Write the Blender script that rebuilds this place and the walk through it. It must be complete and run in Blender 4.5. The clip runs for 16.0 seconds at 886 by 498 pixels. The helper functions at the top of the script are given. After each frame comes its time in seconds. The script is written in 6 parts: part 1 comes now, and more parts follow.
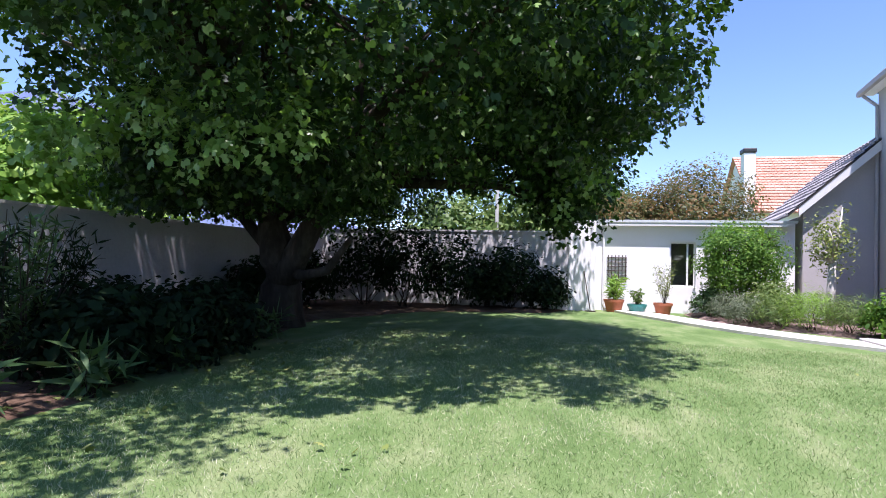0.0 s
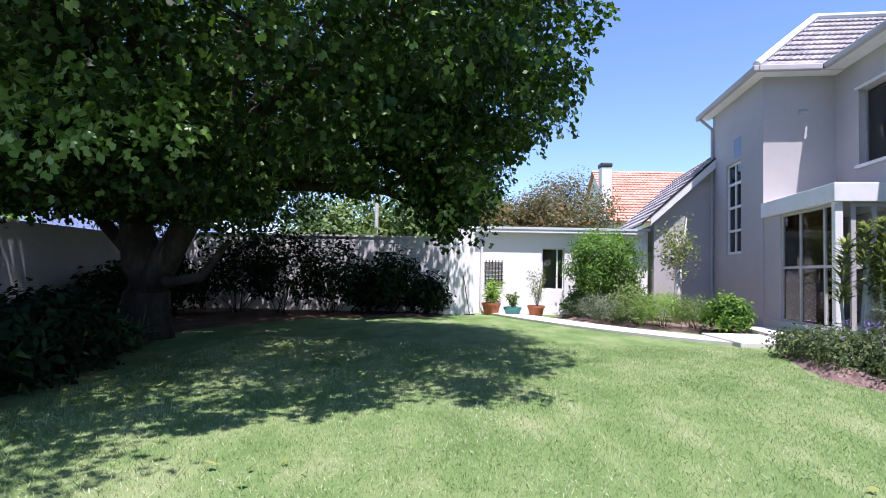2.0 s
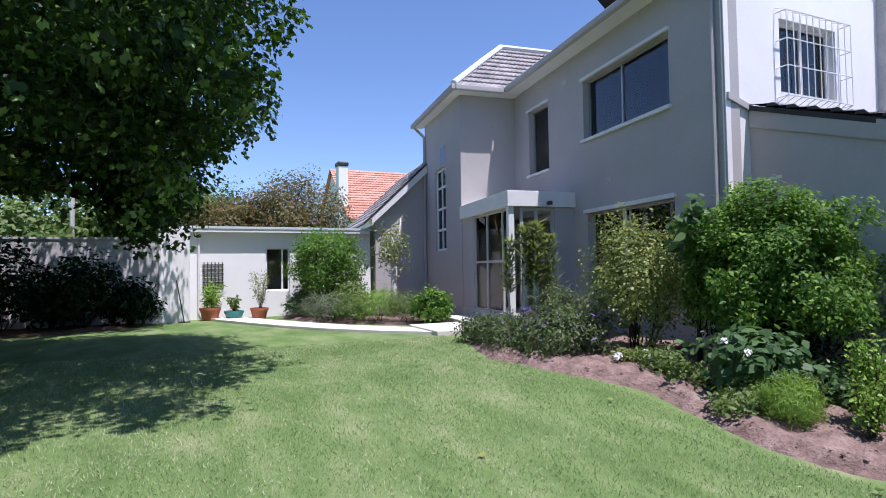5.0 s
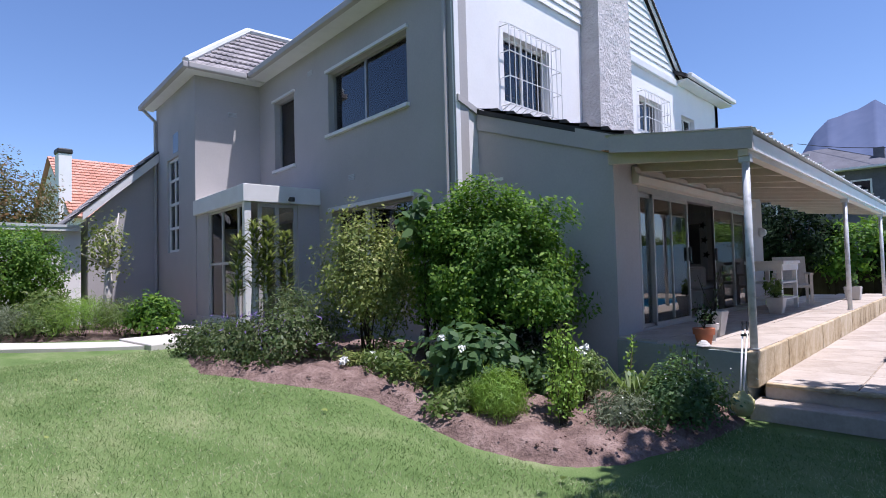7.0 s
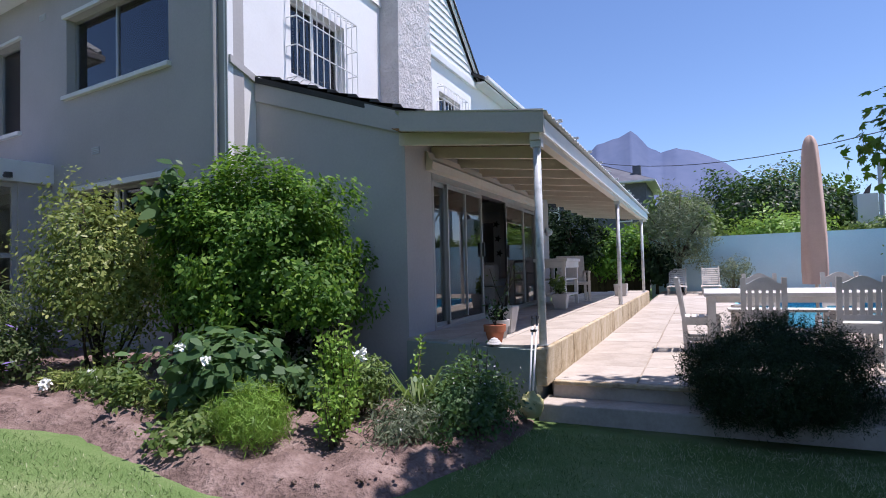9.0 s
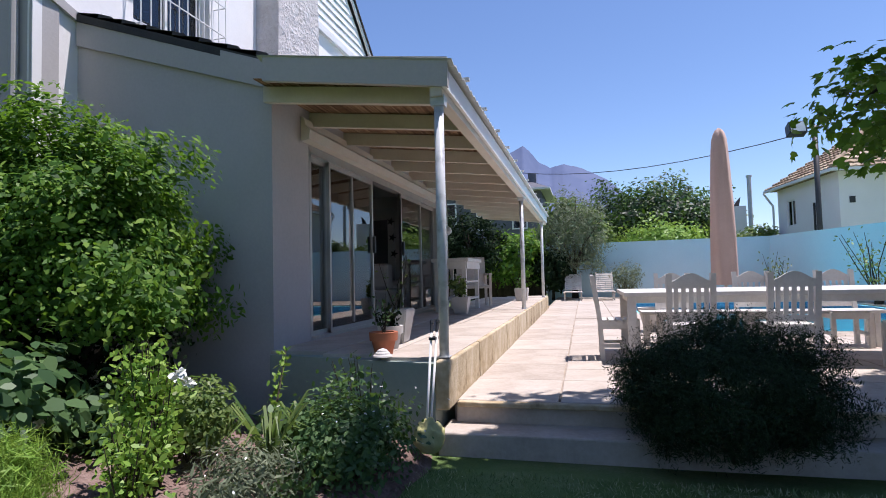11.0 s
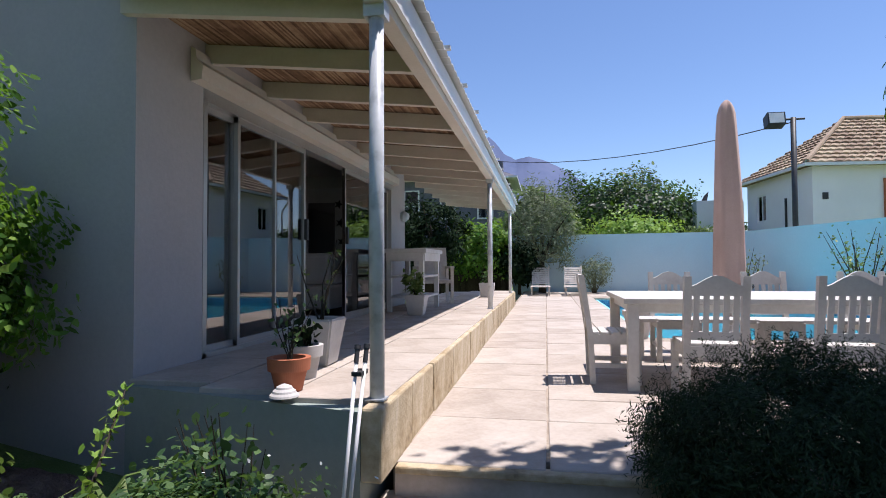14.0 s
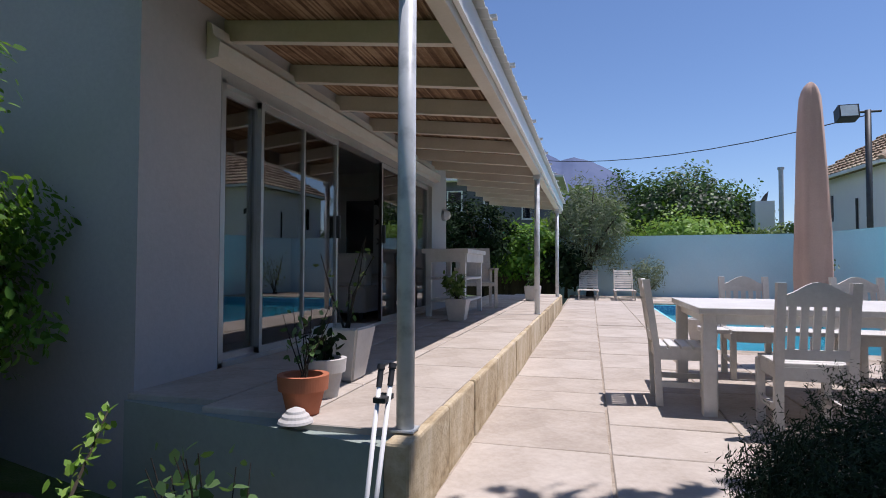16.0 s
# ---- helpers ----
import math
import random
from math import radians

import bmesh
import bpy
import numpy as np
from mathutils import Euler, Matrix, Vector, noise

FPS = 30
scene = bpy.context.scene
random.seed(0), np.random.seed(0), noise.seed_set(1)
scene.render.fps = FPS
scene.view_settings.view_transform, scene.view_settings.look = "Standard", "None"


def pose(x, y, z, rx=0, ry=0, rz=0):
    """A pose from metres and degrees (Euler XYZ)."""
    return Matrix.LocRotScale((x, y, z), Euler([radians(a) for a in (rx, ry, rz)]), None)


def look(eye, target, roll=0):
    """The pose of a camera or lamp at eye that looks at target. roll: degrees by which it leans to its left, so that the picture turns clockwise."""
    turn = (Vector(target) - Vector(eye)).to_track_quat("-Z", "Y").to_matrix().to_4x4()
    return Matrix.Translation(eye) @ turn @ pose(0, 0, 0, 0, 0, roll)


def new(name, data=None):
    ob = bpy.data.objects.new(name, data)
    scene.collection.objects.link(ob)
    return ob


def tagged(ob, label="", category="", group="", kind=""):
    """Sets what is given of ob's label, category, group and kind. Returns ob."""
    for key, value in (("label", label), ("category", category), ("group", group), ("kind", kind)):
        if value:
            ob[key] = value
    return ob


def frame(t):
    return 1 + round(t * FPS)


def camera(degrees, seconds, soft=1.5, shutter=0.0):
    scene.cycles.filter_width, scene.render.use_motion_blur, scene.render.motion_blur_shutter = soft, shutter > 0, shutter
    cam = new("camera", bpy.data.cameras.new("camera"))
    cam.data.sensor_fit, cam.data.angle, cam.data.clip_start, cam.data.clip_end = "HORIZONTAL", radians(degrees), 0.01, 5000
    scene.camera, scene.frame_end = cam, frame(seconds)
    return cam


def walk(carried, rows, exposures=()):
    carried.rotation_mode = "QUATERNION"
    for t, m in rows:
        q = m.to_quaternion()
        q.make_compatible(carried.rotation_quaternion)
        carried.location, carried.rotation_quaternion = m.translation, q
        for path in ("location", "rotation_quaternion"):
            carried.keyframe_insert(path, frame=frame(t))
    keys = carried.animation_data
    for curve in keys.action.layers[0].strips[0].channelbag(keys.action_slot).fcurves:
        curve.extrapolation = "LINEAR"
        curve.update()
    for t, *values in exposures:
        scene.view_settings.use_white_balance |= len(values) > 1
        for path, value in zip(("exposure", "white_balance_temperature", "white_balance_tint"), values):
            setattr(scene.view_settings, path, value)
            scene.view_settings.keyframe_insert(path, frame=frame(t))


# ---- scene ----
# ---- camera ----
cam = camera(76.0, 16.0, soft=0.95)
EXPOSURES = [(0.0, 1.0, 5850, 27), (3.0, 0.86, 5850, 25), (5.5, 0.42, 5800, 23), (8.0, 0.36, 5850, 23), (12.0, 0.42, 6100, 21), (14.0, 0.35, 6100, 20), (16.0, 0.0, 6000, 20)]
PATH = [
    (0, (-0.510, 0.795, 1.603), (-0.987, 2.737, 1.655), 1.5),
    (0.5, (-0.525, 0.805, 1.595), (-0.876, 2.773, 1.656), 1.3),
    (1, (-0.579, 0.881, 1.595), (-0.820, 2.866, 1.661), 1.5),
    (1.5, (-0.579, 0.812, 1.594), (-0.726, 2.805, 1.664), 1.5),
    (2, (-0.704, 0.794, 1.580), (-0.748, 2.792, 1.663), 1.2),
    (2.5, (-0.681, 0.783, 1.573), (-0.615, 2.780, 1.660), 1.1),
    (3, (-0.590, 0.710, 1.558), (-0.410, 2.700, 1.648), 0.9),
    (3.2, (-0.547, 0.600, 1.563), (-0.325, 2.585, 1.653), 1.1),
    (5.3, (0.02, 0.625, 1.68), (0.937, 2.401, 1.752), -1.2),
    (5.5, (0.07, 0.68, 1.676), (1.056, 2.419, 1.749), -1.3),
    (6, (0.349, 0.78, 1.653), (1.487, 2.422, 1.729), -1.3),
    (6.5, (0.656, 0.862, 1.573), (1.951, 2.383, 1.658), -1.1),
    (7, (0.873, 0.879, 1.565), (2.325, 2.252, 1.642), -1.5),
    (7.5, (1.132, 0.947, 1.527), (2.699, 2.187, 1.602), -1.5),
    (8, (1.368, 1.037, 1.494), (3.036, 2.137, 1.566), -1.6),
    (8.5, (1.642, 1.145, 1.465), (3.4, 2.097, 1.536), -1.6),
    (9, (1.893, 1.197, 1.434), (3.715, 2.019, 1.507), -1.5),
    (9.5, (2.148, 1.265, 1.407), (4.013, 1.982, 1.48), -1.5),
    (11.8, (3.429, 1.63, 1.262), (5.38, 2.06, 1.357), -1.1),
    (12, (3.47, 1.589, 1.31), (5.42, 2.028, 1.391), -0.9),
    (12.5, (3.739, 1.627, 1.338), (5.695, 2.039, 1.408), -0.8),
    (13, (4.049, 1.636, 1.336), (6.011, 2.021, 1.405), -0.7),
    (13.5, (4.323, 1.704, 1.343), (6.288, 2.073, 1.402), -0.5),
    (14, (4.58, 1.772, 1.348), (6.548, 2.128, 1.405), -0.3),
    (14.5, (4.778, 1.79, 1.351), (6.746, 2.143, 1.41), -0.1),
    (15, (4.948, 1.786, 1.356), (6.913, 2.153, 1.418), -0.1),
    (15.5, (5.051, 1.832, 1.353), (7.007, 2.247, 1.418), 0.0),
    (16, (5.107, 1.871, 1.349), (7.041, 2.375, 1.411), 0.2),
]
walk(cam, [(t, look(eye, target, roll)) for t, eye, target, roll in PATH], EXPOSURES)
# ---- world and sun ----
SUN = Vector((0.09, -0.335, 1.0)).normalized()
world = bpy.data.worlds.new("sky")
scene.world = world
world.use_nodes = True
wn = world.node_tree
sky = wn.nodes.new("ShaderNodeTexSky")
sky.sky_type, sky.sun_disc = "NISHITA", False
sky.sun_elevation, sky.sun_rotation = math.asin(SUN.z), math.atan2(SUN.x, SUN.y)
sky.air_density, sky.dust_density, sky.ozone_density = 1.0, 0.1, 5.0
wn.links.new(sky.outputs[0], wn.nodes["Background"].inputs[0])
wn.nodes["Background"].inputs[1].default_value = 0.12
sun = new("sun", bpy.data.lights.new("sun", "SUN"))
sun.data.energy, sun.data.angle, sun.data.color = 5.0, radians(0.53), (1.0, 0.95, 0.87)
sun.matrix_world = look(SUN * 60, (0, 0, 0))


# ---- materials ----
def surface(name, tones, rough=0.8, grain=40.0, patch=1.2, relief=0.3, depth=0.01, spec=0.3, metal=0.0, island=0.0, obj=0.0, stretch=(1, 1, 1), sheen=0.0):
    """A procedural surface: two or three tones mixed by coarse patches and fine grain, with fine relief."""
    m = bpy.data.materials.new(name)
    m.use_nodes = True
    n, l = m.node_tree.nodes, m.node_tree.links
    b = n["Principled BSDF"]
    tc, mp = n.new("ShaderNodeTexCoord"), n.new("ShaderNodeMapping")
    mp.inputs["Scale"].default_value = stretch
    geo = n.new("ShaderNodeNewGeometry")
    l.new(geo.outputs["Position"] if not obj else tc.outputs["Object"], mp.inputs[0])
    coarse, fine = n.new("ShaderNodeTexNoise"), n.new("ShaderNodeTexNoise")
    for t, s, d in ((coarse, patch, 5), (fine, grain, 4)):
        t.inputs["Scale"].default_value, t.inputs["Detail"].default_value, t.inputs["Roughness"].default_value = s, d, 0.6
        l.new(mp.outputs[0], t.inputs[0])
    add = n.new("ShaderNodeMath")
    add.operation = "MULTIPLY_ADD"
    l.new(fine.outputs["Fac"], add.inputs[0])
    add.inputs[1].default_value = 0.45
    l.new(coarse.outputs["Fac"], add.inputs[2])
    last = add.outputs[0]
    if island or obj:
        src = n.new("ShaderNodeObjectInfo").outputs["Random"] if obj else geo.outputs["Random Per Island"]
        more = n.new("ShaderNodeMath")
        more.operation = "MULTIPLY_ADD"
        l.new(src, more.inputs[0])
        more.inputs[1].default_value = island or obj
        l.new(last, more.inputs[2])
        less = n.new("ShaderNodeMath")
        less.operation = "SUBTRACT"
        l.new(more.outputs[0], less.inputs[0])
        less.inputs[1].default_value = 0.5 * (island or obj)
        last = less.outputs[0]
    ramp = n.new("ShaderNodeValToRGB")
    e = ramp.color_ramp.elements
    while len(e) < len(tones):
        e.new(0.5)
    for i, c in enumerate(tones):
        e[i].position = 0.42 + 0.6 * i / max(1, len(tones) - 1) - 0.0
        e[i].color = (*c, 1)
    l.new(last, ramp.inputs[0])
    l.new(ramp.outputs[0], b.inputs["Base Color"])
    b.inputs["Roughness"].default_value, b.inputs["Metallic"].default_value = rough, metal
    b.inputs["Specular IOR Level"].default_value = spec
    if relief:
        bump = n.new("ShaderNodeBump")
        bump.inputs["Strength"].default_value, bump.inputs["Distance"].default_value = relief, depth
        l.new(add.outputs[0], bump.inputs["Height"])
        l.new(bump.outputs[0], b.inputs["Normal"])
    return m


def leafy(name, tones, through_tone, share=0.35, rough=0.45, gloss=0.22):
    """Leaves: varied leaf by leaf, with light shining through, and a soft gloss."""
    m = bpy.data.materials.new(name)
    m.use_nodes = True
    n, l = m.node_tree.nodes, m.node_tree.links
    b, out = n["Principled BSDF"], n["Material Output"]
    geo, ramp = n.new("ShaderNodeNewGeometry"), n.new("ShaderNodeValToRGB")
    e = ramp.color_ramp.elements
    while len(e) < len(tones):
        e.new(0.5)
    for i, c in enumerate(tones):
        e[i].position, e[i].color = i / max(1, len(tones) - 1), (*c, 1)
    l.new(geo.outputs["Random Per Island"], ramp.inputs[0])
    l.new(ramp.outputs[0], b.inputs["Base Color"])
    b.inputs["Roughness"].default_value, b.inputs["Specular IOR Level"].default_value = rough, gloss
    tr, mix = n.new("ShaderNodeBsdfTranslucent"), n.new("ShaderNodeMixShader")
    tr.inputs[0].default_value = (*through_tone, 1)
    mix.inputs[0].default_value = share
    l.new(b.outputs[0], mix.inputs[1])
    l.new(tr.outputs[0], mix.inputs[2])
    l.new(mix.outputs[0], out.inputs[0])
    return m


def glassy(name, tint=(1, 1, 1), ior=1.45, share=0.0):
    """Thin window glass: clear from straight ahead, more of a mirror at a slant."""
    m = bpy.data.materials.new(name)
    m.use_nodes = True
    n, l = m.node_tree.nodes, m.node_tree.links
    clear, gloss, mix, fr = n.new("ShaderNodeBsdfTransparent"), n.new("ShaderNodeBsdfGlossy"), n.new("ShaderNodeMixShader"), n.new("ShaderNodeFresnel")
    clear.inputs[0].default_value = (*tint, 1)
    gloss.inputs["Roughness"].default_value = 0.0
    fr.inputs[0].default_value = ior
    l.new(fr.outputs[0], mix.inputs[0])
    l.new(clear.outputs[0], mix.inputs[1])
    l.new(gloss.outputs[0], mix.inputs[2])
    l.new(mix.outputs[0], n["Material Output"].inputs[0])
    return m


# House plaster in two copies: greyed for shaded walls, white for the sunlit gable.
PLASTER = surface("shaded_house_plaster", [(0.40, 0.375, 0.365), (0.50, 0.47, 0.455)], 0.9, 30, 0.5, 0.35, 0.012)
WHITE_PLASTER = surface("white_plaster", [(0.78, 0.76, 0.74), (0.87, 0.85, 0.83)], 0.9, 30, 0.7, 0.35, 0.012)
ROUGHCAST = surface("roughcast_plaster", [(0.50, 0.46, 0.44), (0.66, 0.62, 0.60)], 0.95, 16, 3.0, 1.0, 0.09)
GARDEN_PLASTER = surface("garden_wall_plaster", [(0.38, 0.37, 0.38), (0.52, 0.50, 0.50), (0.60, 0.58, 0.57)], 0.9, 22, 0.6, 0.4, 0.012)
GREEN_PLASTER = surface("veranda_base_plaster", [(0.24, 0.29, 0.25), (0.33, 0.37, 0.33)], 0.9, 22, 1.2, 0.4, 0.01)
BLUE_PLASTER = surface("pool_wall_plaster", [(0.46, 0.63, 0.69), (0.57, 0.73, 0.78)], 0.85, 20, 0.5, 0.25, 0.01)
WHITE_PAINT = surface("white_paint", [(0.70, 0.69, 0.67), (0.80, 0.79, 0.77)], 0.5, 60, 3.0, 0.15, 0.004, 0.4)
CREAM_PAINT = surface("cream_beam_paint", [(0.54, 0.48, 0.40), (0.66, 0.60, 0.52)], 0.6, 40, 2.0, 0.2, 0.004)
GREY_METAL = surface("grey_painted_steel", [(0.40, 0.42, 0.43), (0.56, 0.58, 0.59)], 0.45, 45, 5.0, 0.25, 0.004, 0.5)
ALU = surface("bronze_aluminium", [(0.38, 0.36, 0.34), (0.50, 0.48, 0.45)], 0.4, 60, 3.0, 0.1, 0.002, 0.5, 0.6)
DARK_METAL = surface("dark_metal", [(0.02, 0.02, 0.022), (0.05, 0.05, 0.05)], 0.5, 60, 5.0, 0.2, 0.002, 0.4)
ROOF_TILE = surface("grey_roof_tile", [(0.20, 0.19, 0.20), (0.30, 0.28, 0.28), (0.40, 0.37, 0.37)], 0.75, 30, 1.5, 0.4, 0.006, 0.35, 0, 0.35)
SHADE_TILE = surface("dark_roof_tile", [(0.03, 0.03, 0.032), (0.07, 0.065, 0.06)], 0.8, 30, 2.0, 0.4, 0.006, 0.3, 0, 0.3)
RED_TILE = surface("terracotta_roof_tile", [(0.48, 0.215, 0.145), (0.55, 0.275, 0.195), (0.61, 0.345, 0.265)], 0.8, 20, 0.8, 0.3, 0.01, 0.3, 0, 0.3)
BROWN_TILE = surface("weathered_roof_tile", [(0.19, 0.13, 0.09), (0.33, 0.245, 0.17), (0.45, 0.37, 0.25)], 0.85, 12, 0.7, 0.3, 0.01, 0.25, 0, 0.4)
GRASS_GROUND = surface("lawn", [(0.075, 0.13, 0.035), (0.135, 0.205, 0.066), (0.27, 0.30, 0.147)], 0.95, 70, 1.1, 0.8, 0.03, 0.15, 0, 0, 0, (1.6, 0.8, 1))
SOIL = surface("bed_soil", [(0.10, 0.066, 0.056), (0.22, 0.15, 0.128), (0.34, 0.25, 0.215)], 0.95, 26, 5.0, 1.0, 0.07, 0.1)
LITTER = surface("leaf_litter_soil", [(0.05, 0.032, 0.022), (0.12, 0.075, 0.05), (0.20, 0.13, 0.09)], 0.95, 26, 2.5, 0.9, 0.04, 0.1)
PAVER = surface("sandstone_paver", [(0.33, 0.275, 0.22), (0.445, 0.38, 0.315), (0.54, 0.475, 0.405)], 0.85, 25, 2.6, 0.5, 0.008, 0.3, 0, 0, 0.22)
COPING = surface("sandstone_block", [(0.15, 0.115, 0.07), (0.42, 0.32, 0.19), (0.55, 0.45, 0.30), (0.62, 0.53, 0.39)], 0.85, 14, 4.5, 0.7, 0.02, 0.3, 0, 0, 0.25)
JOINT = surface("paving_joint", [(0.16, 0.125, 0.09), (0.36, 0.30, 0.235), (0.52, 0.45, 0.37)], 0.95, 40, 3.0, 0.5, 0.01, 0.1)
POST_PAINT = surface("chipped_post_paint", [(0.30, 0.32, 0.33), (0.56, 0.58, 0.59), (0.64, 0.66, 0.67)], 0.45, 12, 9.0, 0.25, 0.004, 0.5)
CONCRETE = surface("pale_concrete", [(0.50, 0.47, 0.42), (0.63, 0.60, 0.55)], 0.9, 30, 1.5, 0.4, 0.008, 0.2)
BARK = surface("tree_bark", [(0.02, 0.015, 0.012), (0.05, 0.04, 0.03), (0.105, 0.085, 0.066)], 0.95, 14, 3.0, 0.8, 0.03, 0.1, 0, 0, 0, (1, 1, 0.35))
PALE_BARK = surface("pale_bark", [(0.40, 0.37, 0.33), (0.62, 0.59, 0.54)], 0.9, 20, 3.0, 0.6, 0.01, 0.2)
TERRACOTTA = surface("terracotta", [(0.36, 0.11, 0.055), (0.48, 0.17, 0.085)], 0.75, 30, 4.0, 0.25, 0.004, 0.3)
TEAL_GLAZE = surface("teal_glaze", [(0.03, 0.18, 0.17), (0.05, 0.27, 0.25)], 0.3, 20, 4.0, 0.1, 0.002, 0.5)
POT_WHITE = surface("pale_cement_pot", [(0.46, 0.43, 0.40), (0.62, 0.59, 0.55)], 0.8, 30, 4.0, 0.3, 0.004, 0.3)
TEAK = surface("weathered_teak", [(0.38, 0.33, 0.28), (0.52, 0.47, 0.41), (0.64, 0.59, 0.53)], 0.75, 30, 3.0, 0.35, 0.004, 0.3)
PAINTED_WOOD = surface("white_painted_wood", [(0.52, 0.49, 0.45), (0.70, 0.68, 0.64)], 0.6, 35, 3.0, 0.3, 0.004, 0.35)
REED = surface("reed_ceiling", [(0.13, 0.075, 0.045), (0.27, 0.17, 0.10), (0.40, 0.28, 0.18)], 0.85, 18, 3.0, 0.6, 0.012, 0.2, 0, 0.6, 0, (1, 1, 1))
ZINC = surface("corrugated_roofing", [(0.52, 0.55, 0.55), (0.66, 0.68, 0.67)], 0.45, 30, 1.5, 0.2, 0.004, 0.5)
CANVAS = surface("umbrella_canvas", [(0.52, 0.37, 0.31), (0.66, 0.49, 0.42)], 0.9, 60, 2.0, 0.4, 0.006, 0.2)
CLOTH = surface("yellow_cloth", [(0.38, 0.36, 0.14), (0.54, 0.51, 0.26)], 0.9, 60, 6.0, 0.4, 0.006, 0.1)
CURTAIN = surface("pale_curtain", [(0.50, 0.53, 0.60), (0.64, 0.67, 0.73)], 0.9, 30, 3.0, 0.3, 0.01, 0.1)
INSIDE = surface("room_paint", [(0.76, 0.73, 0.68), (0.84, 0.81, 0.76)], 0.9, 30, 1.0, 0.2, 0.004, 0.2)
WOOD_FLOOR = surface("room_floor", [(0.30, 0.23, 0.17), (0.42, 0.34, 0.26)], 0.45, 30, 2.0, 0.2, 0.003, 0.4)
SOFA_CLOTH = surface("sofa_cloth", [(0.50, 0.47, 0.43), (0.62, 0.58, 0.54)], 0.95, 60, 3.0, 0.4, 0.006, 0.1)
FENCE_WOOD = surface("dark_fence_wood", [(0.035, 0.027, 0.022), (0.09, 0.07, 0.055)], 0.9, 20, 2.0, 0.5, 0.01, 0.15, 0, 0, 0.3)
# Blue-grey tones carry the distance haze; no haze is in the air.
MOUNTAIN = surface("haze_tinted_mountain", [(0.10, 0.128, 0.215), (0.125, 0.152, 0.24), (0.15, 0.172, 0.26)], 1.0, 0.05, 0.008, 0, 0, 0.0)
SLATE = surface("dark_slate", [(0.09, 0.09, 0.105), (0.16, 0.16, 0.18)], 0.7, 12, 1.5, 0.3, 0.01, 0.3)
POOL_TILE = surface("pool_lining", [(0.20, 0.64, 0.74), (0.32, 0.76, 0.83)], 0.5, 10, 0.8, 0.1, 0.004, 0.3)
MOSAIC = surface("pool_mosaic", [(0.02, 0.06, 0.15), (0.05, 0.16, 0.28), (0.22, 0.40, 0.48)], 0.4, 60, 25.0, 0.2, 0.003, 0.5)
GLASS = glassy("window_glass")
DOOR_GLASS = glassy("door_glass", (0.7, 0.7, 0.68), 2.8)
DARK_GLASS = glassy("tinted_window_glass", (0.55, 0.58, 0.60), 1.9)
WATER = glassy("pool_water", (0.55, 0.92, 0.97), 1.33)
PETAL = surface("white_petals", [(0.78, 0.78, 0.72), (0.88, 0.88, 0.84)], 0.7, 60, 5, 0)
PURPLE = surface("purple_petals", [(0.16, 0.10, 0.32), (0.28, 0.20, 0.45)], 0.8, 60, 5, 0)

# Near-black tones carry the crown's shade; the last, bright tone mimics sunlit leaves.
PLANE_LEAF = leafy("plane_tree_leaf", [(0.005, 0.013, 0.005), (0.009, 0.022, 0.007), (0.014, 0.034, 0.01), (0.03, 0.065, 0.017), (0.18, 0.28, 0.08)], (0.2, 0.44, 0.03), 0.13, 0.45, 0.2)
# Lighter copy of the plane leaf; its brightness stands in for sunlight.
SPRAY_LEAF = leafy("sunlit_plane_leaf", [(0.09, 0.18, 0.04), (0.22, 0.36, 0.09), (0.42, 0.54, 0.24)], (0.35, 0.6, 0.07), 0.35, 0.35, 0.4)
BUSH_LEAF = leafy("glossy_bush_leaf", [(0.022, 0.055, 0.012), (0.07, 0.16, 0.025), (0.20, 0.31, 0.055)], (0.22, 0.42, 0.03), 0.3, 0.5, 0.15)
LIGHT_LEAF = leafy("light_leaf", [(0.06, 0.11, 0.03), (0.12, 0.18, 0.05), (0.20, 0.25, 0.08)], (0.22, 0.34, 0.06), 0.3)
PALE_LEAF = leafy("pale_rose_leaf", [(0.08, 0.12, 0.03), (0.18, 0.235, 0.06), (0.36, 0.38, 0.12)], (0.28, 0.34, 0.08), 0.3)
LIME_LEAF = leafy("lime_leaf", [(0.11, 0.225, 0.03), (0.20, 0.35, 0.055), (0.30, 0.44, 0.09)], (0.28, 0.42, 0.06), 0.35)
ROSE_LEAF = leafy("rose_leaf", [(0.03, 0.07, 0.028), (0.065, 0.125, 0.045), (0.13, 0.21, 0.08)], (0.15, 0.27, 0.05), 0.28)
GREY_LEAF = leafy("grey_green_leaf", [(0.08, 0.105, 0.06), (0.15, 0.18, 0.11), (0.22, 0.25, 0.16)], (0.18, 0.24, 0.10), 0.25, 0.7)
# Near-black leaves: deep shade is put into the colour.
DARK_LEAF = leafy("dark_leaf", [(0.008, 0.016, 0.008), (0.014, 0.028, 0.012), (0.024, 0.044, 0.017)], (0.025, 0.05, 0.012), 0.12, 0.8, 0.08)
ROSEMARY_LEAF = leafy("rosemary_leaf", [(0.01, 0.022, 0.01), (0.026, 0.05, 0.022), (0.06, 0.092, 0.045)], (0.03, 0.06, 0.02), 0.12, 0.7, 0.15)
AUTUMN_LEAF = leafy("bronze_leaf", [(0.04, 0.07, 0.02), (0.10, 0.12, 0.035), (0.17, 0.11, 0.04), (0.24, 0.13, 0.05)], (0.18, 0.17, 0.04), 0.3)
PURPLE_LEAF = leafy("purple_stem_leaf", [(0.035, 0.065, 0.02), (0.08, 0.12, 0.04), (0.15, 0.17, 0.08)], (0.14, 0.2, 0.05), 0.25)
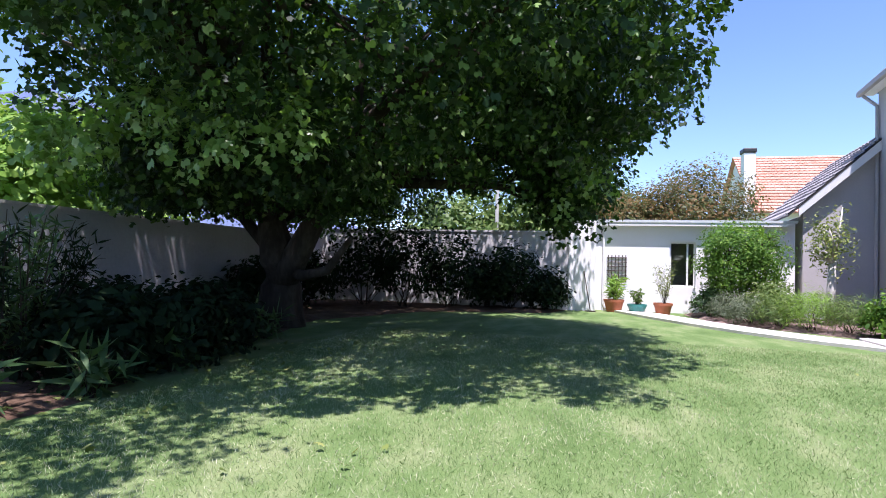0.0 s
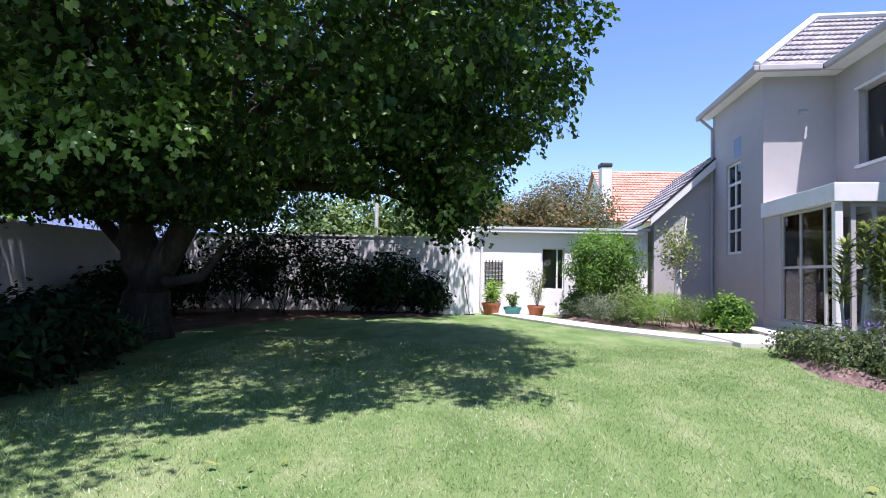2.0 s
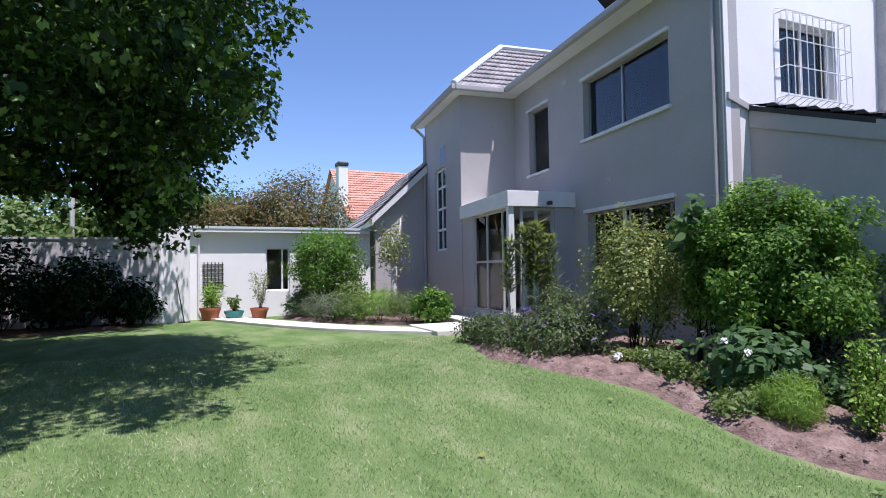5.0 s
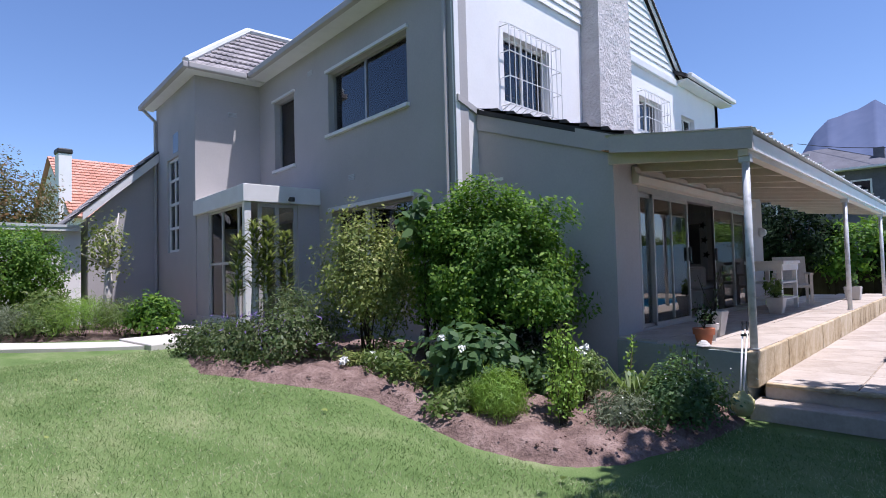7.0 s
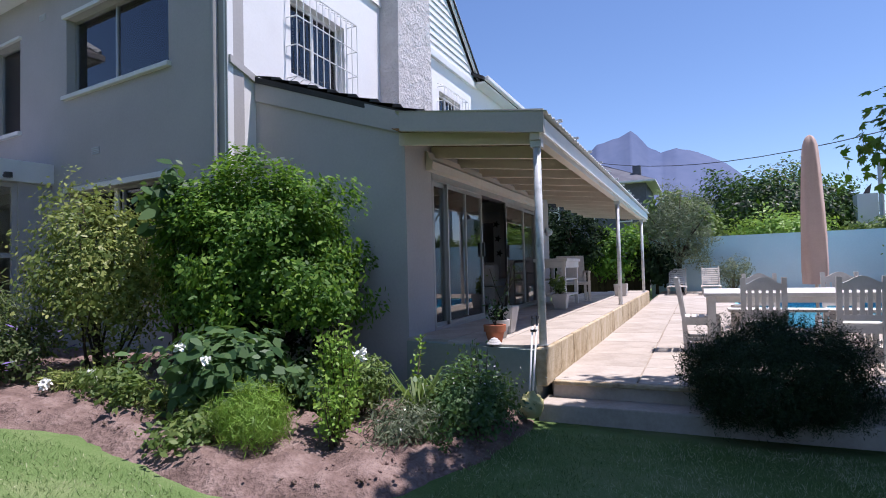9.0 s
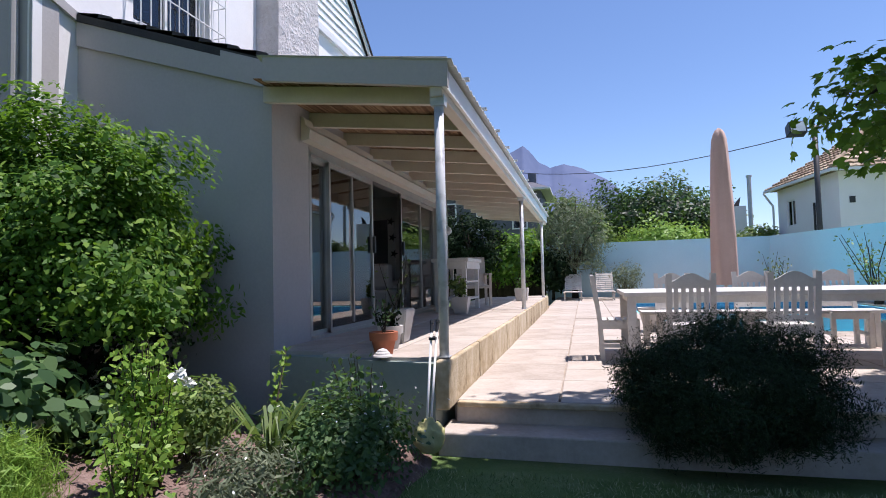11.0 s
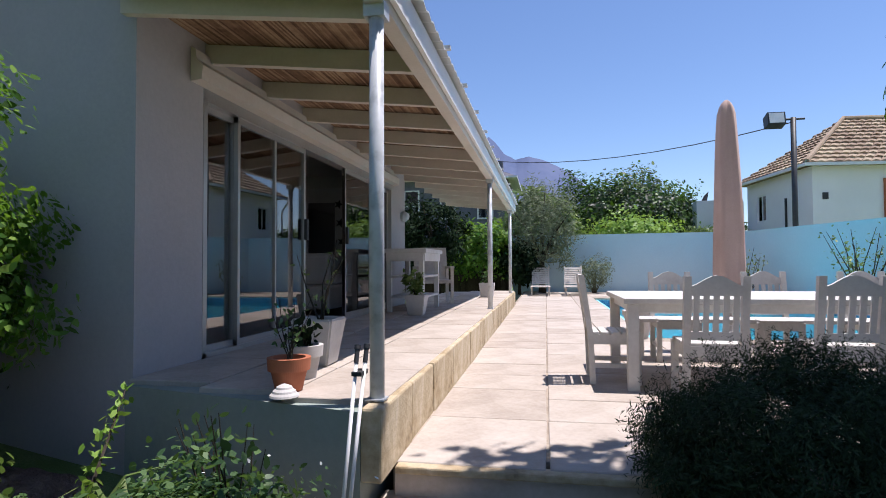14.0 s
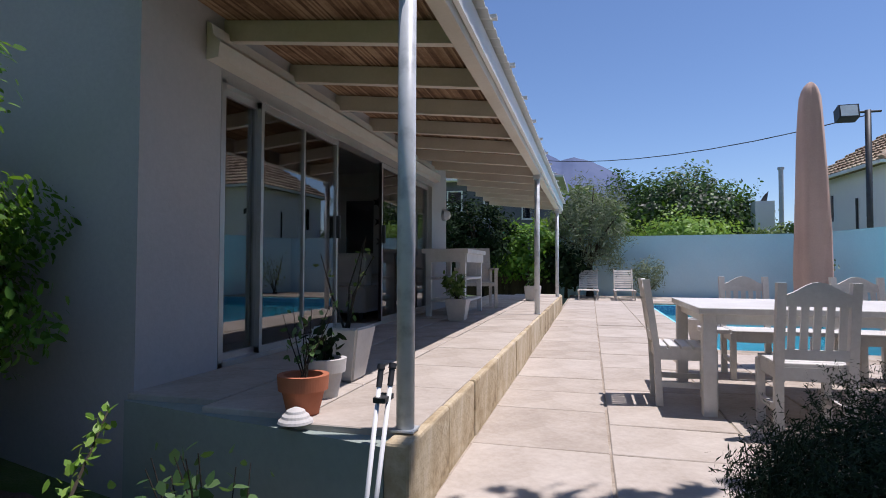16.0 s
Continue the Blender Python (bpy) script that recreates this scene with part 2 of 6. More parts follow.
BLADE = surface("grass_blade", [(0.09, 0.155, 0.042), (0.162, 0.248, 0.078), (0.285, 0.35, 0.148), (0.52, 0.52, 0.33)], 0.75, 5.0, 1.3, 0, 0, 0.25, 0, 0.55, 0, (1.4, 0.9, 1))
# ---- building tools ----
def part(name, bm, material, parent=None, label="", smooth=False):
    """Links a bmesh (or a finished mesh) as one object, under a thing or a part."""
    if isinstance(bm, bmesh.types.BMesh):
        me = bpy.data.meshes.new(name)
        bm.normal_update()
        bm.to_mesh(me)
        bm.free()
    else:
        me = bm
    if material and not me.materials:
        me.materials.append(material)
    if smooth:
        me.polygons.foreach_set("use_smooth", [True] * len(me.polygons))
    ob = new(name, me)
    if parent:
        ob.parent = parent
    return tagged(ob, label)


def thing(name, label, category, at=(0, 0, 0), turn=0.0, group="", kind=""):
    """An Empty at a thing's base; its parts are built about the origin."""
    ob = new(name)
    ob.empty_display_size = 0.1
    ob.matrix_basis = pose(*at, 0, 0, turn)
    return tagged(ob, label, category, group, kind)


def box(bm, x0, x1, y0, y1, z0, z1, bevel=0.0):
    b = bmesh.ops.create_cube(bm, size=1)
    vs = b["verts"]
    for v in vs:
        v.co = ((x0 + x1) / 2 + v.co.x * abs(x1 - x0), (y0 + y1) / 2 + v.co.y * abs(y1 - y0), (z0 + z1) / 2 + v.co.z * abs(z1 - z0))
    if bevel:
        es = list({e for v in vs for e in v.link_edges})
        bmesh.ops.bevel(bm, geom=es, offset=bevel, segments=2, affect="EDGES", profile=0.5)
    return bm


def boxes(*dims, bevel=0.0):
    bm = bmesh.new()
    for d in dims:
        box(bm, *d, bevel=bevel)
    return bm


def rod(bm, a, b, r0, r1=None, n=10, caps=True):
    """A round bar from a to b."""
    a, b = Vector(a), Vector(b)
    q = (b - a).to_track_quat("Z", "Y")
    rings = []
    for p, r in ((a, r0), (b, r0 if r1 is None else r1)):
        rings.append([bm.verts.new(p + q @ Vector((r * math.cos(2 * math.pi * i / n), r * math.sin(2 * math.pi * i / n), 0))) for i in range(n)])
    for i in range(n):
        bm.faces.new((rings[0][i], rings[0][(i + 1) % n], rings[1][(i + 1) % n], rings[1][i]))
    if caps:
        bm.faces.new(list(reversed(rings[0])))
        bm.faces.new(rings[1])
    return bm


def rods(*bars, n=10):
    bm = bmesh.new()
    for b in bars:
        rod(bm, *b, n=n)
    return bm


def tube(bm, points, radii, n=8):
    """A tapering round limb along points."""
    rings = []
    for i, p in enumerate(points):
        p = Vector(p)
        d = Vector(points[min(i + 1, len(points) - 1)]) - Vector(points[max(i - 1, 0)])
        q = d.to_track_quat("Z", "Y")
        rings.append([bm.verts.new(p + q @ Vector((radii[i] * math.cos(2 * math.pi * k / n), radii[i] * math.sin(2 * math.pi * k / n), 0))) for k in range(n)])
    for a, b in zip(rings, rings[1:]):
        for k in range(n):
            bm.faces.new((a[k], a[(k + 1) % n], b[(k + 1) % n], b[k]))
    bm.faces.new(list(reversed(rings[0])))
    bm.faces.new(rings[-1])
    return bm


def lathe(profile, n=24):
    """A turned body from (radius, height) pairs."""
    bm = bmesh.new()
    rings = [[bm.verts.new((r * math.cos(2 * math.pi * k / n), r * math.sin(2 * math.pi * k / n), z)) for k in range(n)] for r, z in profile]
    for a, b in zip(rings, rings[1:]):
        for k in range(n):
            bm.faces.new((a[k], a[(k + 1) % n], b[(k + 1) % n], b[k]))
    bm.faces.new(list(reversed(rings[0])))
    bm.faces.new(rings[-1])
    return bm


def slab(points, z0, z1):
    """A flat plate with the outline given, from z0 up to z1 (numbers or functions of x, y)."""
    bm = bmesh.new()
    lo = [bm.verts.new((x, y, z0)) for x, y in points]
    hi = [bm.verts.new((x, y, z1)) for x, y in points]
    bm.faces.new(hi)
    bm.faces.new(list(reversed(lo)))
    for i in range(len(points)):
        j = (i + 1) % len(points)
        bm.faces.new((lo[i], lo[j], hi[j], hi[i]))
    bmesh.ops.recalc_face_normals(bm, faces=bm.faces)
    return bm


def prism(points, direction):
    """A solid from an outline in space, carried along a direction."""
    bm = bmesh.new()
    a = [bm.verts.new(p) for p in points]
    b = [bm.verts.new(Vector(p) + Vector(direction)) for p in points]
    bm.faces.new(a)
    bm.faces.new(list(reversed(b)))
    for i in range(len(points)):
        j = (i + 1) % len(points)
        bm.faces.new((a[i], b[i], b[j], a[j]))
    bmesh.ops.recalc_face_normals(bm, faces=bm.faces)
    return bm


def pierced(axis, face, thick, u0, u1, z0, z1, holes=()):
    """A wall across axis ('x' or 'y'), from face to face + thick, with openings (u0, u1, z0, z1) right through it."""
    us = sorted({u0, u1, *(h[i] for h in holes for i in (0, 1))})
    zs = sorted({z0, z1, *(h[i] for h in holes for i in (2, 3))})
    solid = lambda i, j: 0 <= i < len(us) - 1 and 0 <= j < len(zs) - 1 and not any(h[0] <= us[i] and us[i + 1] <= h[1] and h[2] <= zs[j] and zs[j + 1] <= h[3] for h in holes)
    bm, seen = bmesh.new(), {}

    def v(i, j, k):
        if (i, j, k) not in seen:
            d = face + thick * k
            seen[i, j, k] = bm.verts.new((d, us[i], zs[j]) if axis == "x" else (us[i], d, zs[j]))
        return seen[i, j, k]

    for i in range(len(us) - 1):
        for j in range(len(zs) - 1):
            if not solid(i, j):
                continue
            for k in (0, 1):
                bm.faces.new((v(i, j, k), v(i + 1, j, k), v(i + 1, j + 1, k), v(i, j + 1, k)))
            for (di, dj), (p, q) in (((-1, 0), ((0, 0), (0, 1))), ((1, 0), ((1, 0), (1, 1))), ((0, -1), ((0, 0), (1, 0))), ((0, 1), ((0, 1), (1, 1)))):
                if not solid(i + di, j + dj):
                    bm.faces.new((v(i + p[0], j + p[1], 0), v(i + q[0], j + q[1], 0), v(i + q[0], j + q[1], 1), v(i + p[0], j + p[1], 1)))
    bmesh.ops.recalc_face_normals(bm, faces=bm.faces)
    return bm


def window(parent, axis, face, u0, u1, z0, z1, mullions=(), rails=(), bar=0.05, depth=0.06, paint=None, glass=None, name="window", sill=None):
    """A window in an opening: frame, each pane, and a sill if given."""
    w = thing(name, "", "")
    w.parent = parent
    place = (lambda a, b, c, d, e, f: (e, f, a, b, c, d)) if axis == "x" else (lambda a, b, c, d, e, f: (a, b, e, f, c, d))
    bm = bmesh.new()
    us = [u0, *mullions, u1]
    zs = [z0, *rails, z1]
    for i, u in enumerate(us):
        lo = u if i == 0 else (u - bar if i == len(us) - 1 else u - bar / 2)
        box(bm, *place(lo, lo + bar, z0, z1, face, face + depth))
    for i, z in enumerate(zs):
        lo = z if i == 0 else (z - bar if i == len(zs) - 1 else z - bar / 2)
        for a, b in zip(us, us[1:]):
            box(bm, *place(a + bar / 2, b - bar / 2, lo, lo + bar, face + 0.004, face + depth - 0.004))
    part("window_frame", bm, paint or WHITE_PAINT, w)
    for a, b in zip(us, us[1:]):
        for c, d in zip(zs, zs[1:]):
            p = part("pane", boxes(place(a + bar * 0.4, b - bar * 0.4, c + bar * 0.4, d - bar * 0.4, face + depth * 0.45, face + depth * 0.45 + 0.006)), glass or DARK_GLASS, w)
            p.visible_shadow = False
    if sill:
        part("window_sill", boxes(place(u0 - 0.06, u1 + 0.06, z0 - 0.07, z0, face - sill, face + 0.02), bevel=0.008), WHITE_PAINT, w)
    return w


# ---- leaves ----
rng = np.random.default_rng(7)
OVAL = np.array([(0, 0, 0), (0.24, 0.3, 0.05), (0.2, 0.68, 0.02), (0, 1, -0.06), (-0.2, 0.68, 0.02), (-0.24, 0.3, 0.05)], float)
SLIM = np.array([(0, 0, 0), (0.09, 0.35, 0.02), (0.0, 1, -0.05), (-0.09, 0.35, 0.02)], float)
NEEDLE = np.array([(0.03, 0, 0), (0.035, 0.5, 0.02), (0, 1, 0.0), (-0.035, 0.5, 0.02)], float)
LOBED = np.array([(0, 0, 0), (0.30, 0.02, 0.03), (0.52, 0.30, -0.05), (0.27, 0.42, 0.02), (0.36, 0.80, -0.06), (0.13, 0.68, 0.02), (0, 1.08, -0.08),
                  (-0.13, 0.68, 0.02), (-0.36, 0.80, -0.06), (-0.27, 0.42, 0.02), (-0.52, 0.30, -0.05), (-0.30, 0.02, 0.03)], float)

PALM = np.array([(0, 0, 0), (0.5, 0.22, -0.04), (0.22, 0.4, 0.02), (0.36, 0.82, -0.06), (0, 1.02, -0.04), (-0.36, 0.82, -0.06), (-0.22, 0.4, 0.02), (-0.5, 0.22, -0.04)], float)


def leaf_mesh(name, centres, outward, sizes, shape, up=0.5, droop=0.0):
    """One mesh of many leaves: each lies about square to its way out, tossed about at random."""
    n, k = len(centres), len(shape)
    nor = outward + rng.normal(0, 0.55, (n, 3)) + (0, 0, up)
    nor /= np.linalg.norm(nor, axis=1)[:, None] + 1e-9
    tip = np.cross(nor, rng.normal(0, 1, (n, 3))) + (0, 0, -droop)
    tip -= nor * (tip * nor).sum(1)[:, None]
    tip /= np.linalg.norm(tip, axis=1)[:, None] + 1e-9
    side = np.cross(tip, nor)
    s = np.asarray(sizes)[:, None, None]
    vs = centres[:, None] + s * (shape[None, :, :1] * side[:, None] + shape[None, :, 1:2] * tip[:, None] + shape[None, :, 2:] * nor[:, None])
    me = bpy.data.meshes.new(name)
    me.vertices.add(n * k)
    me.vertices.foreach_set("co", vs.reshape(-1))
    me.loops.add(n * k)
    me.loops.foreach_set("vertex_index", np.arange(n * k, dtype=np.int32))
    me.polygons.add(n)
    me.polygons.foreach_set("loop_start", np.arange(0, n * k, k, dtype=np.int32))
    me.update(calc_edges=True)
    return me


def crown_points(radii, clumps, each, spread, inner=0.35, rough=0.25, low=-1.0, seed=1):
    """Leaf places in clumps, mostly near the skin of an uneven rounded body about the origin."""
    r = np.random.default_rng(seed)
    d = r.normal(0, 1, (clumps * 3, 3))
    d /= np.linalg.norm(d, axis=1)[:, None]
    d = d[d[:, 2] > low][:clumps]
    lump = np.array([noise.noise(Vector(v) * 2.3 + Vector((seed * 3.1, 0, 0))) for v in d])
    reach = (inner + (1 - inner) * r.random(len(d)) ** 0.45) * (1 + rough * 2 * lump)
    c = d * reach[:, None] * radii
    pts = np.repeat(c, each, 0) + r.normal(0, 1, (len(c) * each, 3)).clip(-1.5, 1.5) * spread
    out = np.repeat(d, each, 0)
    return pts, out, c


def plant(name, label, category, at, radii, centre, leaf, size, material, clumps=60, each=40, spread=0.12, inner=0.35, rough=0.25, low=-1.0, up=0.4, droop=0.2,
          stem=None, stem_r=0.03, stem_material=None, seed=1, group="", crown="foliage", branches=14, jitter=0.35):
    """A shrub or tree: stems that reach into the crown, and a crown of many leaves."""
    t = thing(name, label, category, at, 0, group)
    pts, out, c = crown_points(np.array(radii, float), clumps, each, spread, inner, rough, low, seed)
    pts, c = pts + centre, c + centre
    keep = pts[:, 2] > 0.02
    pts, out = pts[keep], out[keep]
    sizes = size * (1 + jitter * rng.normal(0, 1, len(pts))).clip(0.4, 1.8)
    part(crown, leaf_mesh(crown, pts, out, sizes, leaf, up, droop), material, t)
    bm, r = bmesh.new(), random.Random(seed)
    fork = Vector(stem or (0, 0, centre[2] * 0.3))
    if stem:
        tube(bm, [(0, 0, -0.05), fork * 0.5 + Vector((r.uniform(-1, 1), r.uniform(-1, 1), 0)) * stem_r * 0.7, fork], [stem_r * 1.25, stem_r, stem_r * 0.8])
    for i in range(min(branches, len(c))):
        e = Vector(c[(i * 7) % len(c)])
        s = fork if stem else Vector((r.uniform(-0.15, 0.15) * radii[0], r.uniform(-0.15, 0.15) * radii[1], -0.03))
        mid = s.lerp(e, 0.5) + Vector((r.uniform(-1, 1), r.uniform(-1, 1), 0.6)) * 0.1 * max(radii)
        tube(bm, [s, mid, e], [stem_r * 0.55, stem_r * 0.35, stem_r * 0.12], 6)
    part("trunk" if stem else "stem", bm, stem_material or BARK, t, smooth=True)
    return t


# ---- lie of the land ----
def step01(a, b, v):
    v = min(1.0, max(0.0, (v - a) / (b - a)))
    return v * v * (3 - 2 * v)


def ground_z(x, y):
    """The lawn: level by the garden wall, falling gently towards the terrace steps."""
    return 0.33 * (1 - step01(0.0, 4.6, x) * step01(7.5, 3.0, y))
# ---- the ground ----
def spread_axis(fine0, fine1, step, far0, far1):
    mids = np.arange(fine0, fine1 + 1e-6, step)
    lo = fine0 - np.geomspace(1, 1 + fine0 - far0, 14)[::-1] + 1
    hi = fine1 + np.geomspace(1, 1 + far1 - fine1, 14) - 1
    return sorted({*np.round(lo, 3), *np.round(mids, 3), *np.round(hi, 3)})


def land():
    xs, ys = spread_axis(-9, 9, 0.45, -900, 1500), spread_axis(-4, 19, 0.45, -900, 900)
    bm = bmesh.new()
    in_pool = lambda x, y: 7.3 < x < 27 and -7 < y < 2.5
    grid = [[bm.verts.new((x, y, -1.9 if in_pool(x, y) else ground_z(x, y) + 0.012 * noise.noise(Vector((x, y, 0)) * 0.6))) for y in ys] for x in xs]
    for i in range(len(xs) - 1):
        for j in range(len(ys) - 1):
            bm.faces.new((grid[i][j], grid[i + 1][j], grid[i + 1][j + 1], grid[i][j + 1]))
    return bm


tagged(part("ground", land(), GRASS_GROUND, smooth=True), "sunlit mown green lawn with dry straw patches", "lawn", kind="structure")

# ---- the white house ----
FX, GY, TX, TY, LX, DY = 7.45, 6.75, 5.82, 14.45, 7.66, 4.25
LG = 7.98  # where the lean-to wall meets the gable wall
FLOOR, EAVE, TERRACE = 0.67, 6.5, 0.33
house = thing("house", "two-storey pale plastered house with grey tiled hipped roof", "house")

# garden front, in shade; it stands a little askew to the veranda
front = thing("garden_wing", "shaded garden front of the house with stair tower and porch", "house")
front.matrix_basis = pose(FX, GY, 0, 0, 0, -6.5) @ pose(-FX, -GY, 0)

FRONT_HOLES = [(7.99, 10.8, 4.5, 5.82), (12.43, 13.53, 4.15, 5.85), (7.94, 10.73, 1.25, 2.86), (11.7, 14.0, FLOOR, 2.85)]
# The grey plaster colour already holds this front's shade.
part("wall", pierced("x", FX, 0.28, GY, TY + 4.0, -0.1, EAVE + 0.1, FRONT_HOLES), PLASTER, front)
window(front, "x", FX + 0.14, 7.99, 10.8, 4.5, 5.82, (9.55,), paint=ALU, sill=0.21, bar=0.045)
window(front, "x", FX + 0.14, 12.43, 13.53, 4.15, 5.85, (), paint=ALU, sill=0.21, bar=0.045)
window(front, "x", FX + 0.14, 7.94, 10.73, 1.25, 2.86, (9.4,), paint=ALU, bar=0.045)
part("lintel", boxes((FX - 0.06, FX + 0.01, 7.88, 10.8, 2.86, 2.94)), WHITE_PAINT, front)
part("lintel", boxes((FX - 0.05, FX + 0.01, 7.93, 10.86, 5.82, 5.88)), WHITE_PAINT, front)
part("lintel", boxes((FX - 0.05, FX + 0.01, 12.37, 13.6, 5.85, 5.9)), WHITE_PAINT, front)
for vy, vz in ((9.9, 3.42), (11.6, 6.0)):
    part("air_vent", boxes(*((FX - 0.012, FX + 0.02, vy - 0.11, vy + 0.11, vz + 0.03 * k, vz + 0.03 * k + 0.018) for k in range(4))), GREY_METAL, front)

# gable side, in the sun, in the white copy of the plaster
GABLE_R, RIDGE_X, RIDGE_Z = 16.6, 12.1, 10.45
G_HOLES = [(8.75, 10.2, 4.5, 5.72), (14.2, 15.5, 4.9, 5.75), (16.9, 17.9, 5.25, 5.75), (8.36, 13.58, FLOOR, 2.66)]
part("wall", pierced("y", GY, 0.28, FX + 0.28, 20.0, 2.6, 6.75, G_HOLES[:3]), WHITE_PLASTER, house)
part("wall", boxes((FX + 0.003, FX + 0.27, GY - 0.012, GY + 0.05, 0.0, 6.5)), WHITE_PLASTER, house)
part("wall", pierced("x", 20.0, -0.28, GY, 15.3, -0.1, 6.7), WHITE_PLASTER, house)
part("wall", pierced("y", 15.5, -0.28, 9.2, 20.0, -0.1, 6.6), PLASTER, house)
for i, (a, b, c, d) in enumerate(G_HOLES[:3]):
    w = window(house, "y", GY + 0.14, a, b, c, d, ((a + b) / 2,), paint=WHITE_PAINT, sill=0.1, bar=0.05)
    part("curtain", prism([(a + 0.04 + (b - a - 0.08) * k / 24, GY + 0.26 + 0.03 * (k % 2), c) for k in range(25)] + [(b - 0.04, GY + 0.32, c), (a + 0.04, GY + 0.32, c)], (0, 0, d - c)), CURTAIN, house)
    if i < 2:
        # burglar bars bellied out from the wall
        o, bm = 0.2, bmesh.new()
        n = 11 if i == 0 else 9
        for k in range(n):
            x = a - 0.1 + (b - a + 0.2) * k / (n - 1)
            rod(bm, (x, GY - o, c - 0.12), (x, GY - o, d + 0.05), 0.008, n=5)
            rod(bm, (x, GY - o, c - 0.12), (x, GY - 0.01, c - 0.2), 0.008, n=5)
            rod(bm, (x, GY - o, d + 0.05), (x, GY - 0.01, d + 0.14), 0.008, n=5)
        for z in (c - 0.12, c + (d - c) * 0.3, c + (d - c) * 0.66, d + 0.05):
            rod(bm, (a - 0.1, GY - o, z), (b + 0.1, GY - o, z), 0.01, n=5)
            for x in (a - 0.1, b + 0.1):
                rod(bm, (x, GY - o, z), (x, GY + 0.0, z), 0.01, n=5)
        part("window_grille", bm, WHITE_PAINT, house, "white welded burglar bars bellied over the window")
# gable triangle with boarding
part("gable", prism([(FX + 0.1, GY, 6.754), (GABLE_R, GY, 6.754), (GABLE_R, GY, 6.8), (RIDGE_X, GY, RIDGE_Z - 0.15), (FX + 0.1, GY, 6.85)], (0, 0.25, 0)), WHITE_PLASTER, house)
slope_l = (RIDGE_Z - 6.6) / (RIDGE_X - FX + 0.35)
slope_r = (RIDGE_Z - 6.8) / (GABLE_R - RIDGE_X)
for k in range(20):
    z = 6.62 + 0.17 * k
    xl, xr = max(FX + 0.2, RIDGE_X - (RIDGE_Z - 0.35 - z) / slope_l), RIDGE_X + (RIDGE_Z - 0.3 - z) / slope_r
    if xr - xl > 0.4:
        part("weatherboard", prism([(xl, GY - 0.012, z), (xl, GY - 0.05, z), (xl, GY - 0.02, z + 0.165), (xl, GY - 0.005, z + 0.165)], (xr - xl, 0, 0)), WHITE_PAINT, house)
part("gable_beam", boxes((13.05, GABLE_R - 0.1, GY - 0.09, GY - 0.002, 6.43, 6.6), bevel=0.01), WHITE_PAINT, house)
part("bargeboard", prism([(RIDGE_X, GY - 0.12, RIDGE_Z), (GABLE_R + 0.25, GY - 0.12, 6.55), (GABLE_R + 0.25, GY - 0.12, 6.83), (RIDGE_X, GY - 0.12, RIDGE_Z + 0.28)], (0, 0.05, 0)), WHITE_PAINT, house, "white painted bargeboard")
part("bargeboard", prism([(RIDGE_X, GY - 0.35, RIDGE_Z), (FX - 0.42, GY - 0.35, 6.5), (FX - 0.42, GY - 0.35, 6.74), (RIDGE_X, GY - 0.35, RIDGE_Z + 0.28)], (0, 0.05, 0)), WHITE_PAINT, house, "white painted bargeboard")
# chimney breast
part("chimney", prism([(11.35, GY - 0.42, 2.9), (12.95, GY - 0.42, 2.9), (12.85, GY - 0.42, 8.8), (11.5, GY - 0.42, 8.8)], (0, 0.42, 0)), ROUGHCAST, house, "roughcast plastered chimney breast")
part("chimney", prism([(11.6, GY - 0.40, 8.8), (12.75, GY - 0.40, 8.8), (12.75, GY - 0.40, 11.2), (11.6, GY - 0.40, 11.2)], (0, 0.5, 0)), ROUGHCAST, house)
# plaster band on the corner
part("plaster_band", prism([(FX + 0.02, GY - 0.05, 4.34), (FX + 0.6, GY - 0.05, 4.16), (FX + 0.6, GY - 0.05, 4.06), (FX + 0.02, GY - 0.05, 4.24)], (0, 0.045, 0)), PLASTER, house)


def tiled(a, b, c, d, rows, cols, thick=0.03):
    """A tiled slope: a and b along the eave, c and d along the top; each tile a wavy plate that laps over the one below."""
    a, b, c, d = (Vector(v) for v in (a, b, c, d))
    nor = (b - a).cross(d - a).normalized()
    if nor.z < 0:
        nor = -nor
    bm = bmesh.new()
    for r in range(rows):
        t0, t1 = r / rows, (r + 1.06) / rows
        l0, r0, l1, r1 = a.lerp(d, t0), b.lerp(c, t0), a.lerp(d, min(1, t1)), b.lerp(c, min(1, t1))
        n = max(1, round(cols * (r0 - l0).length / max(0.01, (b - a).length)))
        for k in range(n):
            u0, u1 = k / n, (k + 0.94) / n
            p = [l0.lerp(r0, u0), l0.lerp(r0, u1), l1.lerp(r1, u1), l1.lerp(r1, u0)]
            m0, m1 = p[0].lerp(p[1], 0.5), p[3].lerp(p[2], 0.5)
            e0, e1 = nor * thick * 1.5, nor * thick * 0.35
            v = [bm.verts.new(q) for q in (p[0] + e0, m0 + e0 * 1.7, p[1] + e0, p[2] + e1, m1 + e1 * 1.9, p[3] + e1, p[0], p[1])]
            bm.faces.new((v[0], v[1], v[4], v[5]))
            bm.faces.new((v[1], v[2], v[3], v[4]))
            bm.faces.new((v[6], v[7], v[2], v[1], v[0]))
    return bm


def deck(points, drop=0.05):
    """The boards and felt that a tiled slope lies on."""
    return prism(points, (0, 0, -drop))


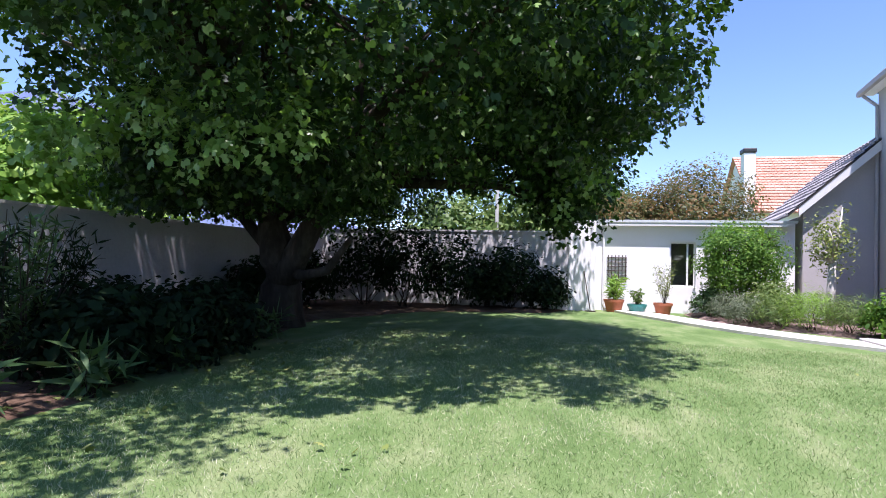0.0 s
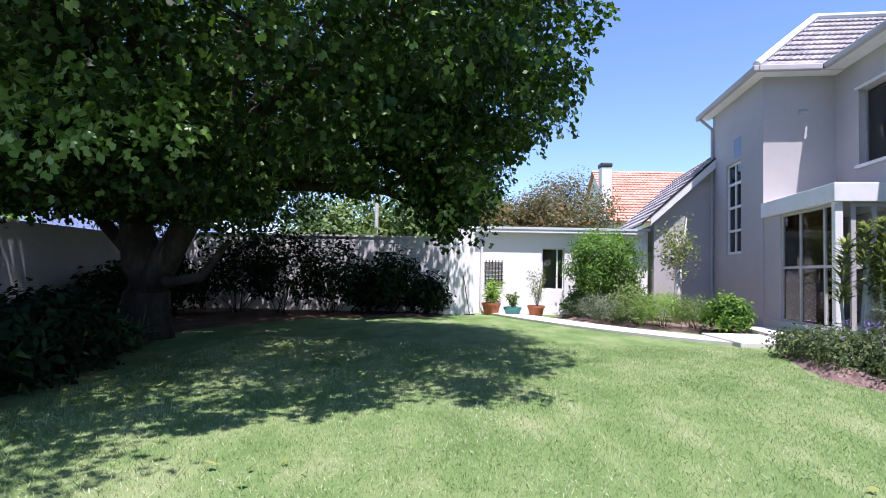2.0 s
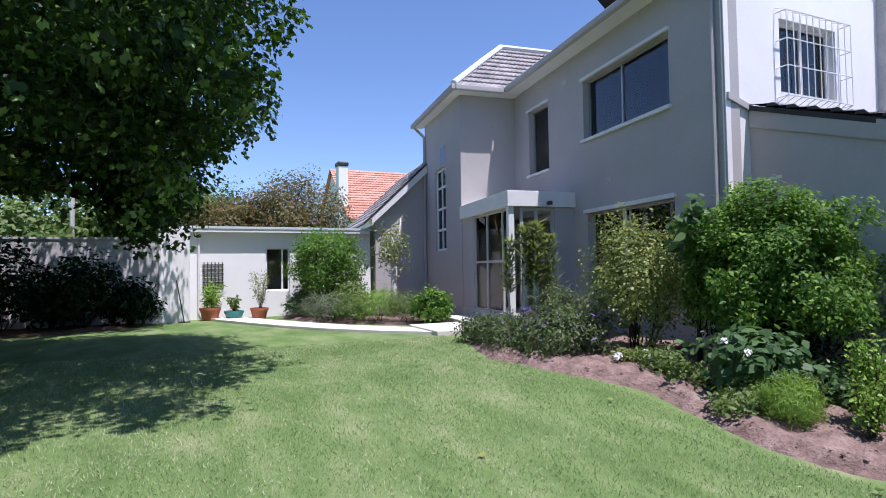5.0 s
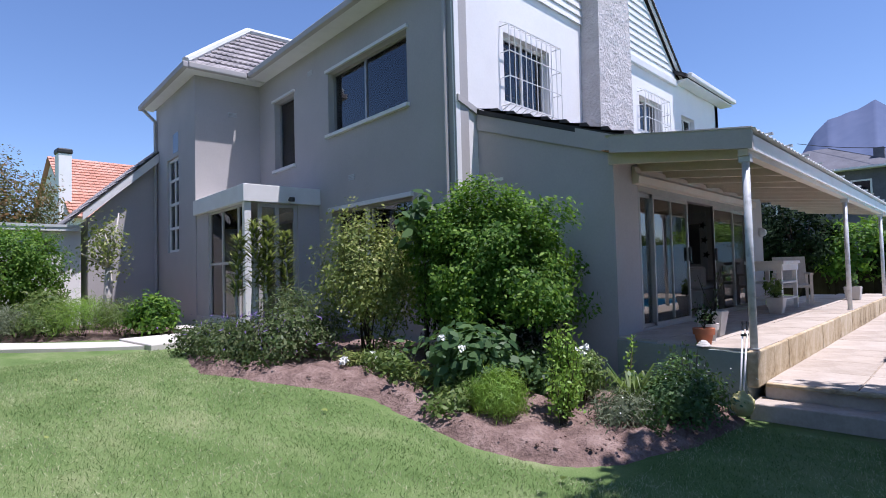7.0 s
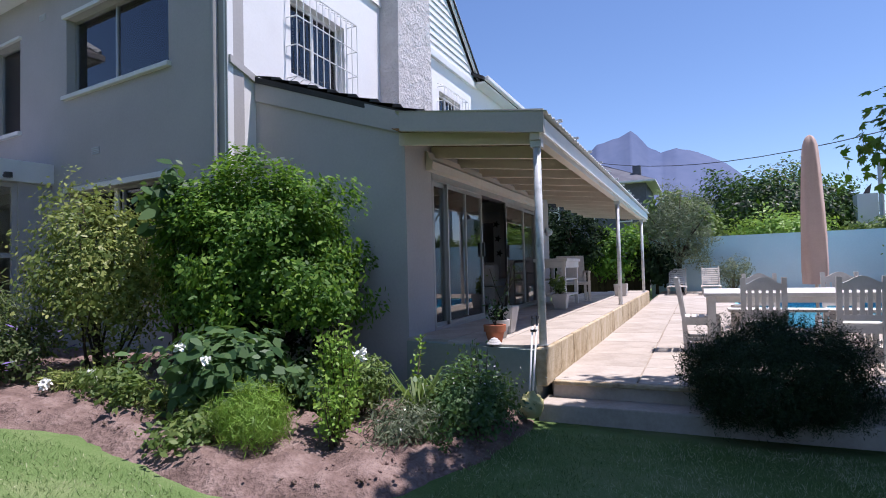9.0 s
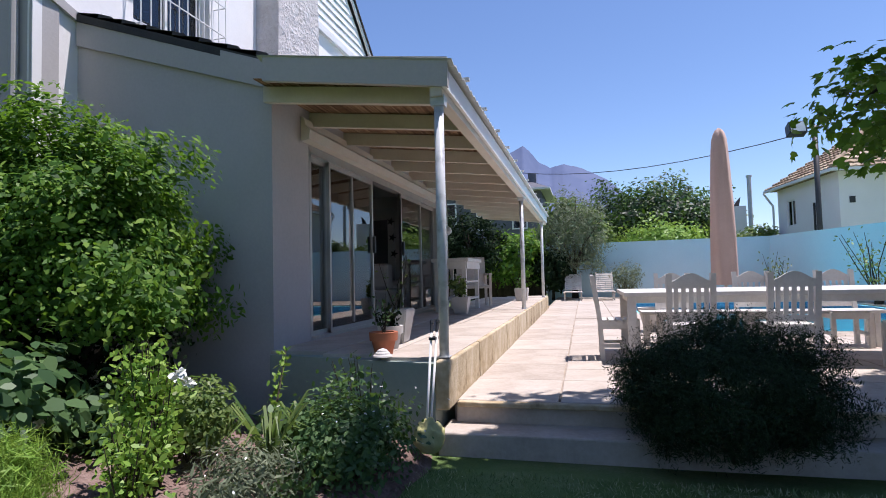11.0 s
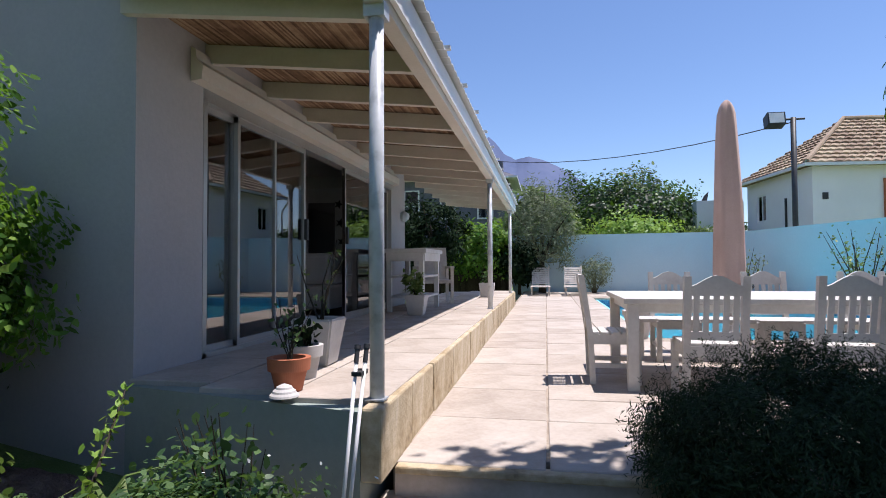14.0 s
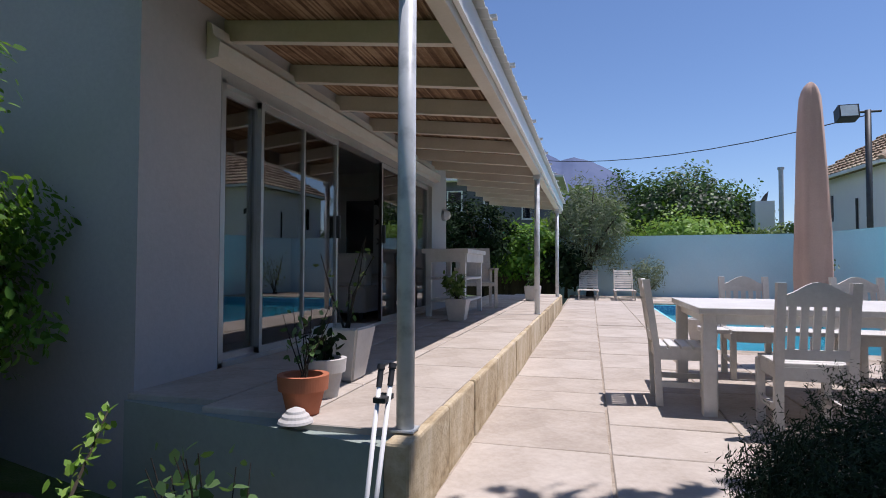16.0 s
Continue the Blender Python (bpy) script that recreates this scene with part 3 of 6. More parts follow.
# main roof
EL = FX - 0.42
main_slope = [(EL, GY - 0.33, EAVE + 0.1), (EL, TY - 0.2, EAVE + 0.1), (RIDGE_X + 0.1, TY - 0.2, RIDGE_Z + 0.1), (RIDGE_X + 0.1, GY + 0.2, RIDGE_Z + 0.1)]
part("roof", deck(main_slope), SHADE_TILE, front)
tagged(part("roof_tiles", tiled(*main_slope, 21, 26), ROOF_TILE, front, "grey concrete roof tiles in lapped courses"), kind="stuff")
far_slope = [(GABLE_R + 0.2, GY - 0.16, 6.75), (GABLE_R + 0.2, 15.3, 6.75), (RIDGE_X, 15.3, RIDGE_Z + 0.1), (RIDGE_X, GY - 0.16, RIDGE_Z + 0.1)]
part("roof", deck(far_slope), SHADE_TILE, house)
part("roof", deck([(8.9, TY - 0.2, 8.0), (8.9, 19.0, 8.0), (RIDGE_X, 19.0, RIDGE_Z + 0.1), (RIDGE_X, TY - 0.2, RIDGE_Z + 0.1)]), SHADE_TILE, front)
# wing beyond the gable
wing_roof = [(GABLE_R - 0.2, GY - 0.35, 6.72), (20.3, GY - 0.35, 6.72), (20.3, 9.5, 8.2), (GABLE_R - 0.2, 9.5, 8.2)]
part("roof", deck(wing_roof, 0.09), SHADE_TILE, house)
part("gutter", boxes((GABLE_R - 0.1, 20.35, GY - 0.47, GY - 0.35, 6.62, 6.74), bevel=0.02), WHITE_PAINT, house)
part("soffit", boxes((GABLE_R - 0.1, 20.3, GY - 0.35, GY, 6.55, 6.6)), WHITE_PAINT, house)

# stair tower with its hipped roof
TE = 18.05
part("wall", pierced("x", TX, 0.25, TY, TE, -0.1, EAVE, [(15.85, 16.95, 2.25, 4.78)]), PLASTER, front)
part("wall", pierced("y", TY, 0.25, TX + 0.25, FX, -0.1, EAVE), PLASTER, front)
part("wall", pierced("y", TE, -0.25, TX + 0.25, FX, -0.1, EAVE), PLASTER, front)
window(front, "x", TX + 0.06, 15.85, 16.95, 2.25, 4.78, (16.4,), (2.9, 3.55, 4.2), paint=WHITE_PAINT, bar=0.07)
part("stair_window_arch", boxes((TX - 0.004, TX + 0.02, 15.85, 16.35, 4.88, 5.4)), DARK_GLASS, front)
part("air_vent", boxes(*((6.62, 6.84, TY - 0.012, TY + 0.02, 5.6 + 0.03 * k, 5.618 + 0.03 * k) for k in range(4))), GREY_METAL, front)
HX0, HY0, HY1, AP = TX - 0.3, TY - 0.4, TE + 0.35, 8.65
apex_y = (HY0 + HY1) / 2
hip_front = [(HX0, HY0, EAVE + 0.1), (FX - 0.3, HY0, EAVE + 0.1), (FX + 2.4, apex_y, AP), (7.85, apex_y, AP)]
hip_side = [(HX0, HY1, EAVE + 0.1), (HX0, HY0, EAVE + 0.1), (7.85, apex_y, AP), (7.85, apex_y + 0.01, AP)]
part("roof", deck(hip_front), SHADE_TILE, front)
part("roof", deck(hip_side), SHADE_TILE, front)
part("roof", deck([(FX + 1.2, HY1, EAVE + 0.1), (HX0, HY1, EAVE + 0.1), (7.85, apex_y, AP), (FX + 2.4, apex_y, AP)]), SHADE_TILE, front)
tagged(part("roof_tiles", tiled(*hip_front, 10, 12), ROOF_TILE, front, "grey concrete roof tiles in lapped courses"), kind="stuff")
tagged(part("roof_tiles", tiled(*hip_side, 10, 17), ROOF_TILE, front, "grey concrete roof tiles in lapped courses"), kind="stuff")
cap = bmesh.new()
tube(cap, [(HX0, HY0, EAVE + 0.16), ((HX0 + 7.85) / 2, (HY0 + apex_y) / 2, (EAVE + AP) / 2 + 0.12), (7.85, apex_y, AP + 0.06)], [0.1, 0.1, 0.1])
tube(cap, [(7.85, apex_y, AP + 0.06), (FX + 2.4, apex_y, AP + 0.06)], [0.1, 0.1])
part("ridge_tiles", cap, ZINC, front, "pale ridge tiles along the hip")
# eaves: soffit boards and box gutters
part("soffit", boxes((EL, FX, GY - 0.3, TY - 0.4, EAVE + 0.02, EAVE + 0.07)), WHITE_PAINT, front)
part("soffit", boxes((HX0 + 0.02, TX, HY0 + 0.02, HY1, EAVE, EAVE + 0.05)), WHITE_PAINT, front)
part("soffit", boxes((TX, FX, HY0 + 0.02, TY, EAVE, EAVE + 0.05)), WHITE_PAINT, front)
# Gutters take the shaded plaster's grey, so shadow is in their colour.
for dims in ((EL - 0.1, EL + 0.02, GY - 0.36, HY0 - 0.13, EAVE + 0.0, EAVE + 0.14), (HX0 - 0.1, HX0 + 0.02, HY0 - 0.1, HY1 + 0.05, EAVE - 0.02, EAVE + 0.13), (HX0 + 0.02, EL - 0.1, HY0 - 0.12, HY0, EAVE - 0.02, EAVE + 0.13)):
    part("gutter", boxes(dims, bevel=0.025), PLASTER, front, "box gutter coloured grey to stand for eave shade")
part("downpipe", rods(((TX - 0.06, TE - 0.1, 0.3), (TX - 0.06, TE - 0.1, 6.1), 0.045), ((TX - 0.06, TE - 0.1, 6.1), (HX0 - 0.03, TE + 0.1, 6.45), 0.045)), PLASTER, front)
part("downpipe", rods(((FX - 0.05, GY + 0.18, 0.2), (FX - 0.05, GY + 0.18, 6.2), 0.045), ((FX - 0.05, GY + 0.18, 6.2), (EL, GY + 0.1, 6.5), 0.045)), PLASTER, front)

# low wing beyond the tower, with a steep tiled roof
WX = 4.1
part("wall", prism([(WX, TE, -0.1), (TX, TE, -0.1), (TX, TE, 4.95), (WX, TE, 3.25)], (0, 0.25, 0)), PLASTER, front)
part("wall", boxes((WX, WX + 0.25, TE + 0.25, 23.0, -0.1, 3.2)), PLASTER, front)
part("bargeboard", prism([(WX - 0.15, TE - 0.24, 3.16), (TX, TE - 0.24, 4.9), (TX, TE - 0.24, 5.18), (WX - 0.15, TE - 0.24, 3.44)], (0, 0.06, 0)), WHITE_PAINT, front, "white painted bargeboard")
low = [(WX - 0.4, TE - 0.25, 3.2), (WX - 0.4, 23.0, 3.2), (TX + 0.3, 23.0, 5.5), (TX + 0.3, TE - 0.25, 5.5)]
part("roof", deck(low), SHADE_TILE, front)
tagged(part("roof_tiles", tiled(*low, 11, 18), ROOF_TILE, front, "grey concrete roof tiles in lapped courses"), kind="stuff")

# entrance porch, glazed
PY = 11.27
part("porch_roof", boxes((TX - 0.06, FX, PY - 0.06, TY, 3.05, 3.4), bevel=0.01), WHITE_PAINT, front, "flat porch roof with a deep white fascia")
part("porch_floor", boxes((TX, FX, PY, TY, 0.2, FLOOR - 0.02)), CONCRETE, front)
window(front, "x", TX + 0.05, 11.42, 13.6, FLOOR - 0.02, 3.04, (11.8, 12.75), (1.85,), paint=PLASTER, glass=GLASS, bar=0.055)
window(front, "y", PY + 0.05, 6.1, 6.95, FLOOR, 3.04, (6.5,), (1.85,), paint=PLASTER, glass=GLASS, bar=0.08)
part("porch_wall", boxes((6.95, FX, PY + 0.02, PY + 0.15, FLOOR - 0.3, 3.05)), PLASTER, front)
part("porch_wall", boxes((TX + 0.02, TX + 0.15, 13.6, TY, FLOOR - 0.3, 3.05)), PLASTER, front)
part("porch_column", boxes((TX - 0.02, TX + 0.12, PY, PY + 0.13, 0.3, 3.05), bevel=0.01), WHITE_PAINT, front)
part("porch_step", boxes((5.0, TX - 0.02, 11.5, 13.7, 0.25, 0.5), bevel=0.015), CONCRETE, front)
part("porch_lamp", rods(((6.72, PY - 0.08, 3.12), (6.72, PY - 0.2, 3.12), 0.03), ((6.72, PY - 0.2, 3.08), (6.72, PY - 0.2, 3.16), 0.06)), DARK_METAL, front)

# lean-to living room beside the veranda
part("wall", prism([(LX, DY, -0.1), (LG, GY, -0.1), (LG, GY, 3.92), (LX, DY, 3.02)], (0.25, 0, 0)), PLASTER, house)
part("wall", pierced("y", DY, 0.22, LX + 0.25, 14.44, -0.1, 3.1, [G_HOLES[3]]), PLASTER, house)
part("wall", pierced("x", 14.44, -0.22, DY + 0.22, GY, -0.1, 3.3), PLASTER, house)
part("bargeboard", prism([(LX - 0.05, DY - 0.12, 2.98), (LG - 0.04, GY - 0.02, 3.84), (LG - 0.04, GY - 0.02, 4.16), (LX - 0.05, DY - 0.12, 3.22)], (0.027, 0, 0)), PLASTER, house)
lean = [(LX - 0.05, DY - 0.18, 3.22), (14.6, DY - 0.18, 3.22), (14.6, GY - 0.02, 4.16), (LG - 0.06, GY - 0.02, 4.18)]
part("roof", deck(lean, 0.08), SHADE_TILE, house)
tagged(part("roof_tiles", tiled(*lean, 8, 22, 0.035), SHADE_TILE, house, "dark roof tiles over the lean-to"), kind="stuff")

# sliding doors
JAMBS = [8.36, 8.88, 10.18, 11.42, 12.5, 13.58]
doors = thing("sliding_doors", "wide bronze aluminium sliding glass doors, one leaf open", "sliding door", kind="structure")
part("door_frame", boxes((8.36, 13.58, DY - 0.004, DY + 0.12, 2.58, 2.66), (8.36, 13.58, DY - 0.004, DY + 0.12, FLOOR, FLOOR + 0.035), (8.36, 8.41, DY - 0.004, DY + 0.12, FLOOR, 2.6), (13.53, 13.58, DY - 0.004, DY + 0.12, FLOOR, 2.6)), ALU, doors)
for i, (a, b) in enumerate(((8.41, 8.9), (8.86, 10.2), (10.16, 11.44), (11.4, 12.52), (12.48, 13.53))):
    if i == 2:
        continue
    y = DY + (0.03 if i % 2 else 0.075)
    leaf = part("door_leaf", boxes((a, a + 0.036, y - 0.02, y + 0.02, FLOOR + 0.03, 2.6), (b - 0.036, b, y - 0.02, y + 0.02, FLOOR + 0.03, 2.6), (a, b, y - 0.018, y + 0.018, FLOOR + 0.03, FLOOR + 0.08), (a, b, y - 0.018, y + 0.018, 2.53, 2.6),
                                    *(((a + b) / 2 - 0.012, (a + b) / 2 + 0.012, y - 0.018, y + 0.018, FLOOR + 0.1, 2.55),) if i == 1 else ((a, a + 0.01, y - 0.018, y + 0.018, FLOOR + 0.1, 2.5),)), ALU, doors)
    p = part("pane", boxes((a + 0.03, b - 0.03, y - 0.004, y + 0.004, FLOOR + 0.08, 2.56)), DOOR_GLASS, leaf)
    p.visible_shadow = False
    if i in (1, 3):
        hx = b - 0.025 if i == 1 else a + 0.025
        part("handle", boxes((hx - 0.02, hx + 0.02, y - 0.06, y - 0.02, 1.62, 1.84), bevel=0.008), DARK_METAL, leaf, "black pull handle")
part("blind_box", prism([(8.2, DY - 0.002, 2.67), (8.2, DY - 0.09, 2.68), (8.2, DY - 0.1, 2.78), (8.2, DY - 0.05, 2.83), (8.2, DY - 0.04, 2.9), (8.2, DY - 0.002, 2.92)], (5.5, 0, 0)), CREAM_PAINT, house, "cream moulded pelmet over the sliding doors")
part("wall_light", lathe([(0.09, 0), (0.1, 0.05), (0.06, 0.12), (0.02, 0.14)]), GREY_METAL, house).matrix_basis = pose(14.2, DY - 0.001, 2.2, 90, 0, 0)

# the room behind the doors
part("room_floor", boxes((LX + 0.25, 14.2, DY + 0.22, 9.5, 0.5, FLOOR - 0.01)), WOOD_FLOOR, house)
part("room_ceiling", boxes((LX + 0.25, 14.2, DY + 0.22, 9.5, 2.95, 3.0)), INSIDE, house)
part("room_wall", pierced("y", 9.5, 0.1, LX + 0.25, 14.2, 0.5, 3.0), INSIDE, house)
part("room_wall", boxes((LX + 0.6, LX + 0.64, DY + 0.24, 9.5, FLOOR, 2.95)), INSIDE, house)
part("room_wall", boxes((14.16, 14.2, DY + 0.24, 9.5, FLOOR, 2.95)), INSIDE, house)
part("upper_floor", boxes((FX + 0.28, 16.0, GY + 1.3, 15.2, 3.05, 3.3)), INSIDE, front)
part("upper_ceiling", boxes((FX + 0.28, 16.0, GY + 1.3, 15.2, 6.2, 6.25)), INSIDE, front)
part("upper_wall", boxes((10.9, 11.0, GY + 1.3, 15.0, 3.3, 6.2)), INSIDE, front)

# ---- veranda ----
veranda = thing("veranda", "raised stone veranda under a corrugated roof on steel posts", "veranda", kind="structure")
VX0, VX1, VY = 7.22, 19.3, 2.56
END_SKEW = 0.235  # the end face runs askew to the wall corner
part("veranda_base", slab([(VX0, VY + 0.1), (VX1, VY + 0.1), (VX1, DY), (VX0 + END_SKEW * 1.59, DY)], -0.1, FLOOR - 0.03), GREEN_PLASTER, veranda, "grey-green plastered veranda base")
POST_Y = 2.62
for i, px in enumerate((7.37, 13.37, 18.42)):
    post = thing("veranda_post", "round white-grey steel veranda post with chipped paint", "post", (px, POST_Y, FLOOR), 0, "veranda posts", "structure")
    part("shaft", rods(((0, 0, 0), (0, 0, 2.02), 0.038), n=20), POST_PAINT, post, smooth=True)
    part("foot_plate", boxes((-0.048, 0.048, -0.048, 0.048, 0, 0.008)), GREY_METAL, post)
    part("bracket", boxes((-0.05, 0.05, -0.055, 0.055, 1.95, 2.03)), GREY_METAL, post)
RX0, RX1 = 7.27, 19.55
part("front_beam", boxes((RX0 + 0.02, RX1, POST_Y - 0.05, POST_Y + 0.05, 2.68, 2.84), bevel=0.006), CREAM_PAINT, veranda)
part("gutter_edge", boxes((RX0, RX1, POST_Y - 0.085, POST_Y - 0.055, 2.74, 2.9)), WHITE_PAINT, veranda)
part("end_fascia", prism([(RX0 - 0.01, POST_Y - 0.1, 2.74), (RX0 - 0.01, DY - 0.15, 2.95), (RX0 - 0.01, DY - 0.15, 3.16), (RX0 - 0.01, POST_Y - 0.1, 2.97)], (0.05, 0, 0)), PLASTER, veranda, "painted end fascia of the veranda roof")
for k in range(14):
    rx = RX0 + 0.25 + 0.86 * k
    part("rafter", prism([(rx, POST_Y + 0.05, 2.69), (rx, DY, 2.86), (rx, DY, 3.0), (rx, POST_Y + 0.05, 2.83)], (0.06, 0, 0)), CREAM_PAINT, veranda)
reeds = bmesh.new()
rr = random.Random(5)
for k in range(96):
    y = POST_Y + 0.06 + (DY - POST_Y - 0.07) * k / 96
    z = 2.85 + 0.16 * k / 96
    w = rr.uniform(0.006, 0.011)
    a, b = [reeds.verts.new((RX0 + 0.06, y, z)), reeds.verts.new((RX0 + 0.06, y + 0.008, z - w)), reeds.verts.new((RX0 + 0.06, y + 0.017, z))], [reeds.verts.new((RX1 - 0.05, y, z)), reeds.verts.new((RX1 - 0.05, y + 0.008, z - w)), reeds.verts.new((RX1 - 0.05, y + 0.017, z))]
    reeds.faces.new((a[0], a[1], b[1], b[0]))
    reeds.faces.new((a[1], a[2], b[2], b[1]))
tagged(part("reed_ceiling", reeds, REED, veranda, "brown reed matting laid above the rafters"), kind="stuff")
sheet, wave = bmesh.new(), []
n = 12 * 26
for k in range(n + 1):
    x = RX0 - 0.02 + (RX1 - RX0 + 0.04) * k / n
    h = 0.012 * math.cos(k * math.pi / 2)
    wave.append((sheet.verts.new((x, POST_Y - 0.14, 2.935 + h)), sheet.verts.new((x, DY - 0.1, 3.16 + h)), sheet.verts.new((x, POST_Y - 0.14, 2.925 + h)), sheet.verts.new((x, DY - 0.1, 3.15 + h))))
for a, b in zip(wave, wave[1:]):
    sheet.faces.new((a[0], b[0], b[1], a[1]))
    sheet.faces.new((a[2], a[3], b[3], b[2]))
    sheet.faces.new((a[0], a[2], b[2], b[0]))
part("roof_sheet", sheet, ZINC, veranda, "weathered corrugated roof sheeting")
for k in range(13):
    part("purlin_end", boxes((RX0 + 0.5 + 0.9 * k, RX0 + 0.55 + 0.9 * k, POST_Y - 0.17, POST_Y - 0.05, 2.95, 2.975)), GREY_METAL, veranda)

# ---- terrace steps and pool ----
steps = thing("terrace_steps", "two broad sandstone-edged steps up to the terrace", "steps", kind="structure")
part("step", boxes((7.12, 7.52, -3.0, 2.62, -0.2, 0.165), bevel=0.012), PAVER, steps)
part("step", boxes((7.45, 7.75, -3.0, 2.55, 0.0, TERRACE - 0.045)), PAVER, steps)
part("nosing", boxes((7.405, 7.5, -3.0, 2.54, TERRACE - 0.044, TERRACE - 0.004), bevel=0.01), COPING, steps)
POOL = (13.0, 22.2, -5.4, 0.25)
pool = thing("swimming_pool", "turquoise swimming pool with a dark mosaic waterline band", "pool", kind="structure")
px0, px1, py0, py1 = POOL
part("basin", boxes((px0, px1, py0, py1, -1.5, -1.4), (px0 - 0.1, px0, py0 - 0.1, py1 + 0.1, -1.5, 0.28), (px1, px1 + 0.1, py0 - 0.1, py1 + 0.1, -1.5, 0.28), (px0, px1, py0 - 0.1, py0, -1.5, 0.28), (px0, px1, py1, py1 + 0.1, -1.5, 0.28)), POOL_TILE, pool)
part("waterline_band", boxes((px0 + 0.002, px0 + 0.012, py0, py1, 0.02, 0.27), (px1 - 0.012, px1 - 0.002, py0, py1, 0.02, 0.27), (px0 + 0.012, px1 - 0.012, py0 + 0.002, py0 + 0.012, 0.02, 0.27)), MOSAIC, pool)
water = bmesh.new()
wx, wy = np.linspace(px0 + 0.015, px1 - 0.015, 60), np.linspace(py0 + 0.015, py1 - 0.002, 40)
wg = [[water.verts.new((x, y, 0.14 + 0.006 * noise.noise(Vector((x, y, 0)) * 2.2) + 0.003 * noise.noise(Vector((x, y, 3)) * 7))) for y in wy] for x in wx]
for i in range(59):
    for j in range(39):
        water.faces.new((wg[i][j], wg[i + 1][j], wg[i + 1][j + 1], wg[i][j + 1]))
w = part("water", water, WATER, pool, "clear rippled pool water", smooth=True)
w.visible_shadow = False
terrace = thing("terrace", "sandstone paved terrace round the pool", "terrace", kind="structure")
part("bedding", boxes((7.6, 26.6, 0.36, 2.6, -0.1, TERRACE - 0.007), (7.6, px0 - 0.12, -7.0, 0.36, -0.1, TERRACE - 0.008), (px1 + 0.12, 26.6, -7.0, 0.36, -0.1, TERRACE - 0.008), (px0 - 0.12, px1 + 0.12, -7.0, py0 - 0.11, -0.1, TERRACE - 0.009)), JOINT, terrace)

# ---- garden walls ----
def capped_wall(name, label, a, b, z1, thick=0.23, material=GARDEN_PLASTER, cap=0.05):
    a, b = Vector((*a, 0)), Vector((*b, 0))
    d = (b - a).normalized()
    s = Vector((-d.y, d.x, 0)) * thick / 2
    w = thing(name, label, "wall", kind="structure")
    part("wall", prism([a - s, b - s, b + s, a + s], (0, 0, z1)), material, w)
    s2 = s * 1.25
    part("wall_cap", prism([a - s2 + Vector((0, 0, z1)), b - s2 + Vector((0, 0, z1)), b + s2 + Vector((0, 0, z1)), a + s2 + Vector((0, 0, z1))], (0, 0, cap)), material, w)
    return w


capped_wall("wall_west", "patchy grey plastered garden wall in tree shade", (-8.95, -4), (-8.95, 18.9), 2.33)
capped_wall("wall_north", "grey plastered garden wall behind dark shrubs", (-9.0, 18.15), (-0.9, 18.15), 2.62)
part("wall_end", boxes((-0.9, -0.12, 18.0, 18.6, -0.1, 3.0), bevel=0.01), WHITE_PLASTER, tagged(thing("wall_pier", "white plastered end of the garden wall with a small vent", "wall", kind="structure")))
outhouse = thing("outbuilding", "low white flat-roofed outbuilding with a dark window", "outbuilding")
part("wall", pierced("y", 18.63, 0.22, -0.12, 5.3, -0.1, 2.98, [(2.0, 2.72, 1.1, 2.43)]), WHITE_PLASTER, outhouse)
part("wall", boxes((0.05, 0.25, 18.85, 22.0, -0.1, 2.98)), WHITE_PLASTER, outhouse)
part("roof", boxes((-0.15, 5.3, 18.4, 22.0, 2.98, 3.05)), ZINC, outhouse)
part("fascia", boxes((-0.1, 5.2, 18.42, 18.45, 2.88, 2.98)), WHITE_PAINT, outhouse)
part("room", boxes((1.6, 3.2, 20.2, 20.3, 0.2, 2.9), (1.5, 1.6, 18.86, 20.2, 0.2, 2.9), (3.2, 3.3, 18.86, 20.2, 0.2, 2.9)), INSIDE, outhouse)
window(outhouse, "y", 18.72, 2.0, 2.72, 1.1, 2.43, (2.5,), paint=WHITE_PAINT, bar=0.05)
part("downpipe", rods(((0.12, 18.58, 0.3), (0.12, 18.58, 2.9), 0.035)), WHITE_PAINT, outhouse)
capped_wall("pool_wall_east", "smooth pale blue plastered wall behind the pool", (26.6, 3.0), (25.6, -5.0), 2.42, material=BLUE_PLASTER, cap=0.03)
capped_wall("pool_wall_south", "smooth pale blue plastered wall beside the pool", (25.6, -5.0), (11.0, -8.9), 2.42, material=BLUE_PLASTER, cap=0.03)
capped_wall("wall_south", "plain plastered garden wall", (11.0, -8.9), (-9.0, -6.0), 2.3)
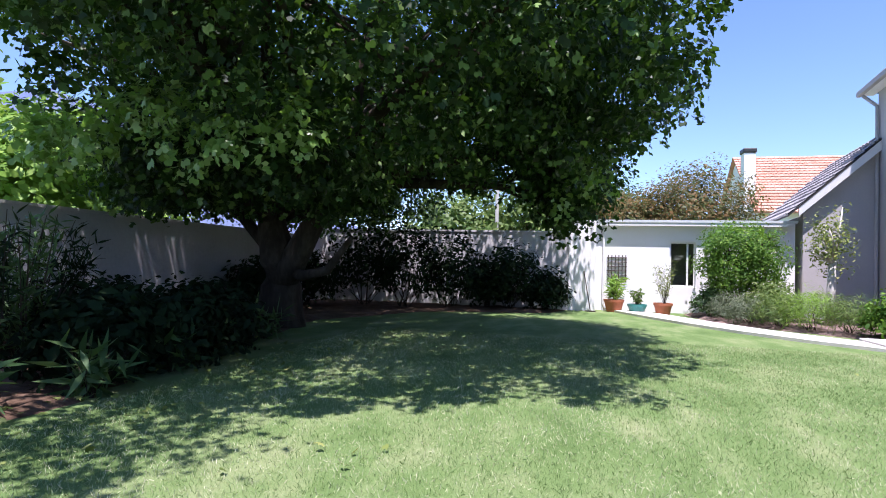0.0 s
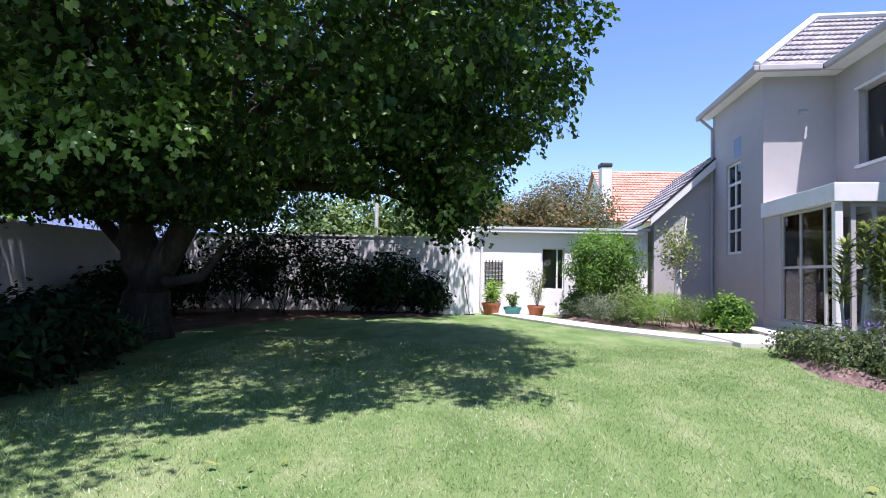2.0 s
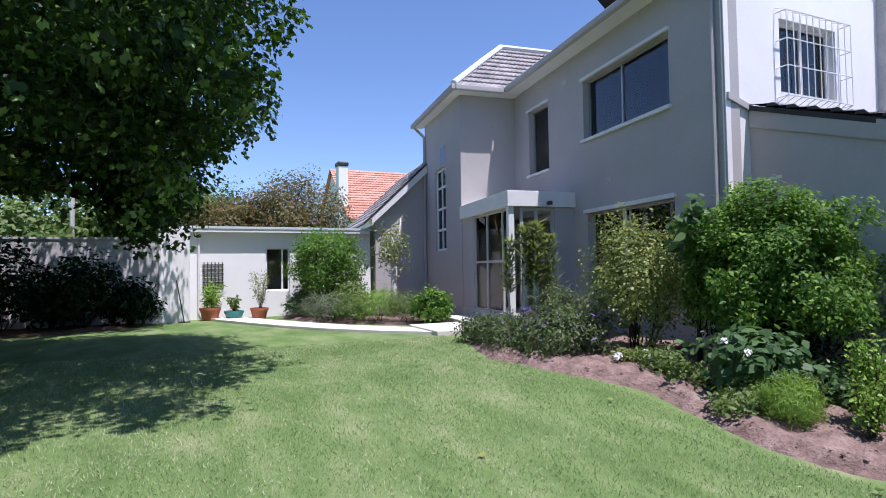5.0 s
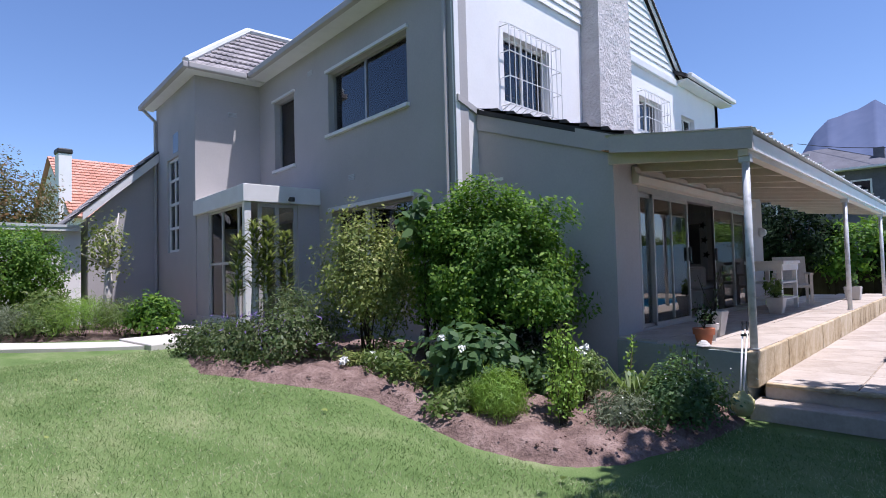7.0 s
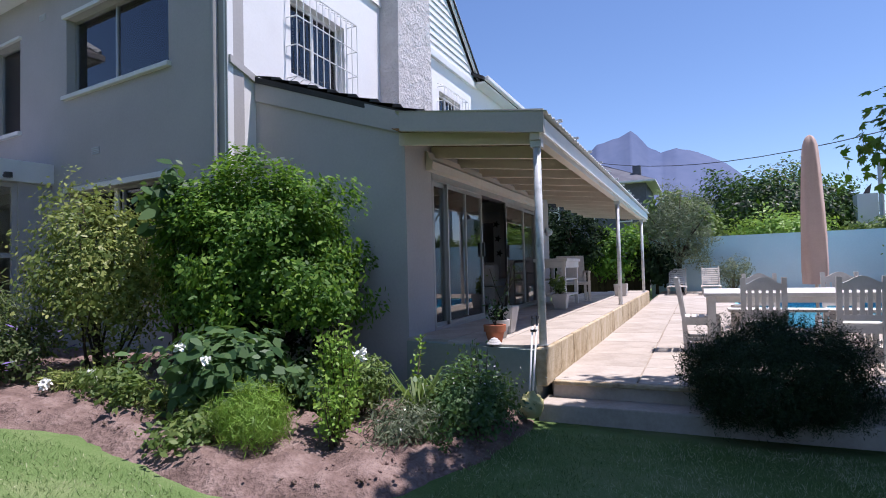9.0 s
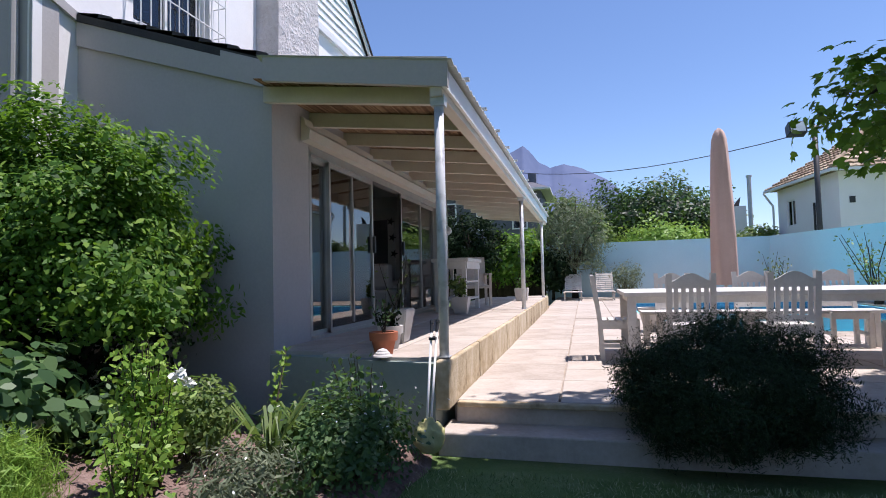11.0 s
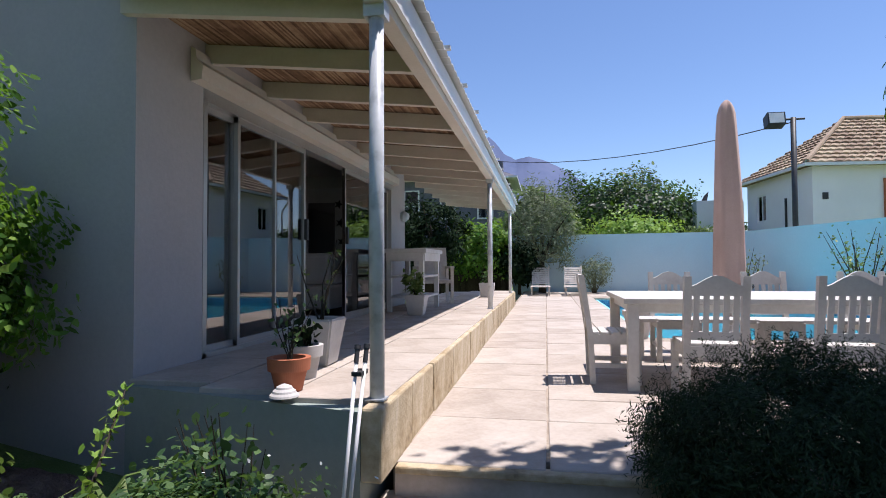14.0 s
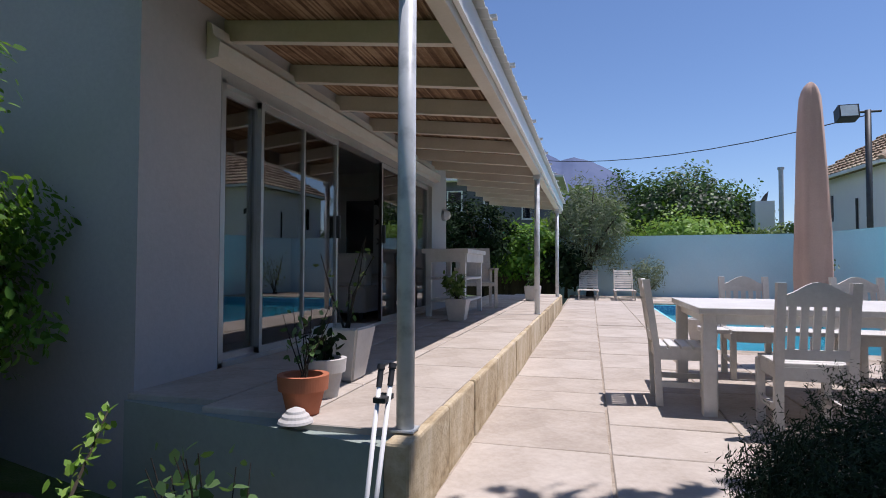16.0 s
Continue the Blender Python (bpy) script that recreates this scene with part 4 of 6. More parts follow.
# ---- garden furniture and small things ----
def garden_chair(label, x, y, turn, group="chairs round the garden table"):
    """Slatted wooden armless chair; the seat faces +x before the turn."""
    c = thing("garden_chair", label, "chair", (x, y, TERRACE), turn, group)
    part("seat", boxes(*((-0.2 + 0.085 * k, -0.2 + 0.085 * k + 0.07, -0.205, 0.205, 0.42, 0.445) for k in range(5)), bevel=0.006), PAINTED_WOOD, c)
    part("seat_frame", boxes((-0.2, 0.2, -0.2, -0.175, 0.34, 0.42), (-0.2, 0.2, 0.175, 0.2, 0.34, 0.42), (0.18, 0.205, -0.175, 0.175, 0.34, 0.42), (-0.205, -0.18, -0.175, 0.175, 0.34, 0.42)), PAINTED_WOOD, c)
    for s in (-1, 1):
        part("leg", boxes((0.16, 0.21, s * 0.195 - 0.025, s * 0.195 + 0.025, 0, 0.42), bevel=0.004), PAINTED_WOOD, c)
        bm = prism([(-0.16, s * 0.195 - 0.025, 0), (-0.21, s * 0.195 - 0.025, 0), (-0.225, s * 0.195 - 0.025, 0.42), (-0.30, s * 0.195 - 0.025, 0.93), (-0.25, s * 0.195 - 0.025, 0.93), (-0.18, s * 0.195 - 0.025, 0.42)], (0, 0.05, 0))
        part("leg", bm, PAINTED_WOOD, c)
        part("stretcher", boxes((-0.18, 0.17, s * 0.195 - 0.012, s * 0.195 + 0.012, 0.14, 0.18)), PAINTED_WOOD, c)
    top = [(-0.292, -0.17 + 0.34 * k / 10, 0.86 + 0.075 * math.sin(math.pi * k / 10) ** 1.5) for k in range(11)]
    part("top_rail", prism(top + [(-0.285, 0.17, 0.79), (-0.285, -0.17, 0.79)], (0.028, 0, 0)), PAINTED_WOOD, c)
    part("lower_rail", boxes((-0.236, -0.208, -0.17, 0.17, 0.47, 0.53)), PAINTED_WOOD, c)
    for k in range(5):
        y0 = -0.134 + 0.067 * k
        part("back_slat", prism([(-0.23, y0 - 0.02, 0.52), (-0.283, y0 - 0.02, 0.83), (-0.268, y0 - 0.02, 0.83), (-0.215, y0 - 0.02, 0.52)], (0, 0.04, 0)), PAINTED_WOOD, c)
    return c


table = thing("garden_table", "long white-painted wooden garden table on the terrace", "table", (0, 0, TERRACE))
part("tabletop", boxes((9.3, 10.65, -2.1, 1.16, 0.70, 0.745), bevel=0.006), PAINTED_WOOD, table)
part("apron", boxes((9.36, 9.385, -2.04, 1.1, 0.63, 0.70), (10.565, 10.59, -2.04, 1.1, 0.63, 0.70), (9.385, 10.565, 1.075, 1.1, 0.63, 0.70), (9.385, 10.565, -2.04, -2.015, 0.63, 0.70)), PAINTED_WOOD, table)
for lx in (9.33, 10.53):
    for ly in (-2.07, 1.04):
        part("leg", boxes((lx, lx + 0.09, ly, ly + 0.09, 0, 0.70), bevel=0.006), PAINTED_WOOD, table)
WHITE_CHAIR = "white slatted wooden garden chair"
garden_chair(WHITE_CHAIR + " at the table's end", 9.78, 1.2, -90)
garden_chair(WHITE_CHAIR + " pushed to the long table", 9.16, 0.58, 0)
garden_chair(WHITE_CHAIR + " pushed to the long table", 9.18, -0.3, 0)
garden_chair(WHITE_CHAIR + " pushed to the long table", 9.2, -1.4, 0)
garden_chair(WHITE_CHAIR + " on the pool side", 11.0, 0.42, 180)
garden_chair(WHITE_CHAIR + " on the pool side", 11.0, -0.55, 180)
garden_chair(WHITE_CHAIR + " on the pool side", 11.0, -1.5, 180)
bench = thing("garden_bench", "low white-painted wooden bench drawn up to the table", "bench", (0, 0, TERRACE), group="garden bench")
part("seat", boxes((10.9, 11.25, -1.9, 0.85, 0.40, 0.44), bevel=0.006), PAINTED_WOOD, bench)
for ly in (-1.85, -0.5, 0.75):
    part("leg", boxes((10.93, 10.99, ly, ly + 0.06, 0, 0.40)), PAINTED_WOOD, bench)
    part("leg", boxes((11.16, 11.22, ly, ly + 0.06, 0, 0.40)), PAINTED_WOOD, bench)

umbrella = thing("garden_umbrella", "tall closed garden umbrella in a faded pink-brown cover", "umbrella", (11.75, -0.36, TERRACE))
cover = bmesh.new()
rings = []
for z, r in ((0.75, 0.16), (0.95, 0.167), (1.4, 0.16), (1.9, 0.145), (2.35, 0.125), (2.65, 0.108), (2.8, 0.096), (2.88, 0.075), (2.93, 0.05), (2.96, 0.015)):
    rings.append([cover.verts.new(((r * (1 + 0.13 * math.sin(5 * a + z * 0.9) + 0.09 * math.sin(9 * a + 2 + z * 2))) * math.cos(a) + 0.02 * math.sin(z * 3), r * (1 + 0.10 * math.sin(5 * a + z * 0.9)) * math.sin(a), z)) for a in (2 * math.pi * k / 28 for k in range(28))])
for a, b in zip(rings, rings[1:]):
    for k in range(28):
        cover.faces.new((a[k], a[(k + 1) % 28], b[(k + 1) % 28], b[k]))
part("cover", cover, CANVAS, umbrella, "faded pink-brown canvas cover", smooth=True)
part("pole", rods(((0, 0, 0.06), (0, 0, 2.9), 0.022)), TEAK, umbrella)
part("base", lathe([(0.26, 0), (0.26, 0.05), (0.2, 0.08), (0.05, 0.1), (0.04, 0.3)]), POT_WHITE, umbrella)


def lounger(x, y, turn):
    c = thing("sun_lounger", "low slatted weathered wooden sun lounger with a raised back", "sun lounger", (x, y, TERRACE), turn, "sun loungers by the pool")
    part("frame", boxes((-0.05, 1.25, -0.32, -0.28, 0.24, 0.3), (-0.05, 1.25, 0.28, 0.32, 0.24, 0.3)), TEAK, c)
    for k in range(13):
        part("slat", boxes((0.02 + 0.095 * k, 0.02 + 0.095 * k + 0.07, -0.28, 0.28, 0.29, 0.31)), TEAK, c)
    for k in range(8):
        t = 0.06 + k / 8.5
        part("back_slat", prism([(-0.04 - 0.34 * t, -0.3, 0.31 + 0.62 * t), (-0.075 - 0.34 * t, -0.3, 0.37 + 0.62 * t), (-0.09 - 0.34 * t, -0.3, 0.365 + 0.62 * t), (-0.055 - 0.34 * t, -0.3, 0.305 + 0.62 * t)], (0, 0.6, 0)), TEAK, c)
    part("backrest_frame", prism([(0, -0.3, 0.3), (-0.38, -0.3, 0.97), (-0.42, -0.3, 0.95), (-0.04, -0.3, 0.28)], (0, 0.04, 0)), TEAK, c)
    part("backrest_frame", prism([(0, 0.26, 0.3), (-0.38, 0.26, 0.97), (-0.42, 0.26, 0.95), (-0.04, 0.26, 0.28)], (0, 0.04, 0)), TEAK, c)
    for lx in (0.0, 1.1):
        for s in (-0.3, 0.26):
            part("leg", boxes((lx, lx + 0.05, s, s + 0.04, 0, 0.26)), TEAK, c)


lounger(24.3, 1.95, 180)
lounger(24.4, 0.85, 180)

# potting table on the veranda
pot_table = thing("potting_table", "white-painted wooden potting table with two open shelves", "potting table", (12.55, 3.5, FLOOR))
part("tabletop", boxes((-0.05, 1.25, -0.05, 0.6, 0.86, 0.92), bevel=0.006), PAINTED_WOOD, pot_table)
part("apron", boxes((0.0, 1.2, -0.02, 0.0, 0.74, 0.86), (-0.02, 0.0, 0.0, 0.55, 0.74, 0.86)), PAINTED_WOOD, pot_table)
for z in (0.2, 0.5):
    part("shelf", boxes((0.0, 1.2, 0.0, 0.55, z, z + 0.03)), PAINTED_WOOD, pot_table)
for lx in (0.0, 1.13):
    for ly in (0.0, 0.48):
        part("leg", boxes((lx, lx + 0.07, ly, ly + 0.07, 0, 0.86), bevel=0.004), PAINTED_WOOD, pot_table)
wicker = thing("veranda_chair", "weathered wooden armchair standing on the veranda", "chair", (14.5, 3.75, FLOOR), 200)
part("seat", boxes((-0.25, 0.3, -0.3, 0.3, 0.36, 0.42), bevel=0.01), TEAK, wicker)
part("backrest", prism([(-0.25, -0.3, 0.4), (-0.42, -0.3, 1.0), (-0.36, -0.3, 1.0), (-0.19, -0.3, 0.4)], (0, 0.6, 0)), TEAK, wicker)
for s in (-0.33, 0.27):
    part("armrest", boxes((-0.3, 0.32, s, s + 0.06, 0.62, 0.66)), TEAK, wicker)
    for lx in (-0.25, 0.25):
        part("leg", boxes((lx, lx + 0.05, s, s + 0.05, 0, 0.62)), TEAK, wicker)


def pot(name, label, x, y, z, r, h, material, square=False, taper=0.72, rim=0.03):
    p = thing(name, label, "plant pot", (x, y, z))
    if square:
        bm = bmesh.new()
        a = [bm.verts.new((sx * r * taper, sy * r * taper, 0)) for sx, sy in ((-1, -1), (1, -1), (1, 1), (-1, 1))]
        b = [bm.verts.new((sx * r, sy * r, h)) for sx, sy in ((-1, -1), (1, -1), (1, 1), (-1, 1))]
        c = [bm.verts.new((sx * r * 0.86, sy * r * 0.86, h)) for sx, sy in ((-1, -1), (1, -1), (1, 1), (-1, 1))]
        d = [bm.verts.new((sx * r * 0.84, sy * r * 0.84, h - 0.05)) for sx, sy in ((-1, -1), (1, -1), (1, 1), (-1, 1))]
        for u, v in ((a, b), (b, c), (c, d)):
            for k in range(4):
                bm.faces.new((u[k], u[(k + 1) % 4], v[(k + 1) % 4], v[k]))
        bm.faces.new(list(reversed(a)))
        bmesh.ops.bevel(bm, geom=[e for e in bm.edges], offset=0.012, segments=2, affect="EDGES")
        part("body", bm, material, p)
        part("potting_soil", boxes((-r * 0.83, r * 0.83, -r * 0.83, r * 0.83, h - 0.06, h - 0.04)), LITTER, p)
    else:
        part("body", lathe([(r * taper, 0), (r * 0.98, h - 0.07), (r * 0.98 + rim * 0.5, h - 0.068), (r + rim * 0.6, h), (r * 0.9, h), (r * 0.86, h - 0.04), (0.01, h - 0.045)], 56), material, p)
        part("potting_soil", lathe([(r * 0.87, h - 0.05), (r * 0.86, h - 0.035), (0.01, h - 0.03)]), LITTER, p)
    return p


pot("terracotta_pot", "round terracotta pot with a small sparse herb", 7.5, 3.16, FLOOR, 0.1, 0.18, TERRACOTTA)
pot("cement_pot", "small round pale cement pot behind the terracotta one", 7.84, 3.22, FLOOR, 0.095, 0.2, POT_WHITE)
pot("square_planter", "tall square pale cement planter with a bare young tree", 8.3, 3.32, FLOOR, 0.15, 0.32, POT_WHITE, True, 0.66)
pot("square_planter", "square pale cement planter beside the potting table", 12.1, 3.5, FLOOR, 0.14, 0.28, POT_WHITE, True, 0.7)
pot("square_planter", "square pale cement planter at the far veranda edge", 16.6, 3.0, FLOOR, 0.16, 0.3, POT_WHITE, True, 0.8)
pot("round_planter", "rounded beige pot standing near the pool corner", 12.78, 0.52, TERRACE, 0.2, 0.38, POT_WHITE, taper=0.6)
pot("terracotta_pot", "wide terracotta pot with a yellow-green plant by the white wall", 0.42, 18.2, 0.33, 0.28, 0.36, TERRACOTTA)
pot("teal_pot", "low teal glazed pot with a leafy plant", 1.05, 18.0, 0.33, 0.26, 0.26, TEAL_GLAZE)
pot("terracotta_pot", "terracotta pot with a pale dry shrub beside the path", 1.7, 17.6, 0.33, 0.24, 0.34, TERRACOTTA)
hat = thing("cone_light", "small pale ridged dome lying at the veranda edge", "garden light", (7.36, 3.12, FLOOR))
part("dome", lathe([(0.078, 0), (0.074, 0.01), (0.062, 0.02), (0.058, 0.03), (0.044, 0.04), (0.04, 0.05), (0.024, 0.058), (0.008, 0.064)]), POT_WHITE, hat)


def twig_plant(name, label, x, y, z, height, n, lean_, material, leaf=OVAL, size=0.05, leaves=30, stem_r=0.006, seed=3, spread_=0.05):
    """A sparse upright plant: a few thin stems with leaves strung along them."""
    t = thing(name, label, "plant", (x, y, z))
    r = random.Random(seed)
    bm, pts = bmesh.new(), []
    for i in range(n):
        a, d = r.uniform(0, 6.28), r.uniform(0.3, 1) * lean_
        tip = Vector((math.cos(a) * d, math.sin(a) * d, height * r.uniform(0.7, 1)))
        mid = tip * 0.5 + Vector((r.uniform(-1, 1), r.uniform(-1, 1), 0)) * 0.06 * height
        tube(bm, [(r.uniform(-1, 1) * spread_ * 0.4, r.uniform(-1, 1) * spread_ * 0.4, 0), mid, tip], [stem_r, stem_r * 0.7, stem_r * 0.3], 5)
        for k in range(leaves):
            u = 0.25 + 0.75 * k / leaves
            p = (mid * (2 * u) if u < 0.5 else mid.lerp(tip, 2 * u - 1)) + Vector((r.gauss(0, 1), r.gauss(0, 1), r.gauss(0, 1))) * spread_ * 0.5
            pts.append(p)
    part("stem", bm, BARK, t)
    pts = np.array([tuple(p) for p in pts])
    part("foliage", leaf_mesh("foliage", pts, rng.normal(0, 1, pts.shape), size * (0.7 + 0.6 * rng.random(len(pts))), leaf, 0.5, 0.1), material, t)
    return t


twig_plant("potted_herb", "sparse dark green herb in the terracotta pot", 7.5, 3.16, FLOOR + 0.145, 0.38, 7, 0.17, ROSE_LEAF, size=0.04, leaves=7, stem_r=0.004)
twig_plant("potted_herb", "low dark leaves in the small cement pot", 7.84, 3.22, FLOOR + 0.16, 0.2, 7, 0.12, DARK_LEAF, size=0.06, leaves=12)
twig_plant("young_tree", "bare spindly young tree with a bent tip", 8.3, 3.32, FLOOR + 0.27, 0.6, 4, 0.25, LIGHT_LEAF, size=0.045, leaves=8, stem_r=0.008)
twig_plant("potted_plant", "green leafy plant before the potting table", 12.1, 3.5, FLOOR + 0.23, 0.36, 8, 0.18, LIGHT_LEAF, size=0.08, leaves=24)
twig_plant("potted_plant", "small succulent at the veranda edge", 16.6, 3.0, FLOOR + 0.25, 0.35, 6, 0.15, ROSE_LEAF, size=0.09, leaves=12)
twig_plant("potted_plant", "yellow-green strappy plant in terracotta", 0.42, 18.2, 0.62, 0.75, 12, 0.4, LIME_LEAF, SLIM, 0.28, 16)
twig_plant("potted_plant", "leafy green plant in the teal pot", 1.05, 18.0, 0.55, 0.5, 10, 0.3, LIGHT_LEAF, OVAL, 0.1, 20)
twig_plant("potted_shrub", "pale dry shrub in terracotta against the white wall", 1.75, 17.7, 0.62, 1.25, 14, 0.4, PALE_LEAF, SLIM, 0.12, 26)

trellis = thing("trellis", "dark square wooden trellis on the white wall", "trellis", (0, 0, 0))
for k in range(6):
    part("slat", boxes((0.25 + 0.1 * k, 0.275 + 0.1 * k, 18.58, 18.6, 1.2, 2.0)), FENCE_WOOD, trellis)
for k in range(6):
    part("slat", boxes((0.22, 0.8, 18.6, 18.62, 1.26 + 0.13 * k, 1.285 + 0.13 * k)), FENCE_WOOD, trellis)

# pool poles leaning on the veranda, with a cloth bag
poles = thing("pool_poles", "two white telescopic pool poles leaning on the veranda edge", "pool pole")
for i, dx in enumerate((0.0, 0.035)):
    a, b = Vector((6.93 + dx, 2.66 - dx * 0.5, 0.12)), Vector((7.24 + dx, 2.68 - dx, 0.94))
    p = part("pole", rods((a, a.lerp(b, 0.92), 0.0095), n=12), WHITE_PAINT, poles, smooth=True)
    part("grip", rods((a.lerp(b, 0.92), b, 0.012), (b, b + (b - a).normalized() * 0.02, 0.016), n=12), DARK_METAL, poles, "black rubber grip")
part("clip", boxes((7.18, 7.28, 2.64, 2.69, 0.82, 0.84)), DARK_METAL, poles)
bag = thing("cloth_bag", "crumpled yellow cloth bag at the foot of the steps", "bag", (6.95, 2.64, 0.1))
bm = bmesh.new()
bmesh.ops.create_icosphere(bm, subdivisions=4, radius=1)
for v in bm.verts:
    n = noise.noise(v.co * 2.2) * 0.2 + noise.noise(v.co * 6) * 0.08
    v.co = Vector((v.co.x * 0.105, v.co.y * 0.11, v.co.z * 0.115 + 0.08)) * (1 + n)
part("cloth", bm, CLOTH, bag, smooth=True)
rake = thing("garden_rake", "dark long-handled tool leaning at the white wall", "garden tool")
part("handle", rods(((-0.25, 17.7, 0.35), (-0.45, 17.98, 1.5), 0.015)), FENCE_WOOD, rake)
part("head", boxes((-0.4, -0.1, 17.66, 17.72, 0.34, 0.37)), FENCE_WOOD, rake)

# inside the living room
sofa = thing("sofa", "pale upholstered sofa back seen through the open door", "sofa", (12.35, 5.05, FLOOR))
part("base", boxes((-0.5, 1.3, -0.4, 0.5, 0.08, 0.42), bevel=0.04), SOFA_CLOTH, sofa)
part("backrest", boxes((-0.5, -0.22, -0.4, 0.5, 0.42, 0.85), bevel=0.06), SOFA_CLOTH, sofa)
part("cushion", boxes((-0.2, 1.3, -0.38, 0.48, 0.42, 0.56), bevel=0.05), SOFA_CLOTH, sofa)
part("leg", boxes((-0.45, -0.4, -0.35, -0.3, 0, 0.08), (1.2, 1.25, -0.35, -0.3, 0, 0.08)), DARK_METAL, sofa)
idoor = thing("room_door", "white painted inner door with hanging ornaments", "door", (14.14, 5.75, FLOOR), -90)
part("leaf", boxes((-0.45, 0.45, 0, 0.05, 0, 2.05), bevel=0.006), WHITE_PAINT, idoor)
part("glass", boxes((-0.2, 0.3, -0.006, -0.002, 0.9, 1.8)), DARK_GLASS, idoor)
for k in range(3):
    o = thing("wall_ornament", "small dark metal star ornament", "ornament", (14.075, 5.3 + 0.03 * k, FLOOR + 1.1 + 0.33 * k), -90)
    part("star", prism([((0.09 if j % 2 == 0 else 0.035) * math.cos(j * math.pi / 5), 0, (0.09 if j % 2 == 0 else 0.035) * math.sin(j * math.pi / 5)) for j in range(10)], (0, 0.01, 0)), DARK_METAL, o)

# ---- beds ----
def bed(name, outline, material, height, label, cell=0.16, base=0.03):
    """A planted bed: dug, lumpy soil with a rounded edge."""
    xs, ys = [p[0] for p in outline], [p[1] for p in outline]

    def edge(x, y):
        inside, best = False, 9.0
        for (x0, y0), (x1, y1) in zip(outline, outline[1:] + outline[:1]):
            if (y0 > y) != (y1 > y) and x < (x1 - x0) * (y - y0) / (y1 - y0) + x0:
                inside = not inside
            t = max(0, min(1, ((x - x0) * (x1 - x0) + (y - y0) * (y1 - y0)) / ((x1 - x0) ** 2 + (y1 - y0) ** 2)))
            best = min(best, math.hypot(x - x0 - t * (x1 - x0), y - y0 - t * (y1 - y0)))
        return best if inside else -best

    bm, grid = bmesh.new(), {}
    nx, ny = int((max(xs) - min(xs)) / cell) + 1, int((max(ys) - min(ys)) / cell) + 1
    for i in range(nx + 1):
        for j in range(ny + 1):
            x, y = min(xs) + i * cell, min(ys) + j * cell
            x, y = x + 0.05 * noise.noise(Vector((x, y, 7)) * 3), y + 0.05 * noise.noise(Vector((x, y, 9)) * 3)
            e = edge(x, y) + 0.06 * noise.noise(Vector((x, y, 2)) * 1.7)
            if e > -cell * 1.2:
                lump = 0.055 * noise.noise(Vector((x, y, 0)) * 4) + 0.045 * noise.noise(Vector((x, y, 1)) * 11)
                k = step01(-0.06, 0.3, e)
                grid[i, j] = bm.verts.new((x, y, ground_z(x, y) - 0.03 * (1 - k) + k * (base + height + lump)))
    for i, j in list(grid):
        q = [grid.get(c) for c in ((i, j), (i + 1, j), (i + 1, j + 1), (i, j + 1))]
        if all(q):
            bm.faces.new(q)
    return tagged(part(name, bm, material, smooth=True), label, "flower bed", kind="structure")


HOUSE_BED = [(4.75, 10.6), (4.35, 9.6), (4.0, 8.3), (4.25, 6.9), (4.75, 5.7), (4.65, 5.0), (4.5, 4.1), (4.7, 3.3), (5.1, 2.95), (5.8, 2.7), (6.85, 2.55), (7.2, 2.6), (7.2, 4.2), (7.6, 4.3), (7.4, 6.8), (7.4, 10.5)]
bed("house_bed", HOUSE_BED, SOIL, 0.09, "dug brown soil bed curving along the house", 0.07)
bed("west_bed", [(-8.8, 1.0), (-4.6, 2.6), (-4.6, 4.8), (-5.4, 7.0), (-5.4, 9.2), (-5.9, 12.0), (-4.5, 15.2), (-1.2, 16.6), (-0.9, 18.0), (-8.8, 18.0)], LITTER, 0.02, "shaded bed of leaf litter under the plane tree", 0.22)
bed("path_bed", [(2.3, 17.3), (2.75, 15.9), (3.7, 14.6), (5.0, 13.3), (6.3, 13.0), (6.9, 17.5), (5.3, 18.3), (2.3, 18.5)], SOIL, 0.04, "planted bed between path and house", 0.2)

# ---- curved path ----
path = thing("garden_path", "pale curved concrete garden path along the lawn", "path", kind="structure")
line = [Vector((4.95, 11.75)), Vector((4.0, 12.6)), Vector((3.05, 13.75)), Vector((2.3, 15.0)), Vector((1.65, 16.3)), Vector((1.05, 17.6)), Vector((0.75, 18.4))]
rim = []
for i, p in enumerate(line):
    d = (line[min(i + 1, len(line) - 1)] - line[max(0, i - 1)]).normalized()
    rim.append((p + Vector((-d.y, d.x)) * 0.45, p - Vector((-d.y, d.x)) * 0.45))
part("path_slab", slab([tuple(a) for a, b in rim] + [tuple(b) for a, b in reversed(rim)], 0.2, 0.39), CONCRETE, path)
part("step_slab", boxes((4.5, 5.7, 11.25, 12.9, 0.2, 0.43), bevel=0.02), CONCRETE, path)

# ---- the great plane tree ----
tree = thing("plane_tree", "huge spreading plane tree with dense dark lobed leaves", "tree", (-6.1, 10.6, 0.33))
wood, r6 = bmesh.new(), random.Random(6)
